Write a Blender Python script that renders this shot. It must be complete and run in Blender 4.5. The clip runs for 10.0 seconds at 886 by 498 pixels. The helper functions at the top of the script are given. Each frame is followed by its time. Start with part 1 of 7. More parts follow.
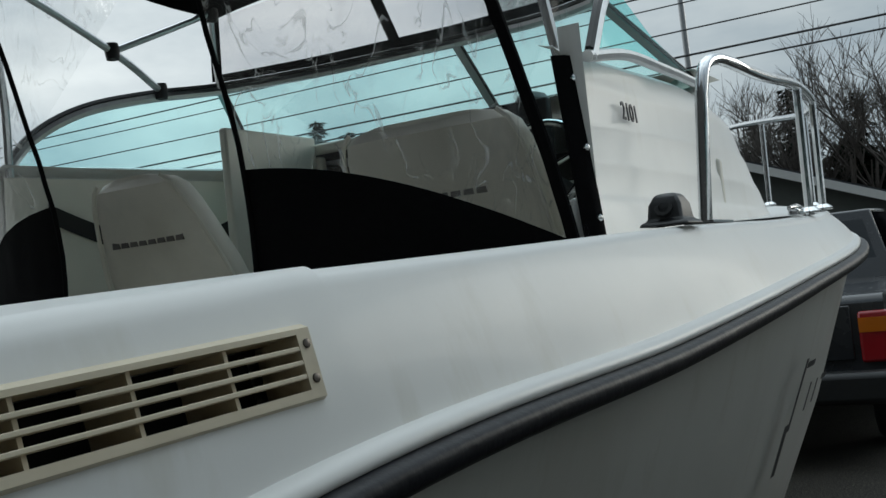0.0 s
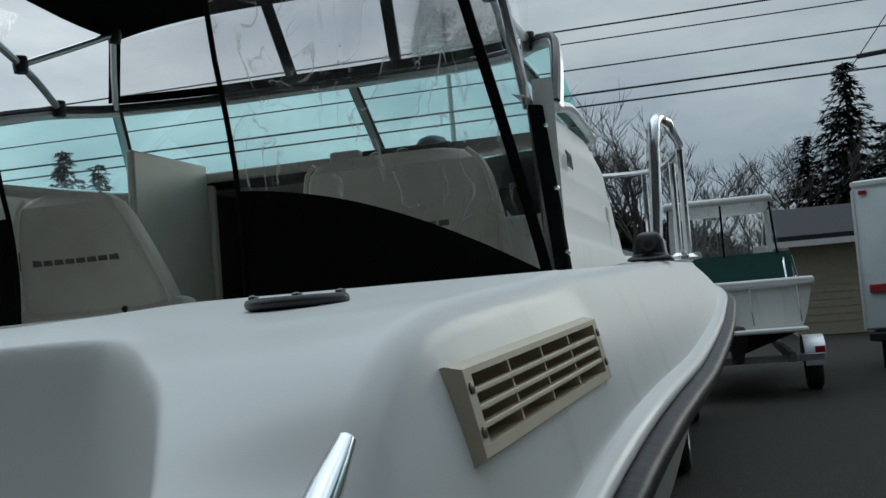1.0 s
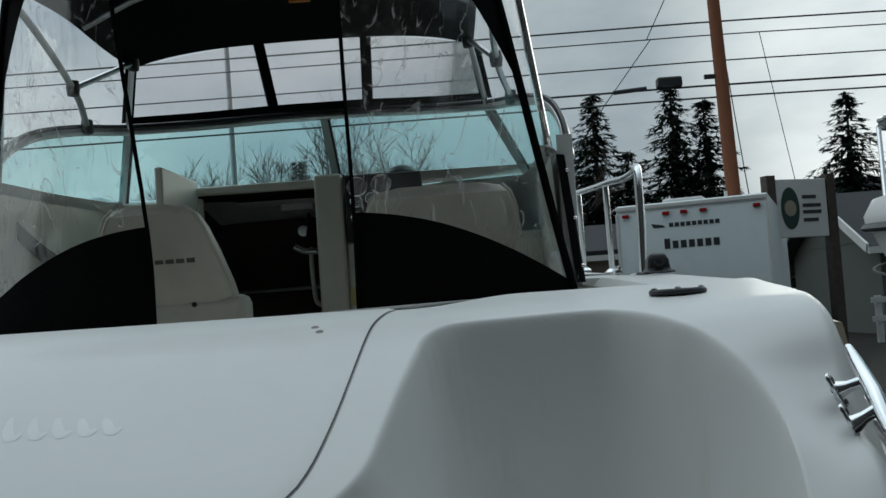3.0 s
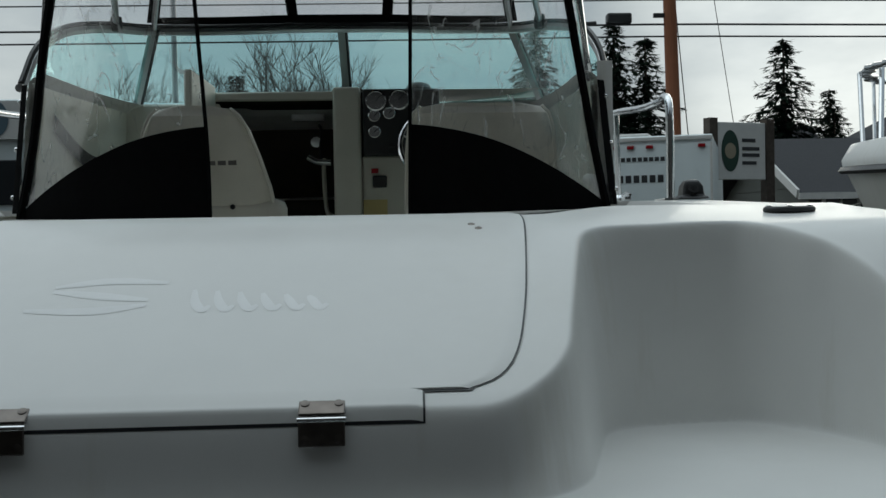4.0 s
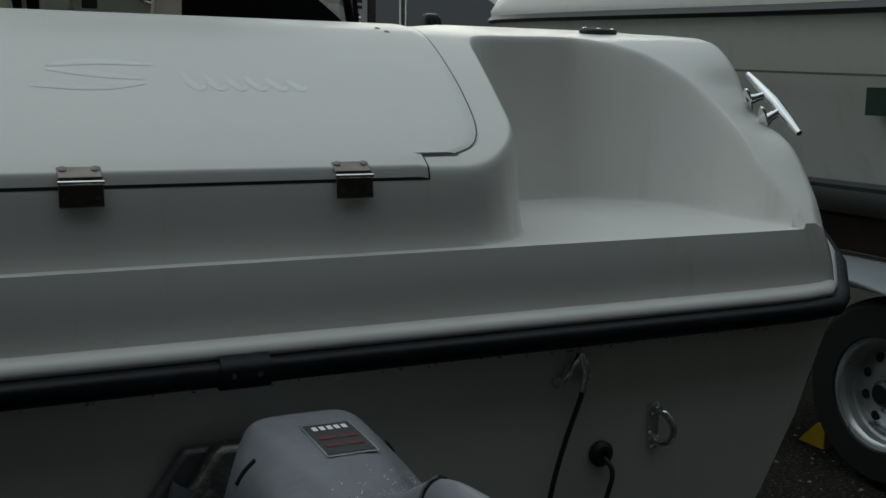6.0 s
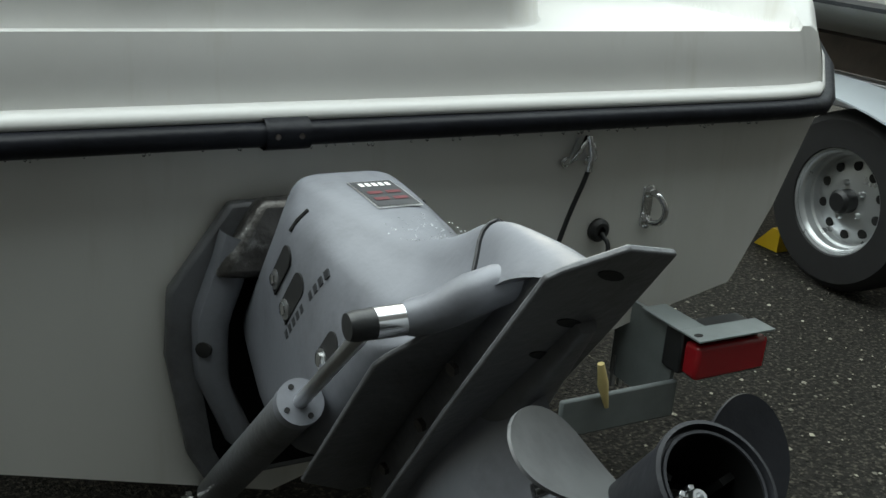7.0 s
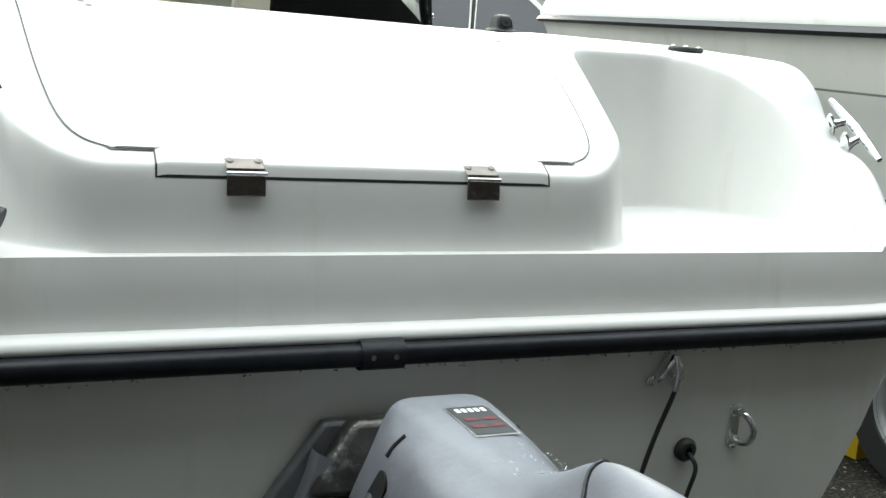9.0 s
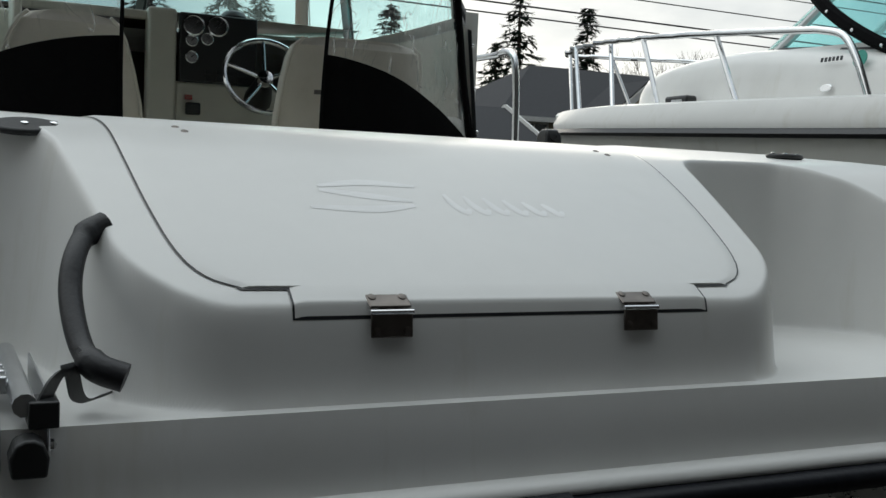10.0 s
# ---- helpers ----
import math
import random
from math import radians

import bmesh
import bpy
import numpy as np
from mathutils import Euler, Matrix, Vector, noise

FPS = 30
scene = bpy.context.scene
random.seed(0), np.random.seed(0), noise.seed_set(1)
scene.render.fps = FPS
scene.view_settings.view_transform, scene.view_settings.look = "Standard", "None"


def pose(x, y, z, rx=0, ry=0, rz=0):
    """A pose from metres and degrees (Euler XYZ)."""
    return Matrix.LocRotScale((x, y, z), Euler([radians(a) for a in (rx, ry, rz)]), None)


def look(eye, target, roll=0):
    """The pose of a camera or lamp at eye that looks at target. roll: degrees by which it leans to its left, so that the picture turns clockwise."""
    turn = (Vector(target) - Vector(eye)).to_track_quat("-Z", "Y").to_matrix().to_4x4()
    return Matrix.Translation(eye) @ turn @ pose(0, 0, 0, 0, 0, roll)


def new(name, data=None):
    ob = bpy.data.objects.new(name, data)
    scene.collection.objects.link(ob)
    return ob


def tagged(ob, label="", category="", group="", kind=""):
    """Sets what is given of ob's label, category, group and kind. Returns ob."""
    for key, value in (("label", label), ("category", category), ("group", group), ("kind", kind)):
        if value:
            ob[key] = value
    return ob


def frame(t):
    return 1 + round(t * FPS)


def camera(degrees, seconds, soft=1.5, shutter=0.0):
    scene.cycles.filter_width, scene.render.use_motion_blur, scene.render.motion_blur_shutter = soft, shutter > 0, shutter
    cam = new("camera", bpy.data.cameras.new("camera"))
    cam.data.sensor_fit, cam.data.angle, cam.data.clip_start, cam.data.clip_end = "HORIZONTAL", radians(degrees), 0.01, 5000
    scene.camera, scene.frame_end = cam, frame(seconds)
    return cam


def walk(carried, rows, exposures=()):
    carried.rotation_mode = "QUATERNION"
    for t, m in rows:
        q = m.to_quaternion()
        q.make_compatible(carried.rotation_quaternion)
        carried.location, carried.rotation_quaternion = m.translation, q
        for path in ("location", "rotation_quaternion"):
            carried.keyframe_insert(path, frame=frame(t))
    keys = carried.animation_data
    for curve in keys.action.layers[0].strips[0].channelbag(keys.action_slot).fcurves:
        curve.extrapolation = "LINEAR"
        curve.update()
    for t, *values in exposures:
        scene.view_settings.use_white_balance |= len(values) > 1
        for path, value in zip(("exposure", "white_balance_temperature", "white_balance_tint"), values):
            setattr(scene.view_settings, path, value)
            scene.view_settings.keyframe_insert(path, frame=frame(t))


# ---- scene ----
cam = camera(45.5, 10.0)
PATH = [
    (0, (1.77, 0.044, 1.343), (0.818, 1.8, 1.427), -6.1),
    (0.5, (1.571, -0.152, 1.312), (0.869, 1.716, 1.439), -5.5),
    (1, (1.346, -0.305, 1.343), (0.849, 1.629, 1.468), -4.6),
    (1.5, (1.164, -0.578, 1.359), (0.906, 1.401, 1.488), -5.2),
    (2, (0.945, -0.766, 1.342), (0.68, 1.208, 1.524), -6.0),
    (2.2, (0.848, -0.835, 1.334), (0.57, 1.143, 1.449), -6.9),
    (3.3, (0.534, -1.23, 1.372), (0.579, 0.766, 1.486), -2.8),
    (3.5, (0.457, -1.257, 1.351), (0.506, 0.739, 1.467), -2.7),
    (4, (0.26, -1.251, 1.338), (0.375, 0.745, 1.304), -1.0),
    (4.5, (0.057, -1.35, 1.321), (0.333, 0.631, 1.3), -1.0),
    (5, (-0.089, -1.4, 1.314), (0.433, 0.525, 1.161), 1.4),
    (5.5, (-0.216, -1.361, 1.279), (0.497, 0.494, 1.055), 0.7),
    (6.1, (-0.378, -1.441, 1.252), (0.496, 0.325, 0.905), 1.4),
    (6.2, (-0.403, -1.471, 1.252), (0.479, 0.282, 0.865), 2.0),
    (7.3, (-0.509, -1.458, 1.223), (0.418, 0.16, 0.502), 5.0),
    (7.5, (-0.512, -1.452, 1.229), (0.422, 0.156, 0.493), 5.6),
    (8, (-0.519, -1.448, 1.234), (0.414, 0.166, 0.509), 6.0),
    (8.5, (-0.524, -1.446, 1.249), (0.42, 0.226, 0.688), 5.3),
    (9, (-0.555, -1.446, 1.284), (0.286, 0.337, 0.946), 4.3),
    (9.5, (-0.617, -1.403, 1.305), (0.186, 0.415, 1.081), 2.7),
    (10, (-0.687, -1.188, 1.275), (0.177, 0.611, 1.155), 2.2),
]
EXPOSURES = [
    (0.0, 0.5, 6650, 4), (0.5, 0.45, 6550, 4), (1.0, 0.35, 6400, 4), (2.0, 0.25, 6450, 3), (3.5, 0.25, 6600, 3), (4.5, 0.25, 6850, 4), (5.5, 0.1, 7050, 5), (6.1, -0.05, 7000, 3),
    (7.3, 2.55, 7400, 3), (8.0, 2.65, 7400, 3), (8.5, 3.0, 7350, 4), (9.0, 2.4, 7300, 5), (9.3, 1.6, 7250, 6), (9.6, 0.85, 7150, 8), (10.0, 0.65, 7100, 8)]
walk(cam, [(t, look(eye, target, roll)) for t, eye, target, roll in PATH], EXPOSURES)

# world, sun and exposure
SUN_DIR = Vector((0.50, 0.84, 0.19)).normalized()
world = bpy.data.worlds.new("overcast_sky")
scene.world = world
world.use_nodes = True
wn, wl = world.node_tree.nodes, world.node_tree.links
wn.clear()


def wnode(kind, **values):
    n = wn.new(kind)
    for k, v in values.items():
        n.inputs[k].default_value = v
    return n


w_out = wnode("ShaderNodeOutputWorld")
w_bg = wnode("ShaderNodeBackground")
w_sky = wn.new("ShaderNodeTexSky")
w_sky.sky_type = "NISHITA"
w_sky.sun_disc = False
w_sky.sun_elevation = math.asin(SUN_DIR.z)
w_sky.sun_rotation = math.atan2(SUN_DIR.x, SUN_DIR.y)
w_sky.dust_density, w_sky.air_density = 0.4, 1.0
w_co = wnode("ShaderNodeTexCoord")
w_map = wnode("ShaderNodeMapping")
w_map.inputs["Scale"].default_value = (1.0, 1.0, 2.6)
w_noise = wnode("ShaderNodeTexNoise", Scale=2.3, Detail=7.0, Roughness=0.55)
w_ramp = wn.new("ShaderNodeValToRGB")
w_ramp.color_ramp.elements[0].position, w_ramp.color_ramp.elements[0].color = 0.34, (1.55, 2.05, 2.65, 1)
w_ramp.color_ramp.elements[1].position, w_ramp.color_ramp.elements[1].color = 0.68, (4.05, 4.4, 4.75, 1)
w_sep = wn.new("ShaderNodeSeparateXYZ")
w_zen = wn.new("ShaderNodeMapRange")
w_zen.interpolation_type = "SMOOTHSTEP"
w_zen.inputs["From Min"].default_value, w_zen.inputs["From Max"].default_value = 0.30, 1.0
w_zen.inputs["To Min"].default_value, w_zen.inputs["To Max"].default_value = 0.95, 3.2
w_dot = wn.new("ShaderNodeVectorMath")
w_dot.operation = "DOT_PRODUCT"
w_dot.inputs[1].default_value = SUN_DIR
w_dot3 = wn.new("ShaderNodeVectorMath")
w_dot3.operation = "DOT_PRODUCT"
w_dot3.inputs[1].default_value = Vector((-0.30, 0.95, 0.10)).normalized()
w_side = wn.new("ShaderNodeMapRange")
w_side.interpolation_type = "SMOOTHSTEP"
w_side.inputs["From Min"].default_value, w_side.inputs["From Max"].default_value = -0.65, 0.5
w_side.inputs["To Min"].default_value, w_side.inputs["To Max"].default_value = 0.36, 1.05
w_glow = wn.new("ShaderNodeMapRange")
w_glow.interpolation_type = "SMOOTHERSTEP"
w_glow.inputs["From Min"].default_value, w_glow.inputs["From Max"].default_value = 0.935, 1.0
w_glow.inputs["To Min"].default_value, w_glow.inputs["To Max"].default_value = 0.0, 7.5
w_dot2 = wn.new("ShaderNodeVectorMath")
w_dot2.operation = "DOT_PRODUCT"
w_dot2.inputs[1].default_value = Vector((-0.92, 0.30, 0.30)).normalized()
w_glow2 = wn.new("ShaderNodeMapRange")
w_glow2.interpolation_type = "SMOOTHSTEP"
w_glow2.inputs["From Min"].default_value, w_glow2.inputs["From Max"].default_value = 0.40, 1.0
w_glow2.inputs["To Min"].default_value, w_glow2.inputs["To Max"].default_value = 0.0, 5.2
w_both = wn.new("ShaderNodeMath")
w_both.operation = "ADD"
w_thin = wn.new("ShaderNodeMath")
w_thin.operation = "MULTIPLY"
w_m1 = wn.new("ShaderNodeMath")
w_m1.operation = "MULTIPLY"
w_lit = wn.new("ShaderNodeVectorMath")
w_lit.operation = "SCALE"
w_add = wn.new("ShaderNodeMixRGB")
w_add.blend_type = "ADD"
w_add.inputs[0].default_value = 1.0
w_mix = wn.new("ShaderNodeMixRGB")
w_mix.inputs[0].default_value = 0.97
wl.new(w_co.outputs["Generated"], w_map.inputs["Vector"])
wl.new(w_map.outputs["Vector"], w_noise.inputs["Vector"])
wl.new(w_noise.outputs["Fac"], w_ramp.inputs["Fac"])
wl.new(w_co.outputs["Generated"], w_dot.inputs[0])
wl.new(w_co.outputs["Generated"], w_sep.inputs[0])
wl.new(w_sep.outputs["Z"], w_zen.inputs["Value"])
wl.new(w_co.outputs["Generated"], w_dot3.inputs[0])
wl.new(w_dot3.outputs["Value"], w_side.inputs["Value"])
wl.new(w_dot.outputs["Value"], w_glow.inputs["Value"])
wl.new(w_zen.outputs["Result"], w_m1.inputs[0])
wl.new(w_side.outputs["Result"], w_m1.inputs[1])
wl.new(w_ramp.outputs["Color"], w_lit.inputs[0])
wl.new(w_m1.outputs["Value"], w_lit.inputs["Scale"])
wl.new(w_co.outputs["Generated"], w_dot2.inputs[0])
wl.new(w_dot2.outputs["Value"], w_glow2.inputs["Value"])
wl.new(w_glow.outputs["Result"], w_both.inputs[0])
wl.new(w_glow2.outputs["Result"], w_both.inputs[1])
wl.new(w_both.outputs["Value"], w_thin.inputs[0])
wl.new(w_noise.outputs["Fac"], w_thin.inputs[1])
wl.new(w_lit.outputs["Vector"], w_add.inputs[1])
wl.new(w_thin.outputs["Value"], w_add.inputs[2])
wl.new(w_sky.outputs["Color"], w_mix.inputs[1])
wl.new(w_add.outputs["Color"], w_mix.inputs[2])
wl.new(w_mix.outputs["Color"], w_bg.inputs["Color"])
wl.new(w_bg.outputs["Background"], w_out.inputs["Surface"])
w_bg.inputs["Strength"].default_value = 0.10

sun = new("sun", bpy.data.lights.new("sun", "SUN"))
sun.data.energy, sun.data.angle, sun.data.color = 0.4, radians(30), (1.0, 0.96, 0.9)
sun.matrix_world = look(SUN_DIR * 50, (0, 0, 0))


# ---- materials ----
def material(name, colour, rough=0.5, metal=0.0, vary=0.08, scale=6.0, bump=0.0, bump_scale=60.0, coat=0.0, spec=0.5, second=None, second_scale=1.5, second_at=(0.5, 0.7), rough_vary=0.08, distort=0.0, island=0.0, stretch=None, streak=None):
    """A surface with grain at one scale, blotches at another, and fine relief."""
    m = bpy.data.materials.new(name)
    m.use_nodes = True
    nt, n, ln = m.node_tree, m.node_tree.nodes, m.node_tree.links
    b = n["Principled BSDF"]
    b.inputs["Metallic"].default_value = metal
    b.inputs["Specular IOR Level"].default_value = spec
    b.inputs["Coat Weight"].default_value = coat
    b.inputs["Coat Roughness"].default_value = 0.08
    co = n.new("ShaderNodeTexCoord")
    src = co.outputs["Object"]
    if stretch:
        mp = n.new("ShaderNodeMapping")
        mp.inputs["Scale"].default_value = stretch
        ln.new(src, mp.inputs["Vector"])
        src = mp.outputs["Vector"]
    g = n.new("ShaderNodeTexNoise")
    g.inputs["Scale"].default_value, g.inputs["Detail"].default_value, g.inputs["Distortion"].default_value = scale, 6.0, distort
    ln.new(src, g.inputs["Vector"])
    r = n.new("ShaderNodeMapRange")
    r.inputs["From Min"].default_value, r.inputs["From Max"].default_value = 0.25, 0.75
    r.inputs["To Min"].default_value, r.inputs["To Max"].default_value = 1 - vary, 1 + vary
    ln.new(g.outputs["Fac"], r.inputs["Value"])
    mul = n.new("ShaderNodeVectorMath")
    mul.operation = "SCALE"
    mul.inputs[0].default_value = colour[:3]
    ln.new(r.outputs["Result"], mul.inputs["Scale"])
    out = mul.outputs["Vector"]
    if second:
        g2 = n.new("ShaderNodeTexNoise")
        g2.inputs["Scale"].default_value, g2.inputs["Detail"].default_value, g2.inputs["Roughness"].default_value = second_scale, 8.0, 0.62
        ln.new(src, g2.inputs["Vector"])
        r2 = n.new("ShaderNodeMapRange")
        r2.inputs["From Min"].default_value, r2.inputs["From Max"].default_value = second_at
        ln.new(g2.outputs["Fac"], r2.inputs["Value"])
        mx = n.new("ShaderNodeMixRGB")
        mx.inputs[2].default_value = (*second[:3], 1)
        ln.new(r2.outputs["Result"], mx.inputs[0])
        ln.new(out, mx.inputs[1])
        out = mx.outputs["Color"]
    if streak:
        ms = n.new("ShaderNodeMapping")
        ms.inputs["Scale"].default_value = (1, 1, 0.12)
        ln.new(co.outputs["Object"], ms.inputs["Vector"])
        g4 = n.new("ShaderNodeTexNoise")
        g4.inputs["Scale"].default_value, g4.inputs["Detail"].default_value, g4.inputs["Roughness"].default_value = 11.0, 5.0, 0.6
        ln.new(ms.outputs["Vector"], g4.inputs["Vector"])
        r4 = n.new("ShaderNodeMapRange")
        r4.inputs["From Min"].default_value, r4.inputs["From Max"].default_value = 0.56, 0.80
        r4.inputs["To Max"].default_value = 0.55
        ln.new(g4.outputs["Fac"], r4.inputs["Value"])
        mz = n.new("ShaderNodeMixRGB")
        mz.inputs[2].default_value = (*streak, 1)
        gn, sz, up, fl = n.new("ShaderNodeNewGeometry"), n.new("ShaderNodeSeparateXYZ"), n.new("ShaderNodeMapRange"), n.new("ShaderNodeMath")
        up.inputs["From Min"].default_value, up.inputs["From Max"].default_value = 0.25, 0.6
        up.inputs["To Min"].default_value, up.inputs["To Max"].default_value = 1.0, 0.0
        fl.operation = "MULTIPLY"
        ln.new(gn.outputs["Normal"], sz.inputs[0])
        ln.new(sz.outputs["Z"], up.inputs["Value"])
        ln.new(r4.outputs["Result"], fl.inputs[0])
        ln.new(up.outputs["Result"], fl.inputs[1])
        ln.new(fl.outputs["Value"], mz.inputs[0])
        ln.new(out, mz.inputs[1])
        out = mz.outputs["Color"]
    if island:
        geo = n.new("ShaderNodeNewGeometry")
        ri = n.new("ShaderNodeMapRange")
        ri.inputs["To Min"].default_value, ri.inputs["To Max"].default_value = 1 - island, 1 + island
        ln.new(geo.outputs["Random Per Island"], ri.inputs["Value"])
        m2 = n.new("ShaderNodeVectorMath")
        m2.operation = "SCALE"
        ln.new(out, m2.inputs[0])
        ln.new(ri.outputs["Result"], m2.inputs["Scale"])
        out = m2.outputs["Vector"]
    ln.new(out, b.inputs["Base Color"])
    rr = n.new("ShaderNodeMapRange")
    rr.inputs["To Min"].default_value, rr.inputs["To Max"].default_value = max(0.02, rough - rough_vary), min(1, rough + rough_vary)
    ln.new(g.outputs["Fac"], rr.inputs["Value"])
    ln.new(rr.outputs["Result"], b.inputs["Roughness"])
    if bump:
        g3 = n.new("ShaderNodeTexNoise")
        g3.inputs["Scale"].default_value, g3.inputs["Detail"].default_value = bump_scale, 5.0
        ln.new(src, g3.inputs["Vector"])
        bp = n.new("ShaderNodeBump")
        bp.inputs["Strength"].default_value, bp.inputs["Distance"].default_value = bump, 0.01
        ln.new(g3.outputs["Fac"], bp.inputs["Height"])
        ln.new(bp.outputs["Normal"], b.inputs["Normal"])
    return m


def clear_sheet(name, tint, gloss, rough, milk=0.0, milk_scale=5.0, milk_at=(0.55, 0.8), stretch=(1, 1, 1), bump=0.0, bump_scale=6.0, shine=(1, 1, 1), haze=0.0, crease=0.0, crease_scale=3.0, edge=0.8):
    """A thin see-through sheet: tinted, glossy, with milky patches and painted crease highlights."""
    m = bpy.data.materials.new(name)
    m.use_nodes = True
    n, ln = m.node_tree.nodes, m.node_tree.links
    n.clear()
    o = n.new("ShaderNodeOutputMaterial")
    tr = n.new("ShaderNodeBsdfTransparent")
    tr.inputs["Color"].default_value = (*tint, 1)
    gl = n.new("ShaderNodeBsdfGlossy")
    gl.inputs["Roughness"].default_value = rough
    gl.inputs["Color"].default_value = (*shine, 1)
    df = n.new("ShaderNodeBsdfDiffuse")
    df.inputs["Color"].default_value = (0.75, 0.77, 0.78, 1)
    co, mp = n.new("ShaderNodeTexCoord"), n.new("ShaderNodeMapping")
    mp.inputs["Scale"].default_value = stretch
    no = n.new("ShaderNodeTexNoise")
    no.inputs["Scale"].default_value, no.inputs["Detail"].default_value, no.inputs["Distortion"].default_value = milk_scale, 6.0, 2.2
    mr = n.new("ShaderNodeMapRange")
    mr.inputs["From Min"].default_value, mr.inputs["From Max"].default_value = milk_at
    mr.inputs["To Min"].default_value, mr.inputs["To Max"].default_value = haze, milk + haze
    milky = mr.outputs["Result"]
    if crease:
        # fold highlights painted as thin milky lines, thick in some places and absent in others
        nc, na, nm, nr, nk = n.new("ShaderNodeTexNoise"), n.new("ShaderNodeMath"), n.new("ShaderNodeMapRange"), n.new("ShaderNodeMapRange"), n.new("ShaderNodeMath")
        nc.inputs["Scale"].default_value, nc.inputs["Detail"].default_value, nc.inputs["Distortion"].default_value = crease_scale, 3.0, 1.4
        na.operation, na.inputs[1].default_value = "SUBTRACT", 0.5
        n2 = n.new("ShaderNodeMath")
        n2.operation = "ABSOLUTE"
        nm.inputs["From Min"].default_value, nm.inputs["From Max"].default_value = 0.0, 0.022
        nm.inputs["To Min"].default_value, nm.inputs["To Max"].default_value = crease, 0.0
        nr.inputs["From Min"].default_value, nr.inputs["From Max"].default_value = 0.42, 0.62
        nk.operation = "MULTIPLY_ADD"
        ln.new(mp.outputs["Vector"], nc.inputs["Vector"])
        ln.new(nc.outputs["Fac"], na.inputs[0])
        ln.new(na.outputs["Value"], n2.inputs[0])
        ln.new(n2.outputs["Value"], nm.inputs["Value"])
        ln.new(no.outputs["Fac"], nr.inputs["Value"])
        ln.new(nm.outputs["Result"], nk.inputs[0])
        ln.new(nr.outputs["Result"], nk.inputs[1])
        ln.new(mr.outputs["Result"], nk.inputs[2])
        milky = nk.outputs["Value"]
    fr = n.new("ShaderNodeFresnel")
    fr.inputs["IOR"].default_value = 1.45
    ga = n.new("ShaderNodeMath")
    ga.operation = "MULTIPLY_ADD"
    ga.inputs[1].default_value, ga.inputs[2].default_value = edge, gloss
    m1, m2 = n.new("ShaderNodeMixShader"), n.new("ShaderNodeMixShader")
    ln.new(co.outputs["Object"], mp.inputs["Vector"])
    ln.new(mp.outputs["Vector"], no.inputs["Vector"])
    ln.new(no.outputs["Fac"], mr.inputs["Value"])
    ln.new(fr.outputs["Fac"], ga.inputs[0])
    ln.new(ga.outputs["Value"], m1.inputs["Fac"])
    ln.new(tr.outputs["BSDF"], m1.inputs[1])
    ln.new(gl.outputs["BSDF"], m1.inputs[2])
    ln.new(milky, m2.inputs["Fac"])
    ln.new(m1.outputs["Shader"], m2.inputs[1])
    tl, m3 = n.new("ShaderNodeBsdfTranslucent"), n.new("ShaderNodeMixShader")
    tl.inputs["Color"].default_value = (0.9, 0.91, 0.92, 1)
    m3.inputs["Fac"].default_value = 0.6
    ln.new(df.outputs["BSDF"], m3.inputs[1])
    ln.new(tl.outputs["BSDF"], m3.inputs[2])
    ln.new(m3.outputs["Shader"], m2.inputs[2])
    ln.new(m2.outputs["Shader"], o.inputs["Surface"])
    if bump:
        nb, bp = n.new("ShaderNodeTexNoise"), n.new("ShaderNodeBump")
        nb.inputs["Scale"].default_value, nb.inputs["Detail"].default_value, nb.inputs["Distortion"].default_value = bump_scale, 4.0, 1.0
        bp.inputs["Strength"].default_value, bp.inputs["Distance"].default_value = bump, 0.03
        ln.new(mp.outputs["Vector"], nb.inputs["Vector"])
        ln.new(nb.outputs["Fac"], bp.inputs["Height"])
        ln.new(bp.outputs["Normal"], gl.inputs["Normal"])
        ln.new(bp.outputs["Normal"], df.inputs["Normal"])
    return m


GEL = material("white_gelcoat", (0.78, 0.777, 0.755), 0.40, vary=0.025, scale=9, streak=(0.58, 0.55, 0.46), second=(0.70, 0.692, 0.655), second_scale=2.2, second_at=(0.55, 0.9), coat=0.12, bump=0.03, bump_scale=4)
GEL_HULL = material("white_hull_gelcoat", (0.72, 0.72, 0.68), 0.38, vary=0.03, scale=7, streak=(0.52, 0.50, 0.42), second=(0.61, 0.60, 0.54), second_scale=2.6, second_at=(0.5, 0.85), coat=0.12, stretch=(1, 1, 0.35))
RUBBER = material("black_rubber", (0.018, 0.019, 0.022), 0.4, vary=0.3, scale=30, bump=0.1, bump_scale=90)
RUBBER_WET = material("wet_black_rubber", (0.009, 0.010, 0.014), 0.42, vary=0.3, scale=24, bump=0.15, bump_scale=50, spec=0.22)
CHROME = material("polished_stainless", (0.75, 0.76, 0.77), 0.14, metal=1.0, vary=0.05, scale=20)
ALU = material("brushed_aluminium", (0.68, 0.69, 0.70), 0.32, metal=1.0, vary=0.06, scale=40)
DARK_STEEL = material("stained_stainless_hinge", (0.15, 0.132, 0.12), 0.34, metal=1.0, vary=0.25, scale=45)
CANVAS = material("black_canvas", (0.005, 0.005, 0.0055), 0.95, vary=0.2, scale=60, bump=0.25, bump_scale=300, spec=0.06)
BLACK_PLASTIC = material("black_plastic", (0.02, 0.021, 0.022), 0.42, vary=0.15, scale=40, bump=0.05, bump_scale=150)
GREY_PLASTIC = material("charcoal_grip_plastic", (0.014, 0.0145, 0.017), 0.5, vary=0.15, scale=40, bump=0.1, bump_scale=200)
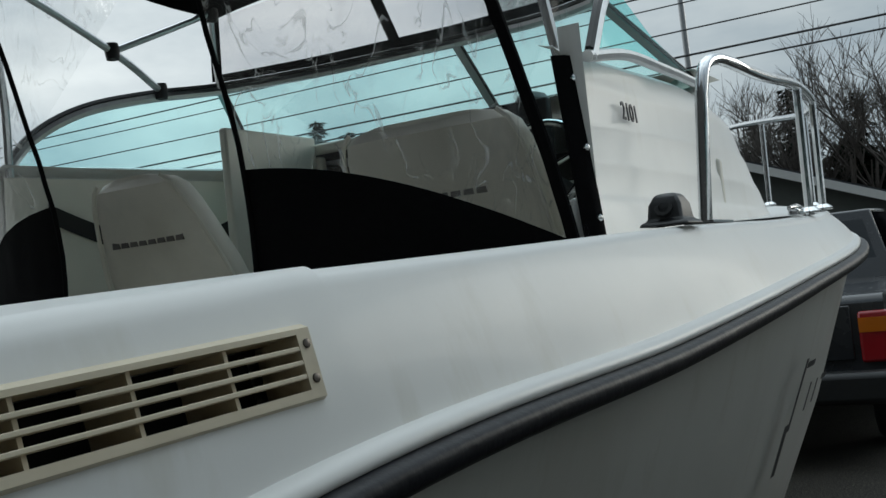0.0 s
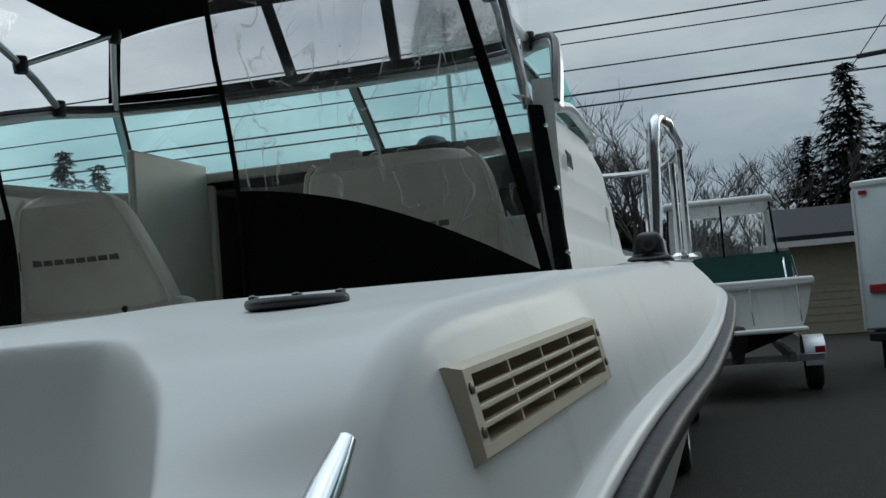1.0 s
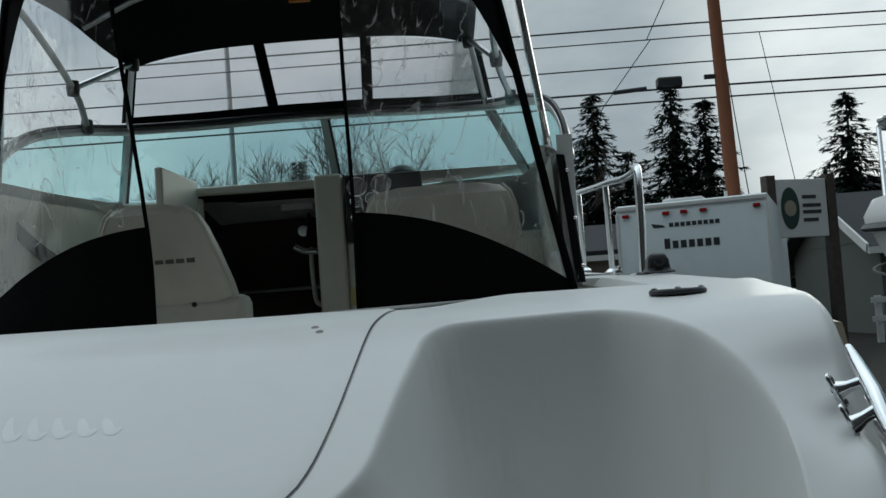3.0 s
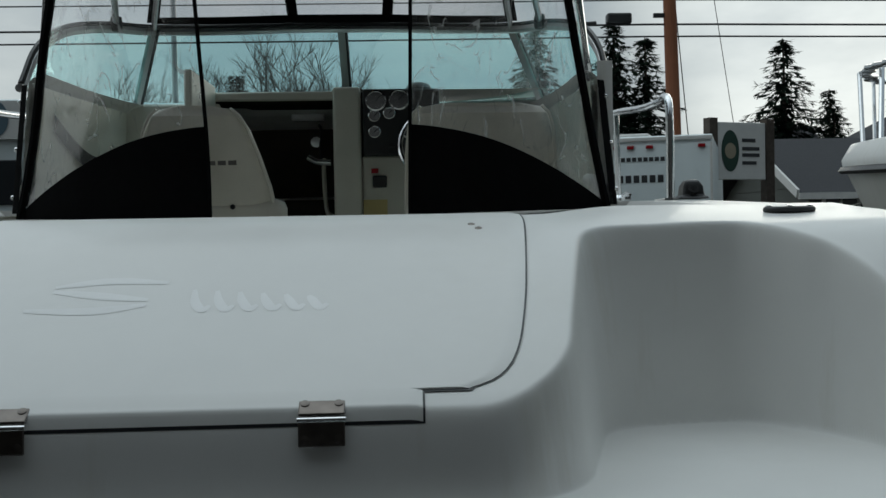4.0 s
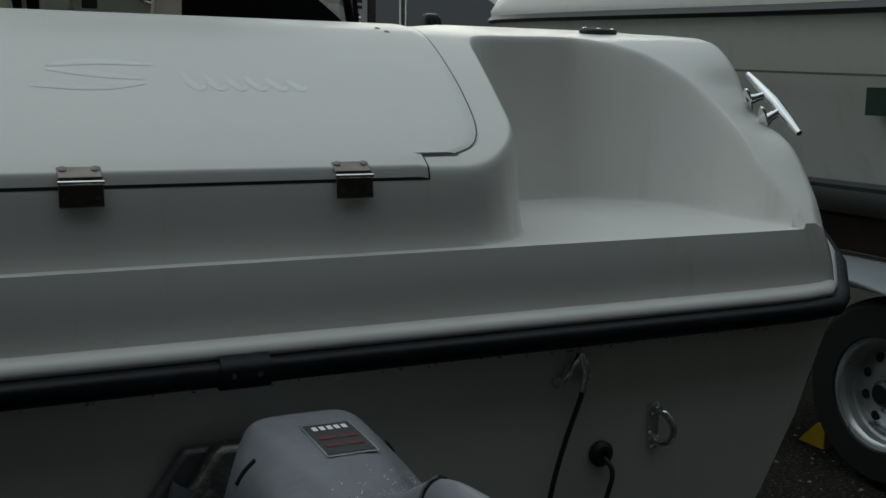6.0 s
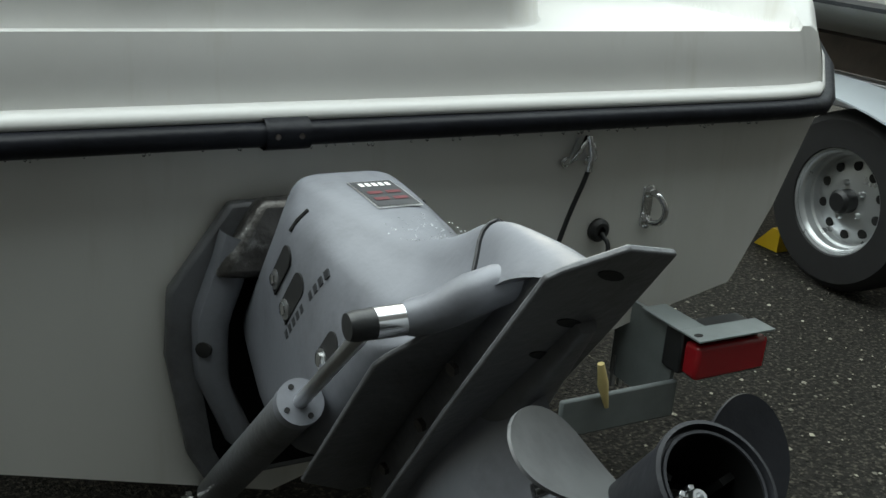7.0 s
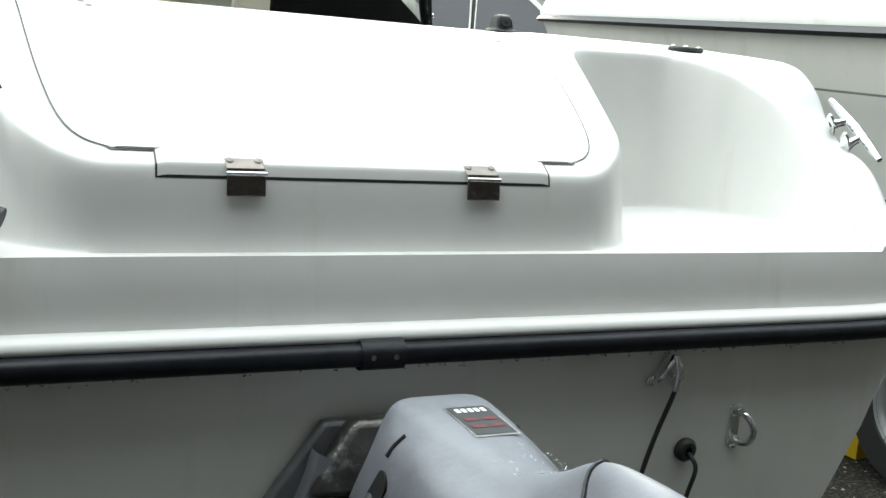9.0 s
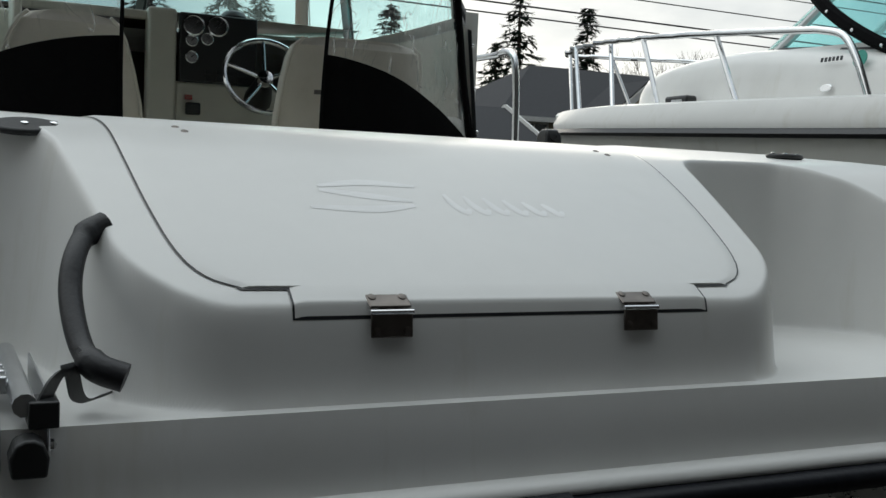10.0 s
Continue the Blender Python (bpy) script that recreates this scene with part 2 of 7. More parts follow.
VINYL = clear_sheet("clear_vinyl", (0.97, 0.975, 0.975), 0.015, 0.18, milk=0.22, milk_scale=5.0, milk_at=(0.57, 0.80), stretch=(2.0, 2.0, 0.8), bump=0.5, bump_scale=3.0, haze=0.03, crease=0.6, crease_scale=5.0, edge=0.1)
VINYL_FRONT = clear_sheet("rose_grey_vinyl", (0.97, 0.93, 0.93), 0.015, 0.15, milk=0.08, milk_scale=3.0, bump=0.3, haze=0.14)
TINTED = clear_sheet("green_tinted_glass", (0.66, 0.97, 0.965), 0.01, 0.02, milk=0.05, milk_scale=9, haze=0.025, edge=0.1)
VINYL_SIDE = clear_sheet("clear_side_vinyl", (0.97, 0.975, 0.975), 0.01, 0.15, milk=0.08, milk_scale=4.0, milk_at=(0.58, 0.85), stretch=(2.0, 2.0, 0.8), bump=0.4, bump_scale=3.0, haze=0.02, crease=0.3, crease_scale=3.5, edge=0.08)
CREAM_SEAT = material("cream_seat_vinyl", (0.74, 0.705, 0.63), 0.5, vary=0.05, scale=20, bump=0.12, bump_scale=180, second=(0.64, 0.605, 0.53), second_scale=5)
CREAM_LINER = material("cream_liner_gelcoat", (0.70, 0.675, 0.60), 0.45, vary=0.04, scale=10)
CREAM_VENT = material("cream_vent_plastic", (0.66, 0.575, 0.43), 0.42, vary=0.05, scale=25, second=(0.5, 0.44, 0.33), second_scale=8, second_at=(0.55, 0.8))
# black that paints shade into hollows; also serves black paint and parts
VOID = material("black_hollow_shade_and_paint", (0.012, 0.012, 0.012), 0.8)
# the unlit cabin interior is put into this dark colour
CABIN_SHADE = material("shade_dark_cabin_lining", (0.07, 0.06, 0.05), 0.8, vary=0.2)
DRIVE = material("silver_grey_drive_paint", (0.205, 0.214, 0.24), 0.44, metal=0.15, vary=0.07, scale=30, second=(0.15, 0.155, 0.172), second_scale=9, coat=0.0, bump=0.05, bump_scale=120)
DRIVE_DARK = material("dull_grey_drive_casting", (0.16, 0.165, 0.175), 0.42, metal=0.3, vary=0.12, scale=25, second=(0.10, 0.10, 0.10), second_scale=7, bump=0.15, bump_scale=90)
PROP = material("charcoal_propeller_paint", (0.018, 0.019, 0.023), 0.5, spec=0.3, vary=0.2, scale=20, second=(0.09, 0.09, 0.095), second_scale=9, second_at=(0.6, 0.72), bump=0.1, bump_scale=60)
# black of the exhaust soot, and of shade painted inside the shield
SOOT_AND_GAP = material("soot_and_gap_shade", (0.005, 0.005, 0.005), 0.9, spec=0.1, vary=0.2, scale=40)
PROP_PALE = material("pale_grey_blade", (0.15, 0.154, 0.158), 0.45, metal=0.3, vary=0.1, scale=30, second=(0.09, 0.09, 0.095), second_scale=10)
LETTER = material("dark_grey_lettering", (0.03, 0.032, 0.036), 0.5)
LETTER_PALE = material("ghost_white_lettering", (0.90, 0.90, 0.89), 0.5)
LETTER_BROWN = material("brown_grey_lettering", (0.16, 0.145, 0.135), 0.6, vary=0.15, scale=60)
LETTER_RED = material("maroon_lettering", (0.13, 0.018, 0.024), 0.5)
STAINED = material("stained_bare_casting", (0.10, 0.095, 0.09), 0.35, metal=0.7, vary=0.3, scale=30, second=(0.42, 0.42, 0.41), second_scale=14, second_at=(0.55, 0.68), bump=0.3, bump_scale=60)
LETTER_GREEN = material("dark_green_lettering", (0.012, 0.05, 0.035), 0.4)
ASPHALT = material("wet_asphalt", (0.022, 0.0209, 0.0184), 0.76, spec=0.08, vary=0.8, scale=48, second=(0.125, 0.114, 0.093), second_scale=85, second_at=(0.52, 0.68), bump=0.9, bump_scale=110, rough_vary=0.2)
TYRE = material("tyre_rubber", (0.02, 0.02, 0.021), 0.7, vary=0.2, scale=30)
GALV = material("galvanised_steel", (0.45, 0.46, 0.47), 0.42, metal=0.8, vary=0.15, scale=18)
WHEEL = material("silver_wheel_paint", (0.60, 0.62, 0.63), 0.30, metal=0.65, vary=0.10, scale=14)
GUARD = material("pale_blue_grey_guard_paint", (0.50, 0.55, 0.59), 0.3, vary=0.06, coat=0.2)
TRAILER = material("grey_trailer_paint", (0.17, 0.19, 0.19), 0.5, vary=0.12, scale=20, bump=0.08)
RED_LENS = material("red_lens", (0.33, 0.012, 0.018), 0.12, vary=0.1, coat=0.5)
AMBER_LENS = material("amber_lens", (0.6, 0.16, 0.01), 0.15)
WHITE_LENS = material("white_lens", (0.75, 0.75, 0.75), 0.2)
YELLOW = material("yellow_paint", (0.65, 0.42, 0.02), 0.5)
RV_WHITE = material("white_rv_skin", (0.68, 0.75, 0.76), 0.4, vary=0.03, scale=4, second=(0.58, 0.64, 0.64), second_scale=1.5, second_at=(0.55, 0.8))
RV_BLUE = material("slate_blue_stripe", (0.10, 0.16, 0.2), 0.4)
DARK_GLASS = material("dark_window_glass", (0.02, 0.024, 0.028), 0.08, spec=0.6)
GREEN_CANVAS = material("dark_green_canvas", (0.006, 0.05, 0.042), 0.85, vary=0.15, bump=0.2, bump_scale=200)
BARK = material("tree_bark", (0.07, 0.055, 0.045), 0.9, vary=0.3, scale=12, bump=0.5, bump_scale=20)
TWIG = material("bare_twigs", (0.085, 0.074, 0.066), 0.9, vary=0.25, scale=3)
NEEDLE = material("conifer_needles", (0.014, 0.025, 0.017), 0.95, vary=0.35, scale=2.5, island=0.35, spec=0.03)
SCRUB = material("dark_undergrowth", (0.05, 0.048, 0.035), 0.9, vary=0.4, scale=2, island=0.4)
POLE = material("red_brown_pole_wood", (0.26, 0.095, 0.045), 0.8, vary=0.2, scale=8, stretch=(6, 6, 0.5), bump=0.3, bump_scale=20)
WIRE = material("black_cable", (0.015, 0.015, 0.017), 0.6)
ROOF = material("dark_shingles", (0.030, 0.031, 0.035), 0.9, vary=0.25, scale=14, bump=0.4, bump_scale=30, island=0.2)
SIDING_GREY = material("grey_green_siding", (0.11, 0.12, 0.11), 0.8, vary=0.08)
# dark so that the added, unseen walls bounce little light
BLOCKER_WALL = material("dark_blocker_boarding", (0.035, 0.034, 0.033), 0.8, vary=0.2, scale=5, stretch=(4, 4, 0.4), bump=0.2, bump_scale=12)
WATER = material("water_drop", (0.9, 0.92, 0.93), 0.02, vary=0.0)
WATER.node_tree.nodes["Principled BSDF"].inputs["Transmission Weight"].default_value = 1.0
WATER.node_tree.nodes["Principled BSDF"].inputs["IOR"].default_value = 1.33
SIDING_TAN = material("tan_siding", (0.34, 0.30, 0.22), 0.8, vary=0.08)
TRIM_WHITE = material("white_trim_paint", (0.7, 0.7, 0.68), 0.6, vary=0.05)
CAR_PAINT = material("dark_car_paint", (0.02, 0.022, 0.026), 0.25, coat=0.6)
LABEL_YELLOW = material("faded_yellow_sticker", (0.62, 0.5, 0.22), 0.6)
LABEL_ORANGE = material("orange_label", (0.6, 0.18, 0.03), 0.7)
GAUGE_FACE = material("white_gauge_face", (0.62, 0.62, 0.6), 0.3)
TEAL = material("teal_sticker", (0.03, 0.3, 0.24), 0.4)
TRIM_PILLAR = material("silver_window_trim", (0.55, 0.58, 0.58), 0.35, metal=0.6)


# ---- mesh helpers ----
SHEAR = 0.03


def part(name, bm, mat, parent=None, label="", smooth=True, skew=False, bevel=0.0, category="", group="", kind=""):
    """Links a bmesh, built in world metres, as one mesh object under a thing or a part."""
    if skew:
        for v in bm.verts:
            v.co.x += SHEAR * v.co.y
    bmesh.ops.recalc_face_normals(bm, faces=bm.faces[:])
    me = bpy.data.meshes.new(name)
    bm.to_mesh(me)
    bm.free()
    if smooth:
        me.polygons.foreach_set("use_smooth", [True] * len(me.polygons))
        me.set_sharp_from_angle(angle=radians(38))
    me.materials.append(mat)
    ob = new(name, me)
    if parent:
        ob.parent = parent
        ob.matrix_parent_inverse = parent.matrix_world.inverted()
    if bevel:
        mod = ob.modifiers.new("edge", "BEVEL")
        mod.width, mod.segments, mod.limit_method = bevel, 2, "ANGLE"
    return tagged(ob, label, category, group, kind)


def thing(name, place, label, category, group="", kind=""):
    ob = new(name)
    ob.empty_display_size = 0.2
    ob.matrix_world = Matrix.Translation(place)
    ob.matrix_basis = Matrix.Translation(place)
    bpy.context.view_layer.update()
    return tagged(ob, label, category, group, kind)


def box(lo, hi, bm=None, turn=None):
    bm = bm or bmesh.new()
    m = Matrix.Translation([(a + b) / 2 for a, b in zip(lo, hi)]) @ Matrix.Diagonal([b - a for a, b in zip(lo, hi)] + [1])
    bmesh.ops.create_cube(bm, size=1, matrix=(turn or Matrix()) @ m)
    return bm


def tube(points, radius, bm=None, sides=10, caps=True, ends=None):
    """A round bar along points; radius a number or one per point."""
    bm = bm or bmesh.new()
    pts = [Vector(p) for p in points]
    radii = [radius] * len(pts) if isinstance(radius, (int, float)) else list(radius)
    rings, up = [], None
    for i, p in enumerate(pts):
        d = (pts[min(i + 1, len(pts) - 1)] - pts[max(i - 1, 0)]).normalized()
        if up is None:
            up = Vector((0, 0, 1)) if abs(d.z) < 0.9 else Vector((1, 0, 0))
        a = d.cross(up).normalized()
        up = a.cross(d).normalized()
        rings.append([bm.verts.new(p + radii[i] * (math.cos(k * math.tau / sides) * a + math.sin(k * math.tau / sides) * up)) for k in range(sides)])
    for r, s in zip(rings, rings[1:]):
        for k in range(sides):
            bm.faces.new((r[k], r[(k + 1) % sides], s[(k + 1) % sides], s[k]))
    if caps:
        bm.faces.new(rings[0][::-1])
        bm.faces.new(rings[-1])
    return bm


def arc(points, steps=8):
    """A smooth curve through control points (Catmull-Rom)."""
    p = [Vector(q) for q in points]
    p = [2 * p[0] - p[1]] + p + [2 * p[-1] - p[-2]]
    out = []
    for i in range(1, len(p) - 2):
        for k in range(steps):
            t = k / steps
            out.append(0.5 * ((2 * p[i]) + (p[i + 1] - p[i - 1]) * t + (2 * p[i - 1] - 5 * p[i] + 4 * p[i + 1] - p[i + 2]) * t * t + (3 * p[i] - p[i - 1] - 3 * p[i + 1] + p[i + 2]) * t ** 3))
    return out + [p[-2]]


def sheet(rows, bm=None, close=False):
    """A surface over a grid of points."""
    bm = bm or bmesh.new()
    vs = [[bm.verts.new(p) for p in row] for row in rows]
    for a, b in zip(vs, vs[1:]):
        n = len(a)
        for k in range(n if close else n - 1):
            bm.faces.new((a[k], a[(k + 1) % n], b[(k + 1) % n], b[k]))
    return bm


def solid(bm, depth):
    """Gives a surface thickness."""
    bmesh.ops.recalc_face_normals(bm, faces=bm.faces[:])
    geo = bmesh.ops.solidify(bm, geom=bm.faces[:], thickness=depth)
    return bm


def lathe(profile, m, bm=None, sides=28, caps=True):
    """Turns (radius, height) pairs round the z axis of the pose m."""
    bm = bm or bmesh.new()
    rings = [[bm.verts.new(m @ Vector((r * math.cos(k * math.tau / sides), r * math.sin(k * math.tau / sides), h))) for k in range(sides)] for r, h in profile]
    for a, b in zip(rings, rings[1:]):
        for k in range(sides):
            bm.faces.new((a[k], a[(k + 1) % sides], b[(k + 1) % sides], b[k]))
    if caps and profile[0][0] > 1e-4:
        bm.faces.new(rings[0][::-1])
    if caps and profile[-1][0] > 1e-4:
        bm.faces.new(rings[-1])
    bmesh.ops.remove_doubles(bm, verts=bm.verts[:], dist=1e-5)
    return bm


def prism(outline, m, depth, bm=None):
    """A flat outline of (x, y) in the plane of the pose m, depth thick along its z."""
    bm = bm or bmesh.new()
    a = [bm.verts.new(m @ Vector((x, y, 0))) for x, y in outline]
    b = [bm.verts.new(m @ Vector((x, y, depth))) for x, y in outline]
    bm.faces.new(a[::-1])
    bm.faces.new(b)
    n = len(a)
    for k in range(n):
        bm.faces.new((a[k], a[(k + 1) % n], b[(k + 1) % n], b[k]))
    return bm


def disc_outline(r, n=20, cx=0, cy=0, ry=None):
    return [(cx + r * math.cos(k * math.tau / n), cy + (ry or r) * math.sin(k * math.tau / n)) for k in range(n)]


def axes(origin, z, x):
    """A pose from an origin, the way its z axis points and about where x does."""
    z = Vector(z).normalized()
    y = z.cross(Vector(x)).normalized()
    x = y.cross(z)
    m = Matrix((x, y, z)).transposed().to_4x4()
    m.translation = origin
    return m


def letters(text, m, size, mat, name, parent=None, label="", depth=0.001):
    """Writing in the built-in font, as a mesh in the plane of the pose m, centred."""
    c = bpy.data.curves.new(name, "FONT")
    c.body, c.size, c.extrude, c.align_x, c.align_y = text, size, depth, "CENTER", "CENTER"
    tmp = new("writing_tmp", c)
    bpy.context.view_layer.update()
    me = bpy.data.meshes.new_from_object(tmp.evaluated_get(bpy.context.evaluated_depsgraph_get()))
    bpy.data.objects.remove(tmp)
    bm = bmesh.new()
    bm.from_mesh(me)
    bm.transform(m)
    return part(name, bm, mat, parent, label, smooth=False)


def ease(a, b, x):
    t = min(1, max(0, (x - a) / (b - a)))
    return t * t * (3 - 2 * t)


def table(x, pairs):
    """Smooth curve through (x, value) pairs."""
    if x <= pairs[0][0]:
        return pairs[0][1]
    for i in range(len(pairs) - 1):
        (x0, v0), (x1, v1) = pairs[i], pairs[i + 1]
        if x <= x1:
            xm, vm = pairs[i - 1] if i else (x0 - (x1 - x0), v0)
            xp, vp = pairs[i + 2] if i + 2 < len(pairs) else (x1 + (x1 - x0), v1)
            s0, s1 = (v1 - vm) / (x1 - xm), (vp - v0) / (xp - x0)
            h = x1 - x0
            t = (x - x0) / h
            return (2 * t ** 3 - 3 * t * t + 1) * v0 + (t ** 3 - 2 * t * t + t) * h * s0 + (3 * t * t - 2 * t ** 3) * v1 + (t ** 3 - t * t) * h * s1
    return pairs[-1][1]


def smin(a, b, k):
    h = max(0, min(1, 0.5 + 0.5 * (b - a) / k))
    return b + (a - b) * h - k * h * (1 - h)


def smax(a, b, k):
    return -smin(-a, -b, k)


# ---- the ground ----
gb = bmesh.new()
bmesh.ops.create_grid(gb, x_segments=120, y_segments=120, size=1)
for v in gb.verts:
    d = max(abs(v.co.x), abs(v.co.y))
    f = 6 * d + 600 * d ** 6
    v.co.x, v.co.y = v.co.x * f / max(d, 1e-6) * 1.0 if d else 0, v.co.y * f / max(d, 1e-6) if d else 0
    v.co.z = 0.006 * noise.noise(Vector((v.co.x * 0.5, v.co.y * 0.5, 0))) if d < 0.6 else 0
part("ground", gb, ASPHALT, None, "wet dark grey asphalt of the storage yard", category="ground", kind="structure")

# ---- the boat ----
boat = thing("motor_boat", (0, 2.5, 0.33), "white cabin motor boat with black canvas top on its trailer", "boat")
FLOOR_Z, LIP_Y = 1.008, -0.035


def gun_z(y):
    return table(y, [(-0.1, 1.36), (0.5, 1.372), (1.0, 1.388), (2.0, 1.425), (3.0, 1.45), (4.5, 1.53), (6.2, 1.66)])


def gun_x(y):
    return table(y, [(-0.04, 1.055), (0.02, 1.090), (0.1, 1.110), (0.2, 1.118), (0.35, 1.136), (0.4, 1.141), (0.8, 1.168), (1.5, 1.188), (2.4, 1.2), (3.4, 1.165), (4.4, 0.98), (5.3, 0.60), (5.9, 0.24), (6.15, 0.02)])


def rail_z(y):
    return table(y, [(-0.1, 0.907), (-0.03, 0.911), (0.05, 0.956), (0.25, 1.078), (0.5, 1.161), (0.9, 1.216), (1.6, 1.243), (2.6, 1.308), (3.4, 1.360), (4.4, 1.42), (6.2, 1.55)])


def rail_x(y):
    return table(y, [(-0.1, 1.07), (0.1, 1.15), (0.4, 1.187), (0.9, 1.222), (1.6, 1.25), (2.5, 1.265), (3.4, 1.235), (4.4, 1.04), (5.3, 0.66), (5.95, 0.27), (6.25, 0.02)])


def lid_z(y):
    return table(y, [(-0.02, 1.118), (0.0, 1.122), (0.033, 1.143), (0.12, 1.192), (0.3, 1.284), (0.43, 1.338), (0.55, 1.358), (0.72, 1.366), (0.9, 1.366)])


def stern_top(y):
    return table(y, [(0.36, 1.305), (0.42, 1.332), (0.47, 1.346), (0.55, 1.358), (0.7, 1.368), (0.86, 1.376), (1.0, 1.382)])


def top_z_aft(y):
    """Height of the quarter: a shoulder that sweeps down to the aft corner."""
    return table(y, [(-0.06, 0.998), (-0.038, 1.015), (0.017, 1.062), (0.08, 1.112), (0.145, 1.165), (0.21, 1.209), (0.259, 1.243), (0.304, 1.274), (0.356, 1.304), (0.395, 1.323), (0.44, 1.338), (0.5, 1.350), (0.6, 1.363), (0.75, 1.375), (0.86, 1.383)])


def step_edge(y):
    """Inner edge of the quarter beside the corner step."""
    return table(y, [(-0.06, 1.03), (-0.038, 1.026), (0.017, 1.018), (0.08, 1.006), (0.145, 1.006), (0.21, 1.002), (0.259, 0.988), (0.304, 0.966), (0.356, 0.934), (0.40, 0.895), (0.46, 0.85)])


def crest(y):
    """How far the outer edge of the quarter stands above its inner edge."""
    return table(y, [(-0.05, 0.0), (0.03, 0.006), (0.10, 0.016), (0.20, -0.012), (0.27, -0.004), (0.31, 0.018), (0.36, 0.025), (0.42, 0.017), (0.50, 0.007), (0.65, 0.0), (0.9, 0.0)])


def deck_z(x, y):
    s = abs(x)
    # block under the engine hatch, with rounded plan corners
    r, half = 0.14, 0.506 + 0.104 * smin(1.0, max(0.0, (y - 0.04) / 0.42), 0.2)
    qx, qy = s - (half - r), r - 0.010 - y
    d = r + min(-qx, -qy) if qx <= 0 and qy <= 0 else r - math.hypot(max(qx, 0), max(qy, 0))
    # corner step: rounded arch between the stern coaming and the quarter
    rim = lid_z(y) + (top_z_aft(y) - lid_z(y)) * ease(0.50, 0.72, s)
    rim += crest(y) * ease(step_edge(y), gun_x(y) - 0.015, s)
    back = y - (0.425 + 0.02 * ease(0.62, 0.8, s))
    side = s - (step_edge(y) - 0.012)
    wall = smax(10.0 * d, 11.0 * smax(back, side, 0.06), 0.85 * ease(0.1, 0.4, y) + 0.1)
    z = smin(rim, FLOOR_Z + wall, 0.07 - 0.058 * ease(0.53, 0.72, s))
    z -= 0.018 * max(0, 1 - (gun_x(y) - s) / 0.022) ** 2
    return smax(z, FLOOR_Z + 0.02 * (y - LIP_Y), 0.010)


# deck moulding: stern part as one skin, down to the rub rail
NY, NX = 320, 780
rows = []
for j in range(NY + 1):
    y = LIP_Y + (0.86 - LIP_Y) * (j / NY)
    rows.append([(u * gun_x(y), y, deck_z(u * gun_x(y), y)) for u in [2 * i / NX - 1 for i in range(NX + 1)]])
bm = sheet(rows)


def skirt(bm, ring_top, ring_bottom, bulge, steps=26):
    rr = []
    for k in range(steps + 1):
        t = k / steps
        row = []
        for a, b in zip(ring_top, ring_bottom):
            a, b = Vector(a), Vector(b)
            p = a.lerp(b, t)
            out = (b - a)
            out.z = 0
            n = Vector((math.copysign(1, b.x), 0, 0)) if b.y > 0.06 else Vector((b.x * ease(0.85, 1.1, abs(b.x)), -0.6, 0)).normalized()
            p += n * bulge * math.sin(math.pi * t) * (1 - 0.5 * t)
            row.append(p)
        rr.append(row)
    sheet(rr, bm)


side_y = [LIP_Y + (0.86 - LIP_Y) * (j / NY) for j in range(NY + 1)]
for sgn in (1, -1):
    skirt(bm, [(sgn * gun_x(y), y, deck_z(sgn * gun_x(y), y)) for y in side_y], [(sgn * rail_x(y - 0.03), y - 0.014 * (1 - ease(0, 0.5, y)), rail_z(y)) for y in side_y], 0.006)
ux = [2 * i / NX - 1 for i in range(NX + 1)]
skirt(bm, [(u * gun_x(LIP_Y), LIP_Y, deck_z(u * gun_x(LIP_Y), LIP_Y)) for u in ux], [(u * rail_x(LIP_Y - 0.03), LIP_Y - 0.014, rail_z(-0.1)) for u in ux], 0.004)
# cockpit side of the stern coaming
sheet([[(x, 0.86, deck_z(x, 0.86)) for x in (-0.93, 0, 0.93)], [(x, 0.90, 1.33) for x in (-0.93, 0, 0.93)], [(x, 0.92, 0.6) for x in (-0.93, 0, 0.93)]], bm)
bmesh.ops.remove_doubles(bm, verts=bm.verts[:], dist=0.0008)
inner = [v for v in bm.verts if not v.is_boundary and -0.01 < v.co.y < 0.62 and abs(v.co.x) < gun_x(v.co.y) - 0.03]
for _ in range(4):
    bmesh.ops.smooth_vert(bm, verts=inner, factor=0.5, use_axis_x=True, use_axis_y=True, use_axis_z=True)
# opening for the louvred vent
VENT = axes((1.1903, 0.598, 1.2834), Vector((0.046, 0.413, 0.022)).cross(Vector((-0.2, 0, 1))), (0.046, 0.413, 0.022))
VENT_L, VENT_H = 0.208, 0.036
inv = VENT.inverted()


def in_vent(f):
    p = f.calc_center_median()
    q = inv @ Vector((p.x + SHEAR * p.y, p.y, p.z))
    return abs(q.x) < VENT_L - 0.008 and abs(q.y) < VENT_H - 0.006 and abs(q.z) < 0.06


bmesh.ops.delete(bm, geom=[f for f in bm.faces if f.calc_center_median().x > 1.0 and in_vent(f)], context="FACES")
part("deck_moulding", bm, GEL, boat, "glossy white stern moulding with corner steps", skew=True)

# side decks and topsides forward of the stern
fy = [0.86 + (6.15 - 0.86) * (k / 90) for k in range(91)]
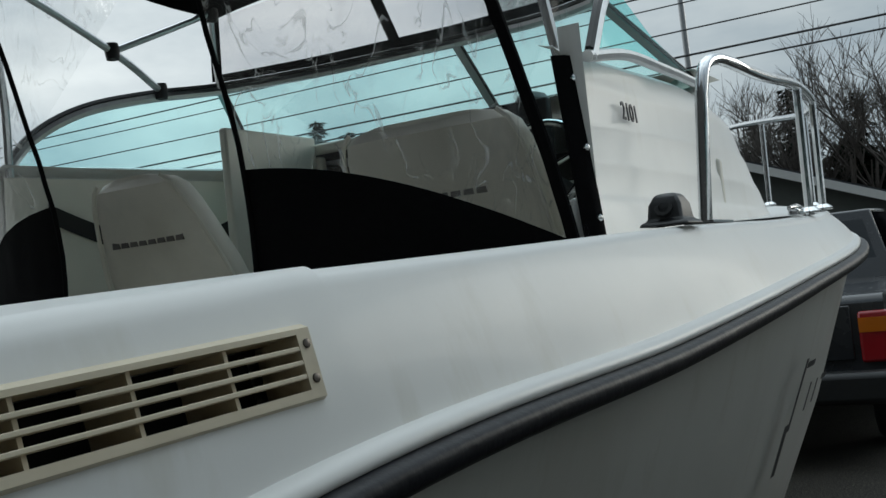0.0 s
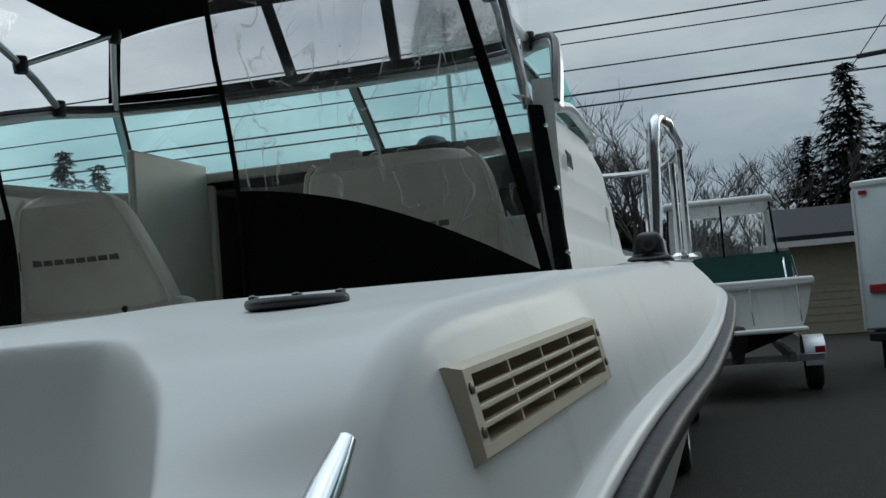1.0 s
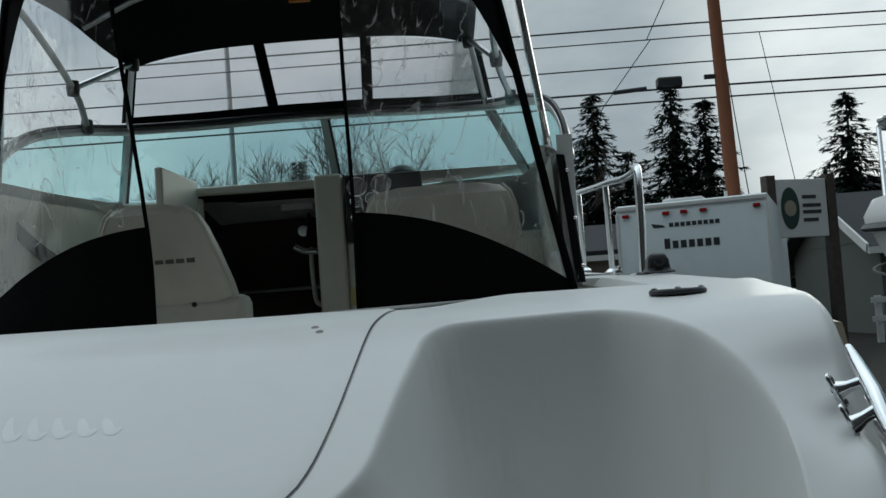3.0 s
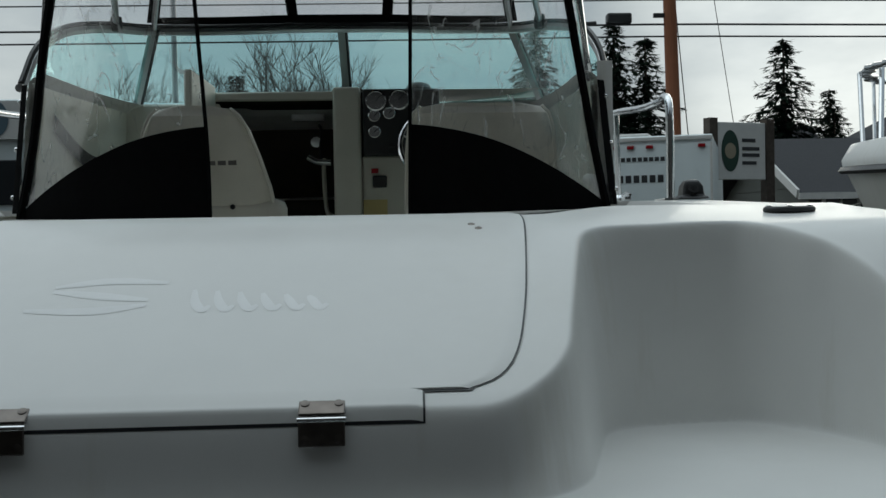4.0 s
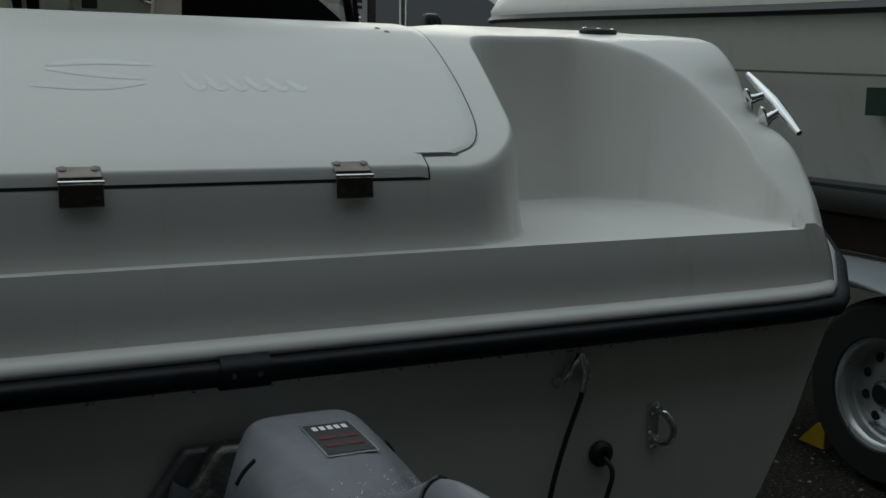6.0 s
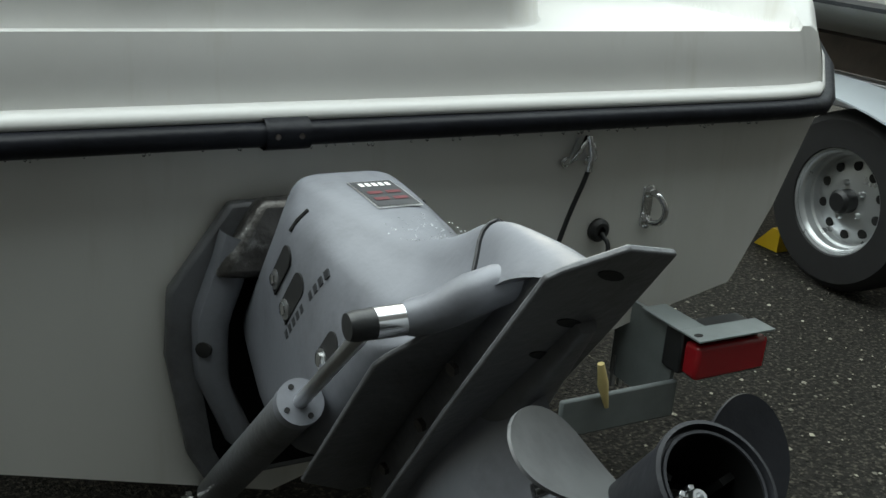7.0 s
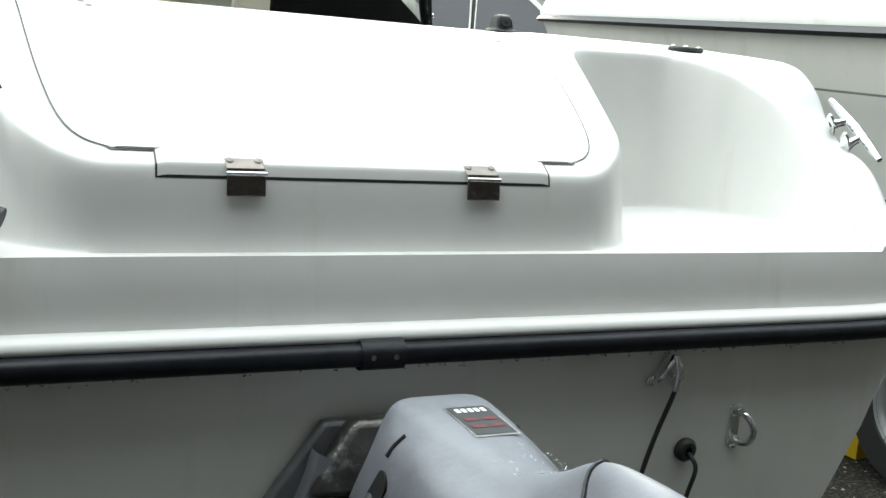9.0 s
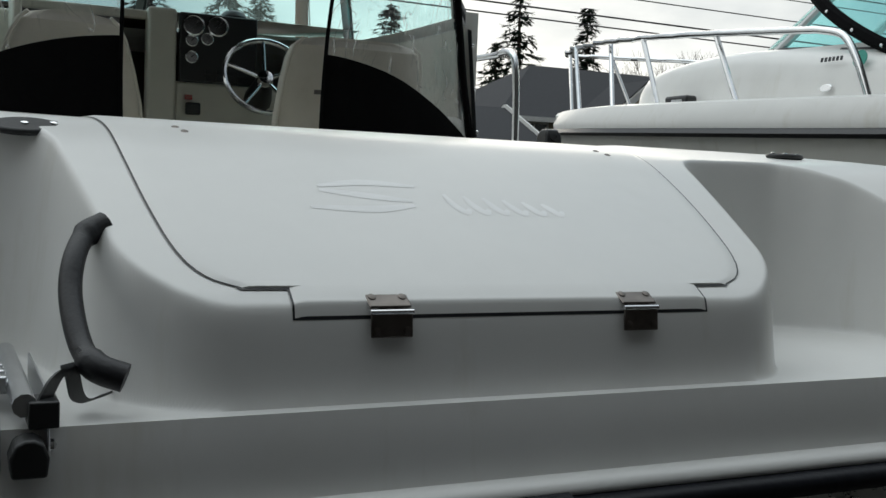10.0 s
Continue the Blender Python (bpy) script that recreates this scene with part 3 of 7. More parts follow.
for sgn in (1, -1):
    bm = bmesh.new()
    rows = []
    for y in fy:
        g, z = gun_x(y), gun_z(y)
        inner = max(0.0, g - (0.22 if y < 2.2 else 0.34))
        rows.append([(sgn * a, y, b) for a, b in ((inner, 0.7 if y < 3.3 else z - 0.02), (inner, z - 0.03), (inner + 0.025, z - 0.004), (g - 0.022, z - 0.004), (g - 0.011, z - 0.0075), (g - 0.004, z - 0.014), (g, z - 0.022))])
    sheet(rows, bm)
    skirt(bm, [(sgn * gun_x(y), y, gun_z(y) - 0.022) for y in fy], [(sgn * rail_x(y - 0.03), y, rail_z(y)) for y in fy], 0.006)
    part("side_deck", bm, GEL, boat, skew=True)
bm = sheet([[(u * gun_x(y) * 0.98, y, gun_z(y) + 0.02 * (1 - u * u)) for u in (-1, -0.6, -0.2, 0.2, 0.6, 1)] for y in fy if y > 3.2])
part("foredeck", bm, GEL, boat, skew=True)

# hull below the rail
hy = [-0.060] + [0.0 + 6.2 * (k / 60) for k in range(61)]
rows = []
for y in hy:
    k = max(0, (y - 2.5) / 3.7)
    kz = 0.280 + 0.80 * k ** 3
    cz, cx = 0.538 + 0.60 * k ** 2.2, max(0.01, min(rail_x(max(y, -0.05)) - 0.18 - 0.05 * k, 1.02 - 0.98 * k ** 2.4)) if y > 0.3 else 0.82
    cx = 0.925 + 0.05 * ease(0, 2, y) - 0.93 * k ** 2.2 if k < 1 else 0.01
    cx = max(cx, 0.012)
    rx, rz = rail_x(y), (rail_z(y) if y > -0.05 else rail_z(-0.1)) - 0.03
    half = [(0, kz), (0.40 * cx, kz + 0.42 * (cz - kz)), (0.80 * cx, kz + 0.83 * (cz - kz)), (cx - 0.012, cz - 0.005), (cx, cz + 0.012), (cx + 0.45 * (rx - cx), cz + 0.42 * (rz - cz)), (rx - 0.008, rz)]
    row = [(-a, y, b) for a, b in half[::-1]] + [(a, y, b) for a, b in half[1:]]
    rows.append(row)
bm = sheet(rows)
bm.faces.new([bm.verts.new((p[0], p[1], p[2])) for p in rows[0]])
part("hull", bm, GEL_HULL, boat, "off-white hull gelcoat with water streaks", skew=True)

# rub rail: white bead above, black rubber below
path = [(rail_x(y), y - 0.02 * (1 - ease(0, 0.5, y)), rail_z(y)) for y in [6.2 - 6.15 * (k / 110) for k in range(111)]]
corner = [(1.078, -0.035, 0.912), (1.05, -0.056, 0.905), (0.99, -0.062, 0.903)]
trans = [(0.9 - 1.8 * (k / 24), -0.063, 0.902) for k in range(25)]
ring = path + corner + trans + [(-x, y, z) for x, y, z in corner[::-1]] + [(-x, y, z) for x, y, z in path[::-1]]


def rail_profile(ring, profile):
    pts = [Vector(p) for p in ring]
    rows = []
    for i, p in enumerate(pts):
        d = pts[min(i + 1, len(pts) - 1)] - pts[max(i - 1, 0)]
        n = Vector((d.y, -d.x, 0)).normalized()
        if n.dot(Vector((p.x, p.y - 2.0, 0))) < 0:
            n = -n
        rows.append([p + n * o + Vector((0, 0, h)) for o, h in profile])
    return sheet(rows, close=True)


bead = [(-0.02, 0.009), (0.0, 0.0085), (0.008, 0.0065), (0.014, 0.002), (0.0175, -0.004), (0.0175, -0.009), (0.0155, -0.0118), (-0.02, -0.012)]
black = [(-0.02, -0.0125), (0.022, -0.0125), (0.030, -0.0135), (0.036, -0.0165), (0.039, -0.021), (0.0405, -0.027), (0.0395, -0.034), (0.036, -0.040), (0.030, -0.0445), (0.022, -0.047), (-0.02, -0.048)]
part("rub_rail_bead", rail_profile(ring, bead), GEL, boat, "white moulded bead", skew=True)
part("rub_rail", rail_profile(ring, black), RUBBER_WET, boat, "wet black rubber rub rail", skew=True)
sleeve = [(-0.02, -0.006), (0.024, -0.0065), (0.033, -0.0115), (0.039, -0.0155), (0.0425, -0.021), (0.044, -0.027), (0.043, -0.035), (0.039, -0.0425), (0.033, -0.048), (0.024, -0.0515), (-0.02, -0.052)]
joiner = part("rail_joiner", rail_profile([(x, -0.063, 0.902) for x in (0.036, 0.0, -0.030)], sleeve), RUBBER_WET, boat, "black joint sleeve screwed over the rail", skew=True)
for x in (-0.015, 0.020):
    part("screw", lathe([(0.0042, 0), (0.0042, 0.0015), (0.0, 0.003)], axes((x, -0.1066, 0.874), (0, -1, 0), (1, 0, 0)), sides=10), DARK_STEEL, joiner, skew=True)

# engine hatch lid, flush in the moulding, with its joint


def lid_half(y, grow=0.0):
    if y <= 0.0331:
        return 0.305 + grow
    return table(y, [(0.0332, 0.362), (0.045, 0.388), (0.062, 0.408), (0.09, 0.424), (0.14, 0.438), (0.25, 0.456), (0.45, 0.476), (0.62, 0.486), (0.74, 0.490)]) + grow


def lid_skin(grow, lift, y0):
    head = [y0 - 0.15 * grow, y0 + 0.0015, y0 + 0.003, y0 + 0.0045, 0.009, 0.0115, 0.014, 0.018, 0.024, 0.033 - grow]
    ys = head + [0.0335 - grow] + [0.036, 0.04, 0.047, 0.055, 0.065, 0.08, 0.1, 0.12] + [0.14 + 0.58 * (k / 30) for k in range(31)]
    rows = []
    for j, y in enumerate(ys):
        w = (0.305 + grow) if j < len(head) else lid_half(max(y, 0.0335), grow)
        us = [-1, -0.992, -0.975] + [-0.95 + 1.9 * k / 22 for k in range(23)] + [0.975, 0.992, 1]
        row = []
        for u in us:
            e = abs(u) * w
            drop = (0.0022 if not grow else 0.0) * ease(w - 0.012, w, e)
            front = 0.003 * (1 - ease(y0, y0 + 0.006, y)) if j < len(head) else 0.0
            row.append((u * w, y, min(lid_z(y), deck_z(u * w, y)) + lift - drop - front))
        rows.append(row)
    return sheet(rows)


bm = lid_skin(0.0, 0.0045, 0.003)
hatch = part("engine_hatch", solid(bm, 0.006), GEL, boat, "closed white engine hatch lid with dark joint line", skew=True)
part("hatch_joint", lid_skin(0.0028, 0.0018, 0.003), RUBBER, boat, "black joint round the lid", skew=True)
for x in (-0.185, 0.185):
    hm = axes((x, -0.0045, 1.114), (0, -1, 0.10), (1, 0, 0))
    leaf = box((-0.0275, -0.027, 0), (0.0275, 0.002, 0.004), turn=hm)
    hinge = part("hinge", leaf, DARK_STEEL, hatch, "dark stained stainless hinge", bevel=0.0015)
    up = axes((x, 0.003, 1.1245), (0, -0.52, 0.85), (1, 0, 0))
    part("upper_leaf", box((-0.0275, -0.006, 0.001), (0.0275, 0.019, 0.0045), turn=up), DARK_STEEL, hinge, bevel=0.002)
    part("hinge_pin", tube([(x - 0.0285, -0.0065, 1.1185), (x + 0.0285, -0.0065, 1.1185)], 0.0034), CHROME, hinge)
    for dx in (-0.02, 0.02):
        part("screw", lathe([(0.0055, 0.0), (0.0055, 0.001), (0, 0.003)], hm @ Matrix.Translation((dx, -0.019, 0.004)), None, 10), DARK_STEEL, hinge)
        part("screw", lathe([(0.0055, 0.0), (0.0055, 0.001), (0, 0.003)], up @ Matrix.Translation((dx, 0.013, 0.0045)), None, 10), DARK_STEEL, hinge)
for x in (-0.37, 0.395):
    for dx, dy in ((-0.004, 0.012), (0.006, -0.012)):
        y = 0.44 + dy
        part("plug", lathe([(0.006, 0), (0.006, 0.002), (0.003, 0.003), (0, 0.001)], axes((x + dx, y, lid_z(y) + 0.003), (0, -0.38, 0.92), (1, 0, 0)), sides=12), DARK_STEEL, hatch, skew=True)
# ghost of removed script lettering on the lid, as plain strokes
def on_lid(x, y, lift=0.0050):
    return Vector((x, y, lid_z(y) + lift))


def stroke(points, width, bm):
    pts = arc([(x, y, 0) for x, y in points], 6)
    n = len(pts)
    lo, hi = [], []
    for i, p in enumerate(pts):
        d = (pts[min(i + 1, n - 1)] - pts[max(i - 1, 0)]).normalized()
        w = width * (0.35 + 0.65 * math.sin(math.pi * (i + 0.5) / n))
        lo.append(on_lid(p.x + d.y * w, p.y - d.x * w))
        hi.append(on_lid(p.x - d.y * w, p.y + d.x * w))
    sheet([lo, hi], bm)


bm = bmesh.new()
for pts in ([(-0.05, 0.264), (-0.13, 0.271), (-0.205, 0.257)], [(-0.205, 0.246), (-0.14, 0.234), (-0.07, 0.222)], [(-0.07, 0.210), (-0.14, 0.198), (-0.23, 0.201)]):
    stroke(pts, 0.0085, bm)
for k in range(6):
    x = -0.01 + 0.032 * k
    stroke([(x, 0.245 - 0.004 * k), (x + 0.006, 0.215), (x + 0.018, 0.196), (x + 0.028, 0.205)], 0.007, bm)
part("ghost_lettering", bm, LETTER_PALE, hatch, "faint outline of removed script lettering", skew=True)

# cleats on the stern quarters
def cleat(origin, out, along, size=1.0):
    m = axes(origin, out, along) @ Matrix.Scale(size, 4)
    root = part("cleat", tube([m @ Vector(p) for p in ((-0.098, 0, 0.040), (-0.06, 0, 0.041), (0, 0, 0.043), (0.06, 0, 0.041), (0.098, 0, 0.040))], [0.006 * size, 0.0095 * size, 0.0115 * size, 0.0095 * size, 0.006 * size]), CHROME, boat, "polished stainless mooring cleat")
    for dx in (-0.03, 0.03):
        part("cleat_foot", tube([m @ Vector((dx * 1.15, 0, 0.0)), m @ Vector((dx, 0, 0.02)), m @ Vector((dx * 0.9, 0, 0.040))], [0.014 * size, 0.008 * size, 0.008 * size]), CHROME, root)
        part("base_plate", prism(disc_outline(0.016 * size, 16, dx, 0, 0.034 * size), m, 0.006), CHROME, root, bevel=0.002)
        for dy in (-0.022, 0.022):
            part("screw", lathe([(0.006, 0), (0.006, 0.002), (0, 0.003)], m @ Matrix.Translation((dx, dy, 0.006)), sides=10), DARK_STEEL, root)
    return root


cleat((1.094, 0.20, 1.205), (0.86, -0.34, 0.42), (0.10, 0.80, 0.58))
cleat((-1.07, 0.20, 1.205), (-0.86, -0.34, 0.42), (-0.10, 0.80, 0.58))

# black deck fittings on the quarters
def deck_fitting(x, y, z, up=(0, 0, 1)):
    root = part("deck_fitting", prism(disc_outline(0.048, 28, 0, 0, 0.033), axes((x, y, z), up, (1, 0.15, 0)), 0.010), BLACK_PLASTIC, boat, "low black oval rod holder cap with screws", bevel=0.004)
    for dx in (-0.04, 0.0, 0.04):
        part("screw", lathe([(0.006, 0), (0.006, 0.002), (0, 0.004)], axes((x, y, z), up, (1, 0.15, 0)) @ Matrix.Translation((dx, 0, 0.010)), sides=10), CHROME, root)
    return root


deck_fitting(0.980, 0.58, deck_z(0.975, 0.58) - 0.001)
deck_fitting(-0.575, 0.445, 1.332, (0, -0.33, 0.94))

# grab handle on the port corner of the block
pts = arc([(-0.500, 0.170, 1.211), (-0.524, 0.156, 1.198), (-0.541, 0.12, 1.171), (-0.548, 0.085, 1.132), (-0.543, 0.035, 1.086), (-0.530, 0.0, 1.064), (-0.500, -0.012, 1.052)], 6)
grip = part("grab_handle", tube(pts, [0.0135 if 6 < i < len(pts) - 9 else 0.0165 for i in range(len(pts))], sides=12), GREY_PLASTIC, boat, "charcoal plastic grab handle beside the hatch")
part("handle_label", box((-0.009, -0.003, 0), (0.009, 0.003, 0.002), turn=axes((-0.543, 0.004, 1.077), (-0.55, -0.78, 0.30), (0.5, -0.5, -0.5))), ALU, grip)

# folded boarding ladder on the port step
lad = part("boarding_ladder", tube([(-0.76, -0.03, 1.035), (-0.76, 0.14, 1.035), (-0.76, 0.36, 1.035)], 0.0125), ALU, boat, "folded stainless boarding ladder with black strap")
part("ladder_rail", tube([(-0.605, -0.05, 1.035), (-0.605, 0.30, 1.035)], 0.0125), ALU, lad)
for y in (0.06, 0.10, 0.14, 0.24):
    part("rung", box((-0.75, y - 0.011, 1.028), (-0.615, y + 0.011, 1.048)), ALU, lad, bevel=0.003)
part("ladder_bracket", prism([(-0.017, -0.020), (0.017, -0.020), (0.019, 0.0), (0.014, 0.014), (0.005, 0.019), (-0.005, 0.019), (-0.014, 0.014), (-0.019, 0.0)], axes((-0.602, -0.045, 0.988), (0, -1, 0), (1, 0, 0)), 0.040), BLACK_PLASTIC, lad, "black rubber end stop", bevel=0.003)
for x in (-0.630, -0.583):
    part("hinge_plate", prism([(-0.062, 0.972), (-0.010, 0.972), (0.22, 1.012), (0.22, 1.046), (0.0, 1.046), (-0.045, 1.010)], Matrix(((0, 0, 1, x), (1, 0, 0, 0), (0, 1, 0, 0), (0, 0, 0, 1))), 0.003), ALU, lad, "bright stainless hinge plate", bevel=0.001)
    part("pivot_bolt", lathe([(0.007, 0), (0.007, 0.004), (0, 0.007)], axes((x + (0.003 if x > -0.6 else 0), -0.045, 0.992), (1 if x > -0.6 else -1, 0, 0), (0, 0, 1)), sides=12), CHROME, lad)
part("strap", solid(sheet([[p + Vector((dx * 0.8, dx, 0)) for p in arc([(-0.588, -0.04, 1.035), (-0.575, -0.03, 1.058), (-0.560, -0.012, 1.066), (-0.553, 0.0, 1.056), (-0.546, 0.01, 1.030), (-0.532, 0.03, 1.020), (-0.505, 0.07, 1.019)], 6)] for dx in (-0.010, 0.010)]), 0.0025), BLACK_PLASTIC, lad, "black webbing strap")
part("strap_buckle", box((-0.602, -0.060, 1.012), (-0.572, -0.016, 1.040)), BLACK_PLASTIC, lad, bevel=0.002)



# louvred side vent
def side_vent(m):
    L, Hh = VENT_L, VENT_H
    bm = bmesh.new()
    o = [(-L, -Hh), (L, -Hh), (L, Hh), (-L, Hh)]
    i1 = [(-L + 0.018, -Hh + 0.013), (L - 0.020, -Hh + 0.013), (L - 0.020, Hh - 0.010), (-L + 0.018, Hh - 0.010)]
    rings = [[bm.verts.new(m @ Vector((x, y, h))) for x, y in q] for q, h in ((o, -0.03), (o, 0.001), ([(x * 0.985, y * 0.86) for x, y in o], 0.012), (i1, 0.012), (i1, -0.03))]
    for p, q in zip(rings, rings[1:]):
        for k in range(4):
            bm.faces.new((p[k], p[(k + 1) % 4], q[(k + 1) % 4], q[k]))
    root = part("side_vent", bm, CREAM_VENT, boat, "cream plastic louvred engine vent", smooth=False)
    # black back plate puts the shade behind the louvres into colour
    part("vent_shade_plate", box((-L + 0.014, -Hh + 0.010, -0.065), (L - 0.016, Hh - 0.008, -0.060), turn=m), VOID, root)
    rowh = (2 * Hh - 0.023) / 4
    for k in range(3):
        y = -Hh + 0.013 + (k + 1) * rowh
        part("slat", box((-L + 0.016, y - 0.0022, 0.000), (L - 0.018, y + 0.0022, 0.0115), turn=m), CREAM_VENT, root, bevel=0.001)
    for k in range(5):
        x = -L + 0.030 + k * 0.096
        part("fin", box((x - 0.002, -Hh + 0.012, -0.058), (x + 0.002, Hh - 0.009, 0.004), turn=m), CREAM_VENT, root)
    for x in (-L + 0.010, L - 0.011):
        for y in (-Hh + 0.022, Hh - 0.019):
            part("screw", lathe([(0.0042, 0), (0.0042, 0.002), (0, 0.003)], m @ Matrix.Translation((x, y, 0.0115)), sides=10), DARK_STEEL, root)
    return root


side_vent(VENT)


# ---- cabin, windscreen and canopy ----
def plan(n, half, y_aft, y_fwd, power=2.6):
    """Half outline of the cabin from its aft starboard corner round the front to port."""
    out = []
    for k in range(n + 1):
        a = math.pi * k / n
        c, s = math.cos(a), math.sin(a)
        out.append((half * math.copysign(abs(c) ** (2 / power), c), s ** (2 / power)))
    return [(x, y_aft + (y_fwd - y_aft) * t) for x, t in out]


rows = []
levels = [(1.40, 0.945, 4.75), (1.50, 0.935, 4.62)]
for k in range(5):
    z = 1.515 + 0.085 * k
    f = 4.60 - 0.15 * k
    levels += [(z, 0.928 - 0.006 * k, f), (z + 0.012, 0.924 - 0.006 * k, f - 0.02), (z + 0.072, 0.923 - 0.006 * k, f - 0.12)]
levels = [q for q in levels if q[0] < 1.82] + [(1.828, 0.90, 3.80), (1.842, 0.885, 3.74), (1.852, 0.85, 3.66)]
for z, half, f in levels:
    base = plan(72, half, 2.14, f, 4.6)
    rows.append([(x, y, z + 0.03 * ease(2.14, 3.4, y) * ease(1.5, 1.9, z)) for x, y in base])
bm = sheet(rows)
edge = rows[-1]
half = [p for p in edge if p[1] > 3.25]
sheet([half, [(p[0] * 0.5, 3.25 + (p[1] - 3.25) * 0.6, p[2] - 0.01) for p in half], [(p[0] * 0.9, 3.25, p[2] - 0.02) for p in half]], bm)
cabin = part("cabin_trunk", bm, GEL, boat, "white ribbed cabin side with model number", skew=True)
part("cabin_aft_edge", sheet([[(s * x, 2.14, z) for z in (1.40, 1.65, 1.88)] for x in (0.90, 0.95) for s in (1,)]), GEL, boat, skew=True)
letters("2101", axes((0.9965, 2.47, 1.722), (1, 0.012, 0.07), (-0.01, 1, 0.0)), 0.062, LETTER, "model_number", cabin, "dark grey model number", 0.0015)
part("cabin_badge", prism(disc_outline(0.028, 16, 0, 0, 0.04), axes((0.945, 3.56, 1.62), (0.9, 0.35, 0.2), (-0.3, 1, 0)), 0.003), LETTER_BROWN, cabin, "grey oval badge")
part("air_scoop", tube(arc([(0.965, 2.12, 1.395), (0.955, 2.15, 1.48), (0.94, 2.2, 1.5)]), [0.03 - 0.0006 * k for k in range(17)]), GEL, cabin)

W_TOP = [(-0.945, 2.20, 1.815), (-0.935, 2.32, 1.95), (-0.90, 2.50, 2.05), (-0.82, 2.72, 2.105), (-0.70, 2.94, 2.135), (-0.45, 3.18, 2.18), (-0.2, 3.33, 2.215), (0, 3.38, 2.225)]
W_BOT = [(-0.945, 2.18, 1.815), (-0.935, 2.45, 1.858), (-0.92, 2.75, 1.870), (-0.90, 3.05, 1.880), (-0.86, 3.30, 1.892), (-0.62, 3.56, 1.915), (-0.3, 3.70, 1.93), (0, 3.74, 1.935)]
wt = arc(W_TOP, 5)
wb = arc(W_BOT, 5)
wt = wt + [Vector((-p.x, p.y, p.z)) for p in wt[-2::-1]]
wb = wb + [Vector((-p.x, p.y, p.z)) for p in wb[-2::-1]]
screen = part("windscreen_frame", tube(wt, 0.016, sides=8), ALU, boat, "aluminium windscreen frame", skew=True)
part("windscreen_gasket", tube([p + Vector((0, -0.004, 0.017)) for p in wt], 0.011, sides=6), BLACK_PLASTIC, screen, skew=True)
part("windscreen_sill", tube(wb, 0.014, sides=8), ALU, screen, skew=True)
n = len(wt)
cuts = [0, 20, n // 2, n - 21, n - 1]
for a, b in zip(cuts, cuts[1:]):
    rows = [[p.lerp(q, t) for p, q in zip(wb[a:b + 1], wt[a:b + 1])] for t in (0, 0.5, 1)]
    pane = part("pane", sheet(rows), TINTED, screen, "green tinted glass", skew=True)
    pane.visible_shadow = False
for k in (20, n // 2, n - 21):
    d = Vector((0.018, 0, 0))
    part("mullion", sheet([[wb[k] - d + Vector((0, -0.012, 0)), wt[k] - d + Vector((0, -0.012, 0))], [wb[k] + d + Vector((0, -0.012, 0)), wt[k] + d + Vector((0, -0.012, 0))], [wb[k] + d, wt[k] + d], [wb[k] - d, wt[k] - d]], close=False), TRIM_PILLAR, screen, skew=True)
    part("mullion_seal", tube([wb[k] + Vector((0.02, -0.014, 0)), wt[k] + Vector((0.02, -0.014, 0))], 0.006, sides=6), BLACK_PLASTIC, screen, skew=True)

# canvas top
C_FRONT = [Vector((x, 3.20 - 0.30 * (abs(x) / 0.665) ** 2.2, 2.52 - 0.146 * (abs(x) / 0.665) ** 2.2)) for x in [-0.665 + 1.33 * k / 24 for k in range(25)]]


def top_z(x, y):
    drop = 0.085 + 0.061 * ease(1.8, 2.9, y)
    return 2.52 - drop * (abs(x) / 0.665) ** 2.2 + 0.075 * math.sin(math.pi * min(1, max(0, (y - 1.55) / 1.65))) * (1 - 0.9 * (abs(x) / 0.665) ** 3 * ease(2.2, 2.8, y)) - 0.03 * ease(1.9, 1.55, y) - 0.12 * (abs(x) / 0.72) ** 6 * (1 - ease(2.1, 2.85, y))


rows = []
for t in [k / 14 for k in range(15)]:
    rows.append([Vector((p.x * (1 + 0.09 * (1 - t)), 1.55 + (p.y - 1.55) * t, top_z(p.x, 1.55 + (p.y - 1.55) * t))) for p in C_FRONT])
canopy = part("canopy", solid(sheet(rows), 0.006), CANVAS, boat, "black canvas boat top on a tube frame", skew=True)
part("canopy_hem", tube(rows[0], 0.014, sides=8), CANVAS, canopy, skew=True)
# front strip of clear vinyl between windscreen and canvas, with straps
lo = [wt[20 + round((n - 41) * k / 24)] + Vector((0, -0.01, 0.03)) for k in range(25)]
fr = part("front_curtain", sheet([[p.lerp(q, t) for p, q in zip(lo, C_FRONT)] for t in (0, 0.25, 0.5, 0.75, 1)]), VINYL_FRONT, canopy, "clear rose-grey vinyl strip", skew=True)
part("front_hem", sheet([[p.lerp(q, t) + Vector((0, -0.006, 0)) for p, q in zip(lo, C_FRONT)] for t in (-0.02, 0.10)]), CANVAS, canopy, skew=True)
for k in (8, 16, 0, 24):
    a, b = lo[k] + Vector((0, -0.008, 0)), C_FRONT[k] + Vector((0, -0.008, 0.0))
    d = Vector((0.023, 0, 0))
    part("strap", sheet([[a - d, b - d], [a + d, b + d]]), CANVAS, canopy, skew=True)
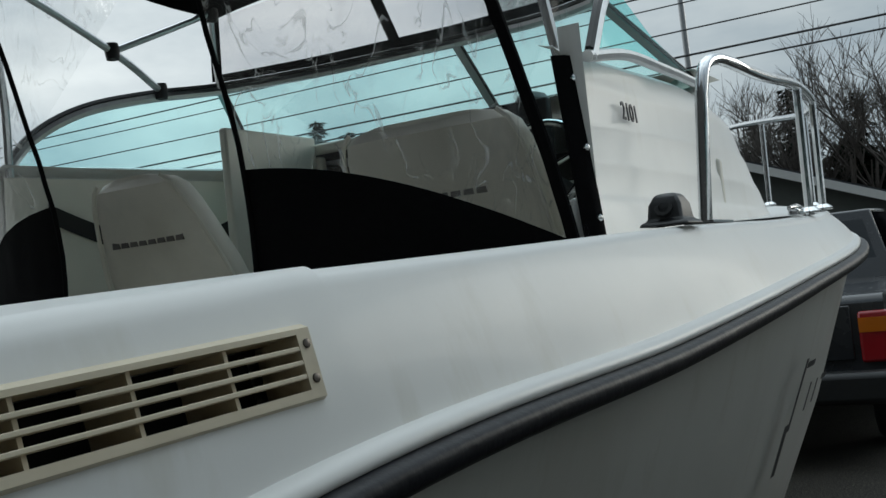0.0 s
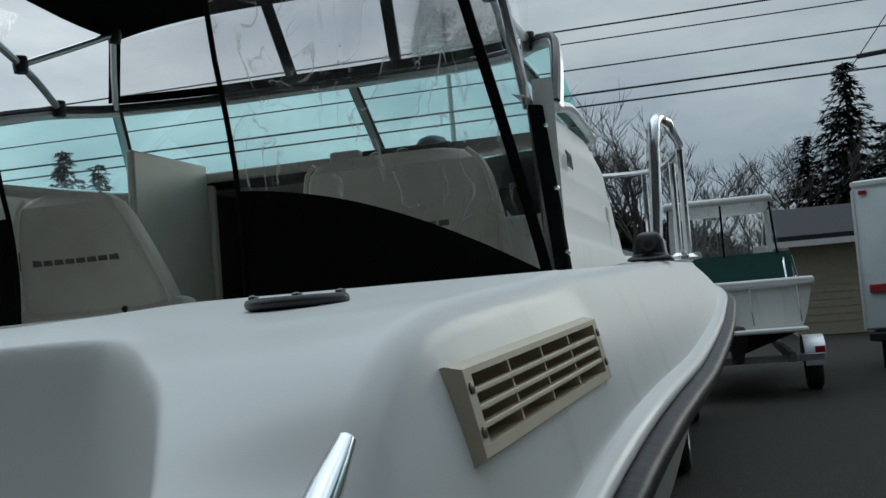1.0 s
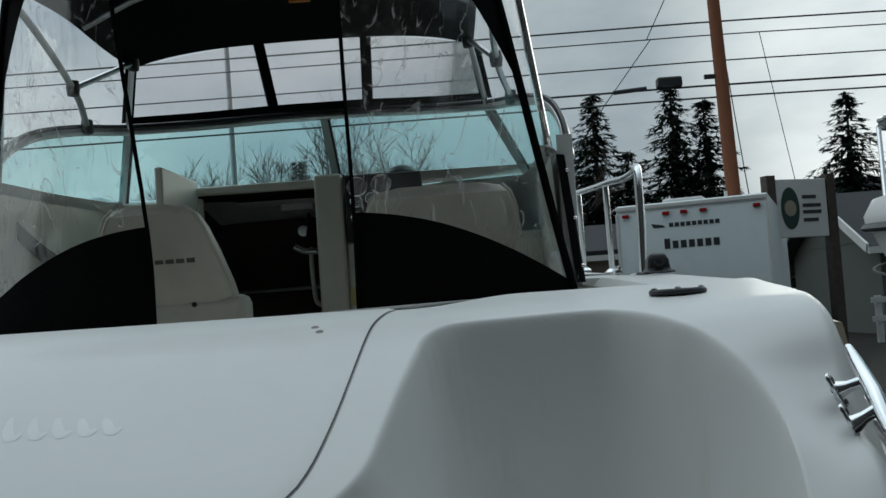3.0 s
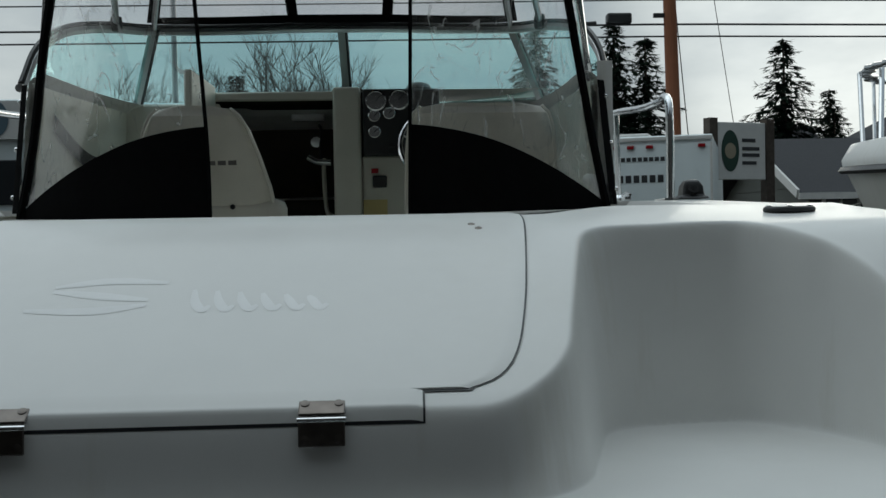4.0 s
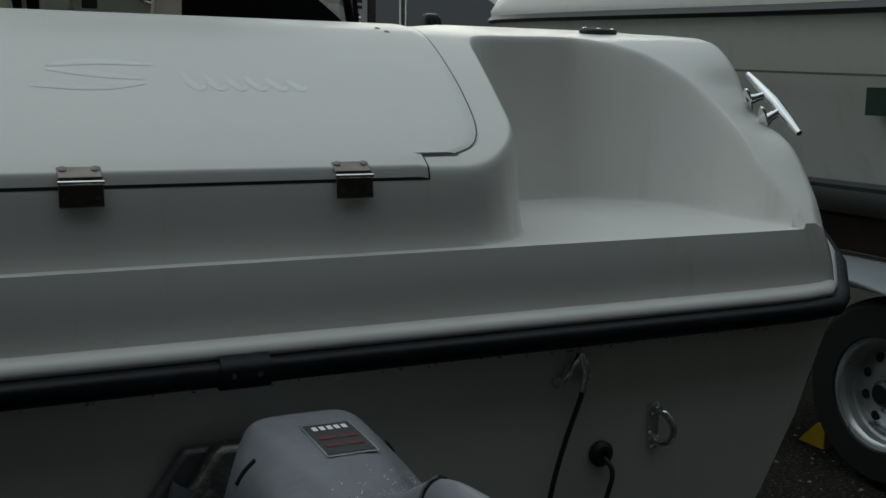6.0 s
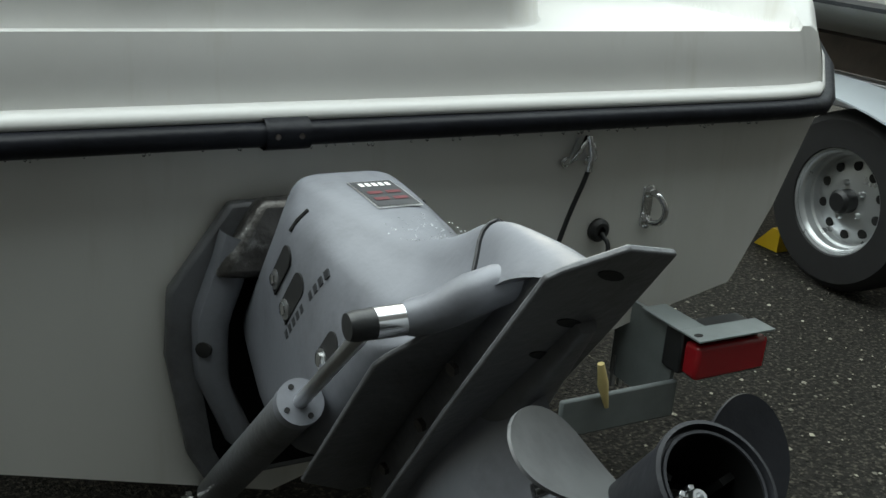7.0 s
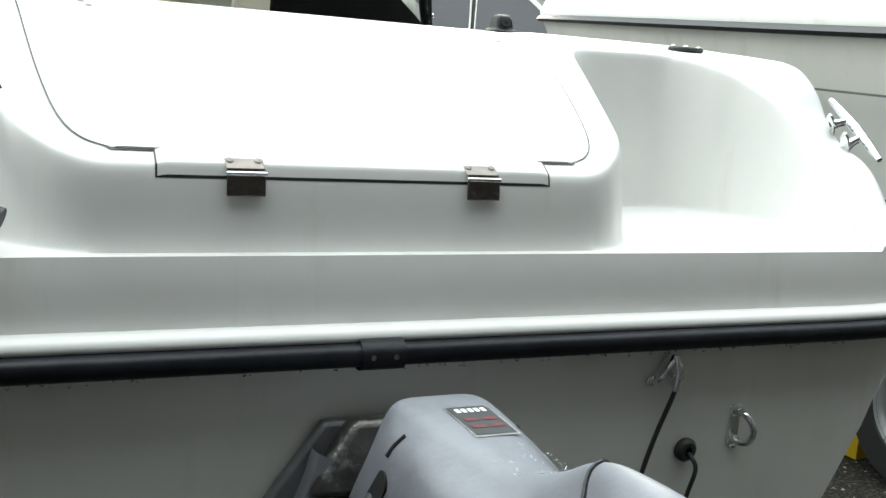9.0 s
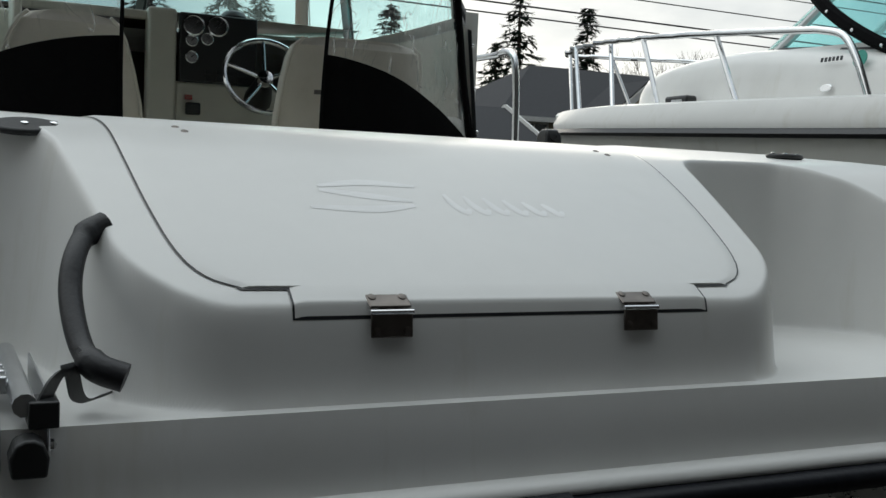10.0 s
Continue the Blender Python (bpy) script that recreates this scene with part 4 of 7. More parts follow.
# canvas frame tubes
for s in (-1, 1):
    main = arc([(s * 0.79, 2.74, 2.125), (s * 0.74, 2.49, 2.215), (s * 0.72, 2.05, 2.36), (s * 0.70, 1.65, 2.40)], 4)
    fr_tube = part("frame_tube", tube(main, 0.012, sides=8), ALU, canopy, "alloy canopy tube", skew=True)
    part("frame_tube", tube([(s * 0.74, 2.49, 2.215), (s * 0.69, 2.70, 2.31), (s * 0.645, 2.86, 2.385)], 0.011, sides=8), ALU, canopy, skew=True)
    part("frame_tube", tube([(s * 0.70, 2.93, 2.14), (s * 0.675, 2.89, 2.26), (s * 0.65, 2.86, 2.375)], 0.011, sides=8), ALU, canopy, skew=True)
    for p in ((s * 0.74, 2.49, 2.215), (s * 0.79, 2.74, 2.125), (s * 0.645, 2.86, 2.38)):
        part("knuckle", lathe([(0.0, -0.03), (0.02, -0.026), (0.024, 0.0), (0.02, 0.026), (0, 0.03)], Matrix.Translation(p), sides=12), BLACK_PLASTIC, canopy, skew=True)
    part("frame_bow", tube(arc([(s * 0.88, 2.18, 1.82), (s * 0.85, 2.16, 2.05), (s * 0.81, 2.1, 2.32)], 5), 0.013, sides=8), CHROME, canopy, "bright stainless tube", skew=True)

# stern curtains: black foot, clear window, black bound edges
def curtain(s):
    def spot(p, z):
        outer = 0.915 - 0.20 * (z - 1.40) / 1.02
        inner = 0.292 + 0.02 * (z - 1.6)
        x = inner + (outer - inner) * p
        y = 1.835 + 0.25 * p ** 2 - 0.20 * ease(1.5, 2.45, z) * (1 - 0.4 * p)
        w = 0.012 * noise.noise(Vector((s * x * 6, z * 4, 3 + s))) + 0.006 * noise.noise(Vector((s * x * 17, z * 11, 7 + s)))
        return Vector((s * x, y + w, z))

    def seam(p):
        return 1.650 - 0.04 * p - 0.19 * p ** 2.3
    ps = [k / 24 for k in range(25)]
    root = part("stern_curtain", sheet([[spot(p, 1.28 + (seam(p) - 1.28) * t) for p in ps] for t in [k / 6 for k in range(7)]]), CANVAS, canopy, "black canvas foot of the stern curtain", skew=True)
    top_edge = lambda p: 2.44 - 0.05 * p ** 2
    win_top = lambda p: top_edge(p) - 0.05 - 0.33 * max(0, (p - 0.55) / 0.45) ** 2.2
    clear = part("clear_window", sheet([[spot(p, seam(p) + (win_top(p) - seam(p)) * t) for p in ps] for t in [k / 24 for k in range(25)]]), VINYL, root, "creased clear vinyl window", skew=True)
    clear.visible_shadow = False
    part("head_panel", sheet([[spot(p, win_top(p) + (top_edge(p) - win_top(p)) * t) for p in ps] for t in (0, 0.5, 1)]), CANVAS, root, skew=True)
    for p, w in ((0.0, 0.006), (1.0, 0.014)):
        zs = [1.30 + 1.14 * k / 20 for k in range(21)]
        part("bound_edge", tube([spot(p, z) + Vector((0, -0.004, 0)) for z in zs], w, sides=6), CANVAS, root, skew=True)
    # side curtain from the canvas to the cabin's aft edge
    a = [spot(1.0, z) for z in [1.42 + 1.0 * k / 16 for k in range(17)]]
    b = [Vector((s * (0.915 - 0.005 * k), 2.13 + 0.012 * k + 0.3 * max(0, k - 7) / 9, 1.42 + 1.0 * k / 16)) for k in range(17)]
    side = part("side_curtain", sheet([[p.lerp(q, t) + Vector((s * 0.03 * math.sin(math.pi * t), 0, 0)) for p, q in zip(a, b)] for t in [k / 6 for k in range(7)]]), VINYL_SIDE, root, "creased clear vinyl side curtain", skew=True)
    side.visible_shadow = False
    edge = [Vector((s * (0.948 - 0.035 * t), 2.125 + 0.01 * t, 1.415 + 0.40 * t)) for t in [k / 8 for k in range(9)]]
    strip = part("snap_strip", sheet([[p + Vector((s * -0.02, -0.03, 0)) for p in edge], [p + Vector((s * 0.004, -0.012, 0)) for p in edge], [p + Vector((s * 0.012, 0.012, 0)) for p in edge], [p + Vector((s * 0.006, 0.03, 0)) for p in edge]]), CANVAS, root, "black strip with snap studs", skew=True)
    for k in (1, 4, 7):
        part("snap_stud", lathe([(0.0, 0.008), (0.007, 0.006), (0.008, 0)], axes(edge[k] + Vector((s * 0.008, -0.002, 0)), (s, -0.4, 0), (0, 0, 1)), sides=12), CHROME, strip, skew=True)


curtain(1)
curtain(-1)
part("frame_bow", tube(arc([(-0.66, 2.40, 2.40), (-0.4, 2.38, 2.50), (0, 2.37, 2.535), (0.4, 2.38, 2.50), (0.66, 2.40, 2.40)], 6), 0.011, sides=8), ALU, canopy, "alloy canopy bow", skew=True)
part("canvas_label", box((-0.02, 2.78, 2.556), (0.06, 2.80, 2.562)), LABEL_ORANGE, canopy, "small orange care label", skew=True)

# ---- cockpit: bulkhead, helm, seats ----
bulk = part("cabin_bulkhead", box((0.085, 3.21, 1.05), (0.92, 3.25, 1.66)), CREAM_LINER, boat, "cream moulded bulkhead round the cabin doorway", skew=True, bevel=0.012)
part("bulkhead_panel", box((-0.96, 3.20, 1.05), (-0.50, 3.24, 1.885)), CREAM_LINER, bulk, skew=True, bevel=0.012)
# roof and lining of the cabin, with its shade in the colour
part("cabin_roof", box((-0.62, 3.24, 1.900), (0.07, 3.76, 1.915)), CABIN_SHADE, bulk, skew=True)
part("door_lintel", box((-0.545, 3.20, 1.896), (-0.03, 3.24, 1.931)), CREAM_LINER, bulk, skew=True, bevel=0.008)
part("door_post", box((-0.03, 3.17, 1.05), (0.085, 3.26, 1.945)), CREAM_LINER, bulk, skew=True, bevel=0.012)
part("door_leaf", box((-0.545, 2.72, 1.05), (-0.515, 3.20, 1.955)), CREAM_LINER, bulk, "cream door panel hinged open", skew=True, bevel=0.008)
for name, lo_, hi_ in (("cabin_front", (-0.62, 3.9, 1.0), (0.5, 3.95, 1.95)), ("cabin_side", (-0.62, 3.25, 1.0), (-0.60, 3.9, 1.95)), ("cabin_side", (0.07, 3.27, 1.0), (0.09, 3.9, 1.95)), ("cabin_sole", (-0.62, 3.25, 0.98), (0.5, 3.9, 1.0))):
    part(name, box(lo_, hi_), CABIN_SHADE, bulk, "cabin lining coloured dark for the unlit interior", skew=True)
part("lamp_cable", tube(arc([(-0.115, 3.50, 1.82), (-0.10, 3.42, 1.79), (-0.10, 3.36, 1.70), (-0.095, 3.33, 1.66)], 5), 0.006, sides=8), GREY_PLASTIC, bulk, skew=True)
part("winch_handle", tube(arc([(-0.15, 3.33, 1.665), (-0.11, 3.32, 1.645), (-0.05, 3.31, 1.640)], 4), 0.014, sides=10), CHROME, bulk, "bright steel handle", skew=True)
part("cabin_lamp", box((-0.245, 3.55, 1.845), (-0.095, 3.60, 1.893)), WHITE_LENS, bulk, "white interior light", skew=True, bevel=0.01)
part("grab_rail", tube(arc([(-0.085, 3.36, 1.66), (-0.085, 3.34, 1.60), (-0.08, 3.33, 1.50), (-0.072, 3.33, 1.43), (-0.05, 3.35, 1.41)], 5), 0.010), CREAM_LINER, bulk, skew=True)
part("fan", lathe([(0.0, 0.0), (0.02, 0.004), (0.024, 0.018), (0, 0.022)], axes((-0.12, 3.4, 1.735), (0, -1, 0), (1, 0, 0)), sides=9), ALU, bulk, skew=True)
# cockpit sole and liner
part("cockpit_sole", box((-0.95, 0.9, 0.66), (0.95, 3.3, 0.70)), CREAM_LINER, boat, skew=True)
for s in (-1, 1):
    part("cockpit_side", sheet([[(s * (0.97 - 0.02 * t), y, 0.7 + (gun_z(y) - 0.72) * t) for y in (0.9, 1.5, 2.2, 3.2)] for t in (0, 0.5, 1)]), CREAM_LINER, boat, "cream cockpit lining", skew=True)
    part("cabin_lining", sheet([[(s * (0.90 - 0.02 * t), y, 1.40 + (0.42 + 0.03 * ease(2.2, 3.4, y)) * t) for y in (2.16, 2.5, 2.9, 3.25)] for t in (0, 0.5, 1)]), CREAM_LINER, boat, "cream cabin side lining", skew=True)
# black strip on the lining stands for the pocket's shadow
part("pocket_shade_strip", sheet([[(-0.879, 2.31 + 0.94 * t, 1.745 - 0.11 * math.sin(math.pi * t) - h) for t in [k / 16 for k in range(17)]] for h in (0, 0.06)]), VOID, boat, "dark strip painted for the shaded inside of the lining's pocket", skew=True)
# dash top
part("dash_top", sheet([[(x, 3.20 + 0.5 * t * (1 - 0.5 * (abs(x) / 0.95) ** 2), 1.885 + (0.05 if x > 0.05 else 0.0) - 0.0 * t) for x in (0.07, 0.3, 0.6, 0.88)] for t in (0, 0.5, 1)]), CREAM_LINER, bulk, skew=True)
helm = part("gauge_panel", box((0.095, 3.165, 1.655), (0.415, 3.20, 1.935)), BLACK_PLASTIC, boat, "black helm panel with white gauges", skew=True, bevel=0.008)
for x, z, r in ((0.150, 1.884, 0.044), (0.247, 1.888, 0.044), (0.143, 1.822, 0.026), (0.205, 1.832, 0.026), (0.143, 1.755, 0.026)):
    g = part("gauge", lathe([(r, 0), (r, 0.010), (r * 0.88, 0.012), (r * 0.85, 0.006)], axes((x, 3.165, z), (0, -1, 0.1), (1, 0, 0)), sides=24), CHROME, helm, "chrome bezel", skew=True)
    part("dial", lathe([(r * 0.86, 0.004), (0.0, 0.0045)], axes((x, 3.165, z), (0, -1, 0.1), (1, 0, 0)), sides=24), GAUGE_FACE, g, skew=True)
    part("needle", box((-0.0015, -0.002, 0.006), (0.0015, r * 0.7, 0.007), turn=axes((x, 3.165, z), (0, -1, 0.1), (0.7, 0, -0.7))), LETTER, g, skew=True)
for z in (1.70, 1.67):
    for k in range(4):
        part("switch", box((0.20 + 0.045 * k, 3.155, z - 0.008), (0.225 + 0.045 * k, 3.167, z + 0.008)), GREY_PLASTIC, helm, skew=True)
part("compass", lathe([(0.055, 0), (0.058, 0.012), (0.045, 0.030), (0.02, 0.040), (0, 0.042)], Matrix.Translation((0.33, 3.24, 1.93)), sides=18), BLACK_PLASTIC, helm, "black dome compass", skew=True)
part("breaker_switch", box((0.125, 3.19, 1.585), (0.155, 3.21, 1.605)), RED_LENS, bulk, skew=True)
part("key_plate", box((0.13, 3.185, 1.525), (0.19, 3.21, 1.575)), BLACK_PLASTIC, bulk, skew=True, bevel=0.006)
part("warning_sticker", box((0.09, 3.2045, 1.40), (0.19, 3.2095, 1.475)), LABEL_YELLOW, bulk, "faded yellow capacity sticker", skew=True)
# steering wheel
wm = axes((0.418, 3.03, 1.678), (-0.05, -0.90, 0.44), (1, 0, 0))
ringp = [wm @ Vector((0.168 * math.cos(k * math.tau / 32), 0.168 * math.sin(k * math.tau / 32), 0.02)) for k in range(33)]
wheel = part("steering_wheel", tube(ringp, 0.011, sides=8, caps=False), CHROME, boat, "polished stainless steering wheel with five spokes", skew=True)
for k in range(5):
    a = k * math.tau / 5 + 0.3
    part("spoke", tube([wm @ Vector((0.03 * math.cos(a), 0.03 * math.sin(a), 0.0)), wm @ Vector((0.168 * math.cos(a), 0.168 * math.sin(a), 0.02))], 0.008, sides=8), CHROME, wheel, skew=True)
part("wheel_hub", lathe([(0.03, -0.02), (0.036, 0.0), (0.03, 0.018), (0, 0.024)], wm, sides=20), CHROME, wheel, skew=True)
part("wheel_column", tube([wm @ Vector((0, 0, -0.02)), wm @ Vector((0, 0.0, -0.17))], [0.035, 0.06]), BLACK_PLASTIC, wheel, skew=True)
part("throttle", tube(arc([(0.60, 3.05, 1.55), (0.60, 3.0, 1.65), (0.60, 2.97, 1.74)]), 0.012), BLACK_PLASTIC, boat, skew=True)


NARROW_BACK = ((1.15, 0.245), (1.30, 0.248), (1.40, 0.243), (1.50, 0.225), (1.60, 0.196), (1.68, 0.168), (1.72, 0.145), (1.742, 0.118), (1.752, 0.06))
WIDE_BACK = ((1.15, 0.250), (1.30, 0.255), (1.40, 0.256), (1.50, 0.254), (1.60, 0.250), (1.68, 0.240), (1.72, 0.225), (1.742, 0.200), (1.752, 0.14))


def seat(cx, back):
    rows = []
    for z, h in back:
        d = 0.055 if z < 1.73 else 0.035
        y = 2.215 + 0.42 * (1.74 - z)
        rows.append([(cx + h * math.copysign(abs(math.cos(a)) ** 0.35, math.cos(a)), y + d * math.copysign(abs(math.sin(a)) ** 0.6, math.sin(a)), z) for a in [k * math.tau / 32 for k in range(32)]])
    bm = sheet(rows, close=True)
    bm.faces.new([bm.verts.new(p) for p in rows[-1]])
    root = part("cockpit_seat", bm, CREAM_SEAT, boat, "cream vinyl bucket seat with piped edges", skew=True)
    for s in (-1, 1):
        part("piping", tube([(cx + s * (r[0][0] - cx) * 0.985, r[0][1] - 0.043, r[0][2]) for r in rows[:-1]], 0.006, sides=6), CREAM_LINER, root, skew=True)
    part("seat_cushion", box((cx - 0.25, 2.40, 1.13), (cx + 0.25, 2.80, 1.27)), CREAM_SEAT, root, skew=True, bevel=0.04)
    part("seat_skirt", box((cx - 0.255, 2.285, 1.12), (cx + 0.27, 2.40, 1.455)), CREAM_SEAT, root, skew=True, bevel=0.03)
    part("seat_pedestal", lathe([(0.2, 0), (0.2, 0.01), (0.05, 0.03), (0.04, 0.45)], Matrix.Translation((cx, 2.45, 0.70)), sides=20), ALU, root, skew=True)
    # unreadable lettering as bars
    for k in range(8):
        x0 = cx - 0.14 + 0.034 * k
        part("letter_bar", box((x0, 2.228, 1.565), (x0 + 0.026, 2.236, 1.567 + 0.022 + 0.004 * (k % 3))), LETTER_BROWN, root, skew=True)
    part("snap_button", lathe([(0.009, 0), (0.007, 0.006), (0, 0.007)], axes((cx + 0.1, 2.284, 1.43), (0, -1, 0), (1, 0, 0)), sides=10), BLACK_PLASTIC, root, skew=True)


seat(-0.40, NARROW_BACK)
seat(0.525, WIDE_BACK)

# ---- bow rail, deck hardware ----
def rail_at(y, s):
    return Vector((s * (gun_x(y) - 0.015), y, gun_z(y) + 0.35 + 0.02 * ease(2.6, 3.2, y) + 0.06 * ease(4, 6, y)))


ys = [2.42 + 3.5 * k / 30 for k in range(31)]
stb = [Vector((1.150, 2.20, 1.43)), Vector((1.158, 2.225, 1.62))] + arc([(1.160, 2.24, 1.70), (1.165, 2.27, 1.762), (1.172, 2.34, 1.786), (1.176, 2.42, 1.79)], 4)[:-1] + [rail_at(y, 1) for y in ys]
ringr = stb + [Vector((0.10, 6.05, gun_z(6.05) + 0.40)), Vector((0, 6.08, gun_z(6.05) + 0.40)), Vector((-0.10, 6.05, gun_z(6.05) + 0.40))] + [Vector((-p.x, p.y, p.z)) for p in stb[::-1]]
bow_rail = part("bow_rail", tube(ringr, 0.0135, sides=10), CHROME, boat, "polished stainless bow rail", skew=True)
for s in (1, -1):
    for y in (3.2, 3.75, 4.5, 5.3):
        p = rail_at(y, s)
        part("rail_post", tube([(p.x, p.y - 0.03, gun_z(y) - 0.005), p], 0.0125, sides=8), CHROME, bow_rail, skew=True)
        part("post_base", lathe([(0.032, 0), (0.032, 0.006), (0.018, 0.018)], Matrix.Translation((p.x, p.y - 0.03, gun_z(y))), sides=16), CHROME, bow_rail, skew=True)
    part("post_base", box((s * 1.15 - 0.03, 2.15, 1.428), (s * 1.15 + 0.03, 2.30, 1.433)), CHROME, bow_rail, skew=True)
for s in (1, -1):
    bm = sheet([[(s * 1.155 + a * w * 0.68, 1.96 + b * w * 0.9, z) for a, b in ((-0.05, -0.04), (0.05, -0.04), (0.05, 0.04), (-0.05, 0.04))] for z, w in ((1.424, 1.35), (1.43, 1.3), (1.432, 1.0), (1.462, 0.9), (1.480, 0.62), (1.483, 0.3))], close=True)
    rod = part("flush_rod_holder", bm, BLACK_PLASTIC, boat, "black plastic rod holder on the side deck", skew=True, bevel=0.006)
    # socket coloured black for the shade inside it
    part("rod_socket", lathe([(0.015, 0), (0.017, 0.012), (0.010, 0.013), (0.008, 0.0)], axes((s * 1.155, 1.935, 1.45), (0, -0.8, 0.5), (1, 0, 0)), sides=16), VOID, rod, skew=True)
bm = tube([(1.165, 2.92, 1.47), (1.168, 3.0, 1.473), (1.165, 3.08, 1.47)], [0.006, 0.011, 0.006])
bc = part("bow_cleat", bm, CHROME, boat, "small stainless deck cleat", skew=True)
part("cleat_foot", box((1.15, 2.97, 1.45), (1.18, 3.03, 1.468)), CHROME, bc, skew=True, bevel=0.004)
# script lettering on the hull as plain strokes
for y0, y1, z0, z1 in ((2.62, 2.645, 0.93, 1.10), (2.65, 2.74, 1.075, 1.09), (2.58, 2.62, 0.83, 0.95), (2.76, 2.78, 0.96, 1.03), (2.84, 2.86, 0.97, 1.03), (2.9, 2.97, 1.02, 1.035)):
    part("script_stroke", sheet([[(rail_x(y) - 0.02 - (1.17 - z) * 0.40 + 0.012, y, z) for y in (y0, y1)] for z in (z0, z1)]), LETTER, boat, "dark script stroke on the hull side", skew=True)

# ---- transom fittings ----
br = part("rope_guide", prism([(-0.022, -0.030), (-0.006, 0.010), (0.004, 0.012), (0.018, -0.030)], axes((0.524, -0.062, 0.828), (0, -1, 0), (1, 0, 0)), 0.004), ALU, boat, "bright stainless cable guide", bevel=0.001)
for dx in (-0.027, 0.021):
    part("guide_leg", tube(arc([(0.525, -0.080, 0.842), (0.524 + dx * 0.45, -0.088, 0.828), (0.524 + dx * 0.9, -0.082, 0.806), (0.524 + dx, -0.066, 0.797)], 4), 0.0048), CHROME, br)
    part("guide_foot", lathe([(0.009, 0), (0.009, 0.004), (0.004, 0.006), (0, 0.006)], axes((0.524 + dx, -0.062, 0.797), (0, -1, 0), (1, 0, 0)), sides=12), CHROME, br)
part("guide_pin", tube([(0.526, -0.085, 0.845), (0.530, -0.092, 0.815), (0.528, -0.090, 0.786)], 0.0055), CHROME, br)
cb = part("transducer_cable", tube(arc([(0.528, -0.09, 0.79), (0.524, -0.085, 0.765), (0.505, -0.078, 0.70), (0.486, -0.074, 0.62), (0.475, -0.072, 0.52)], 6), 0.0042, sides=8), BLACK_PLASTIC, boat, "black cable down the transom")
part("cable_clamp", box((0.470, -0.082, 0.575), (0.500, -0.062, 0.590)), BLACK_PLASTIC, cb)
th = part("through_hull_fitting", lathe([(0.021, 0), (0.021, 0.007), (0.015, 0.013), (0.008, 0.013), (0.008, 0.004)], axes((0.583, -0.062, 0.670), (0, -1, 0), (1, 0, 0)), sides=20), BLACK_PLASTIC, boat, "round black cable gland")
part("gland_cable", tube(arc([(0.583, -0.075, 0.667), (0.588, -0.092, 0.645), (0.580, -0.085, 0.59), (0.575, -0.075, 0.51)], 5), 0.004, sides=8), BLACK_PLASTIC, th)
ue = part("transom_eye", tube(arc([(0.686, -0.066, 0.732), (0.690, -0.084, 0.730), (0.697, -0.096, 0.714), (0.699, -0.097, 0.696), (0.695, -0.090, 0.682), (0.688, -0.076, 0.677), (0.684, -0.066, 0.678)], 5), 0.0058), CHROME, boat, "stainless towing eye on the transom")
part("eye_backing", prism([(-0.011, -0.036), (0.011, -0.036), (0.011, 0.036), (-0.011, 0.036)], axes((0.685, -0.061, 0.705), (0, -1, 0), (1, 0, 0)), 0.003), CHROME, ue, bevel=0.002)
for z in (0.733, 0.677):
    part("eye_plate", lathe([(0.012, 0), (0.012, 0.004), (0.007, 0.007), (0, 0.007)], axes((0.685, -0.064, z), (0, -1, 0), (1, 0, 0)), sides=14), CHROME, ue)

# ---- stern drive, tilted up ----
TILT = radians(53)
PIV = Vector((0.035, -0.10, 0.62))
DR = Matrix(((1, 0, 0, PIV.x), (0, -math.cos(TILT), math.sin(TILT), PIV.y), (0, math.sin(TILT), math.cos(TILT), PIV.z), (0, 0, 0, 1)))


def dv(x, u, w):
    """A point of the drive: across, aft and up when it hangs level."""
    return DR @ Vector((x, u, w))


def ring_in(u, hi, lo, top, foot, power, seat, sides):
    """Cross-section of a casting: half widths at top and foot, how square its shoulders are, and how low its widest level sits."""
    mid, out = lo + seat * (hi - lo), []
    for k in range(sides * 2):
        a = k * math.pi / sides
        c, s = math.cos(a), math.sin(a)
        p = power if s >= 0 else max(power, 4.0)
        wide = foot + (top - foot) * ease(-0.35, 0.75, s)
        out.append(dv(wide * math.copysign(abs(c) ** (2 / p), c), u, mid + (hi - mid if s >= 0 else mid - lo) * math.copysign(abs(s) ** (2 / p), s)))
    return out


def body(sections, sides=14, fine=1):
    """A cast body in drive space, through sections of (aft, top, bottom, half width at top and foot, squareness, level)."""
    us = [a[0] + (b[0] - a[0]) * k / fine for a, b in zip(sections, sections[1:]) for k in range(fine)] + [sections[-1][0]]
    rows = [ring_in(u, *[table(u, [(q[0], q[i]) for q in sections]) for i in range(1, 7)], sides) for u in us]
    bm = sheet(rows, close=True)
    bm.faces.new([bm.verts.new(p) for p in rows[0]])
    bm.faces.new([bm.verts.new(p) for p in rows[-1]])
    bmesh.ops.remove_doubles(bm, verts=bm.verts[:], dist=1e-5)
    return bm


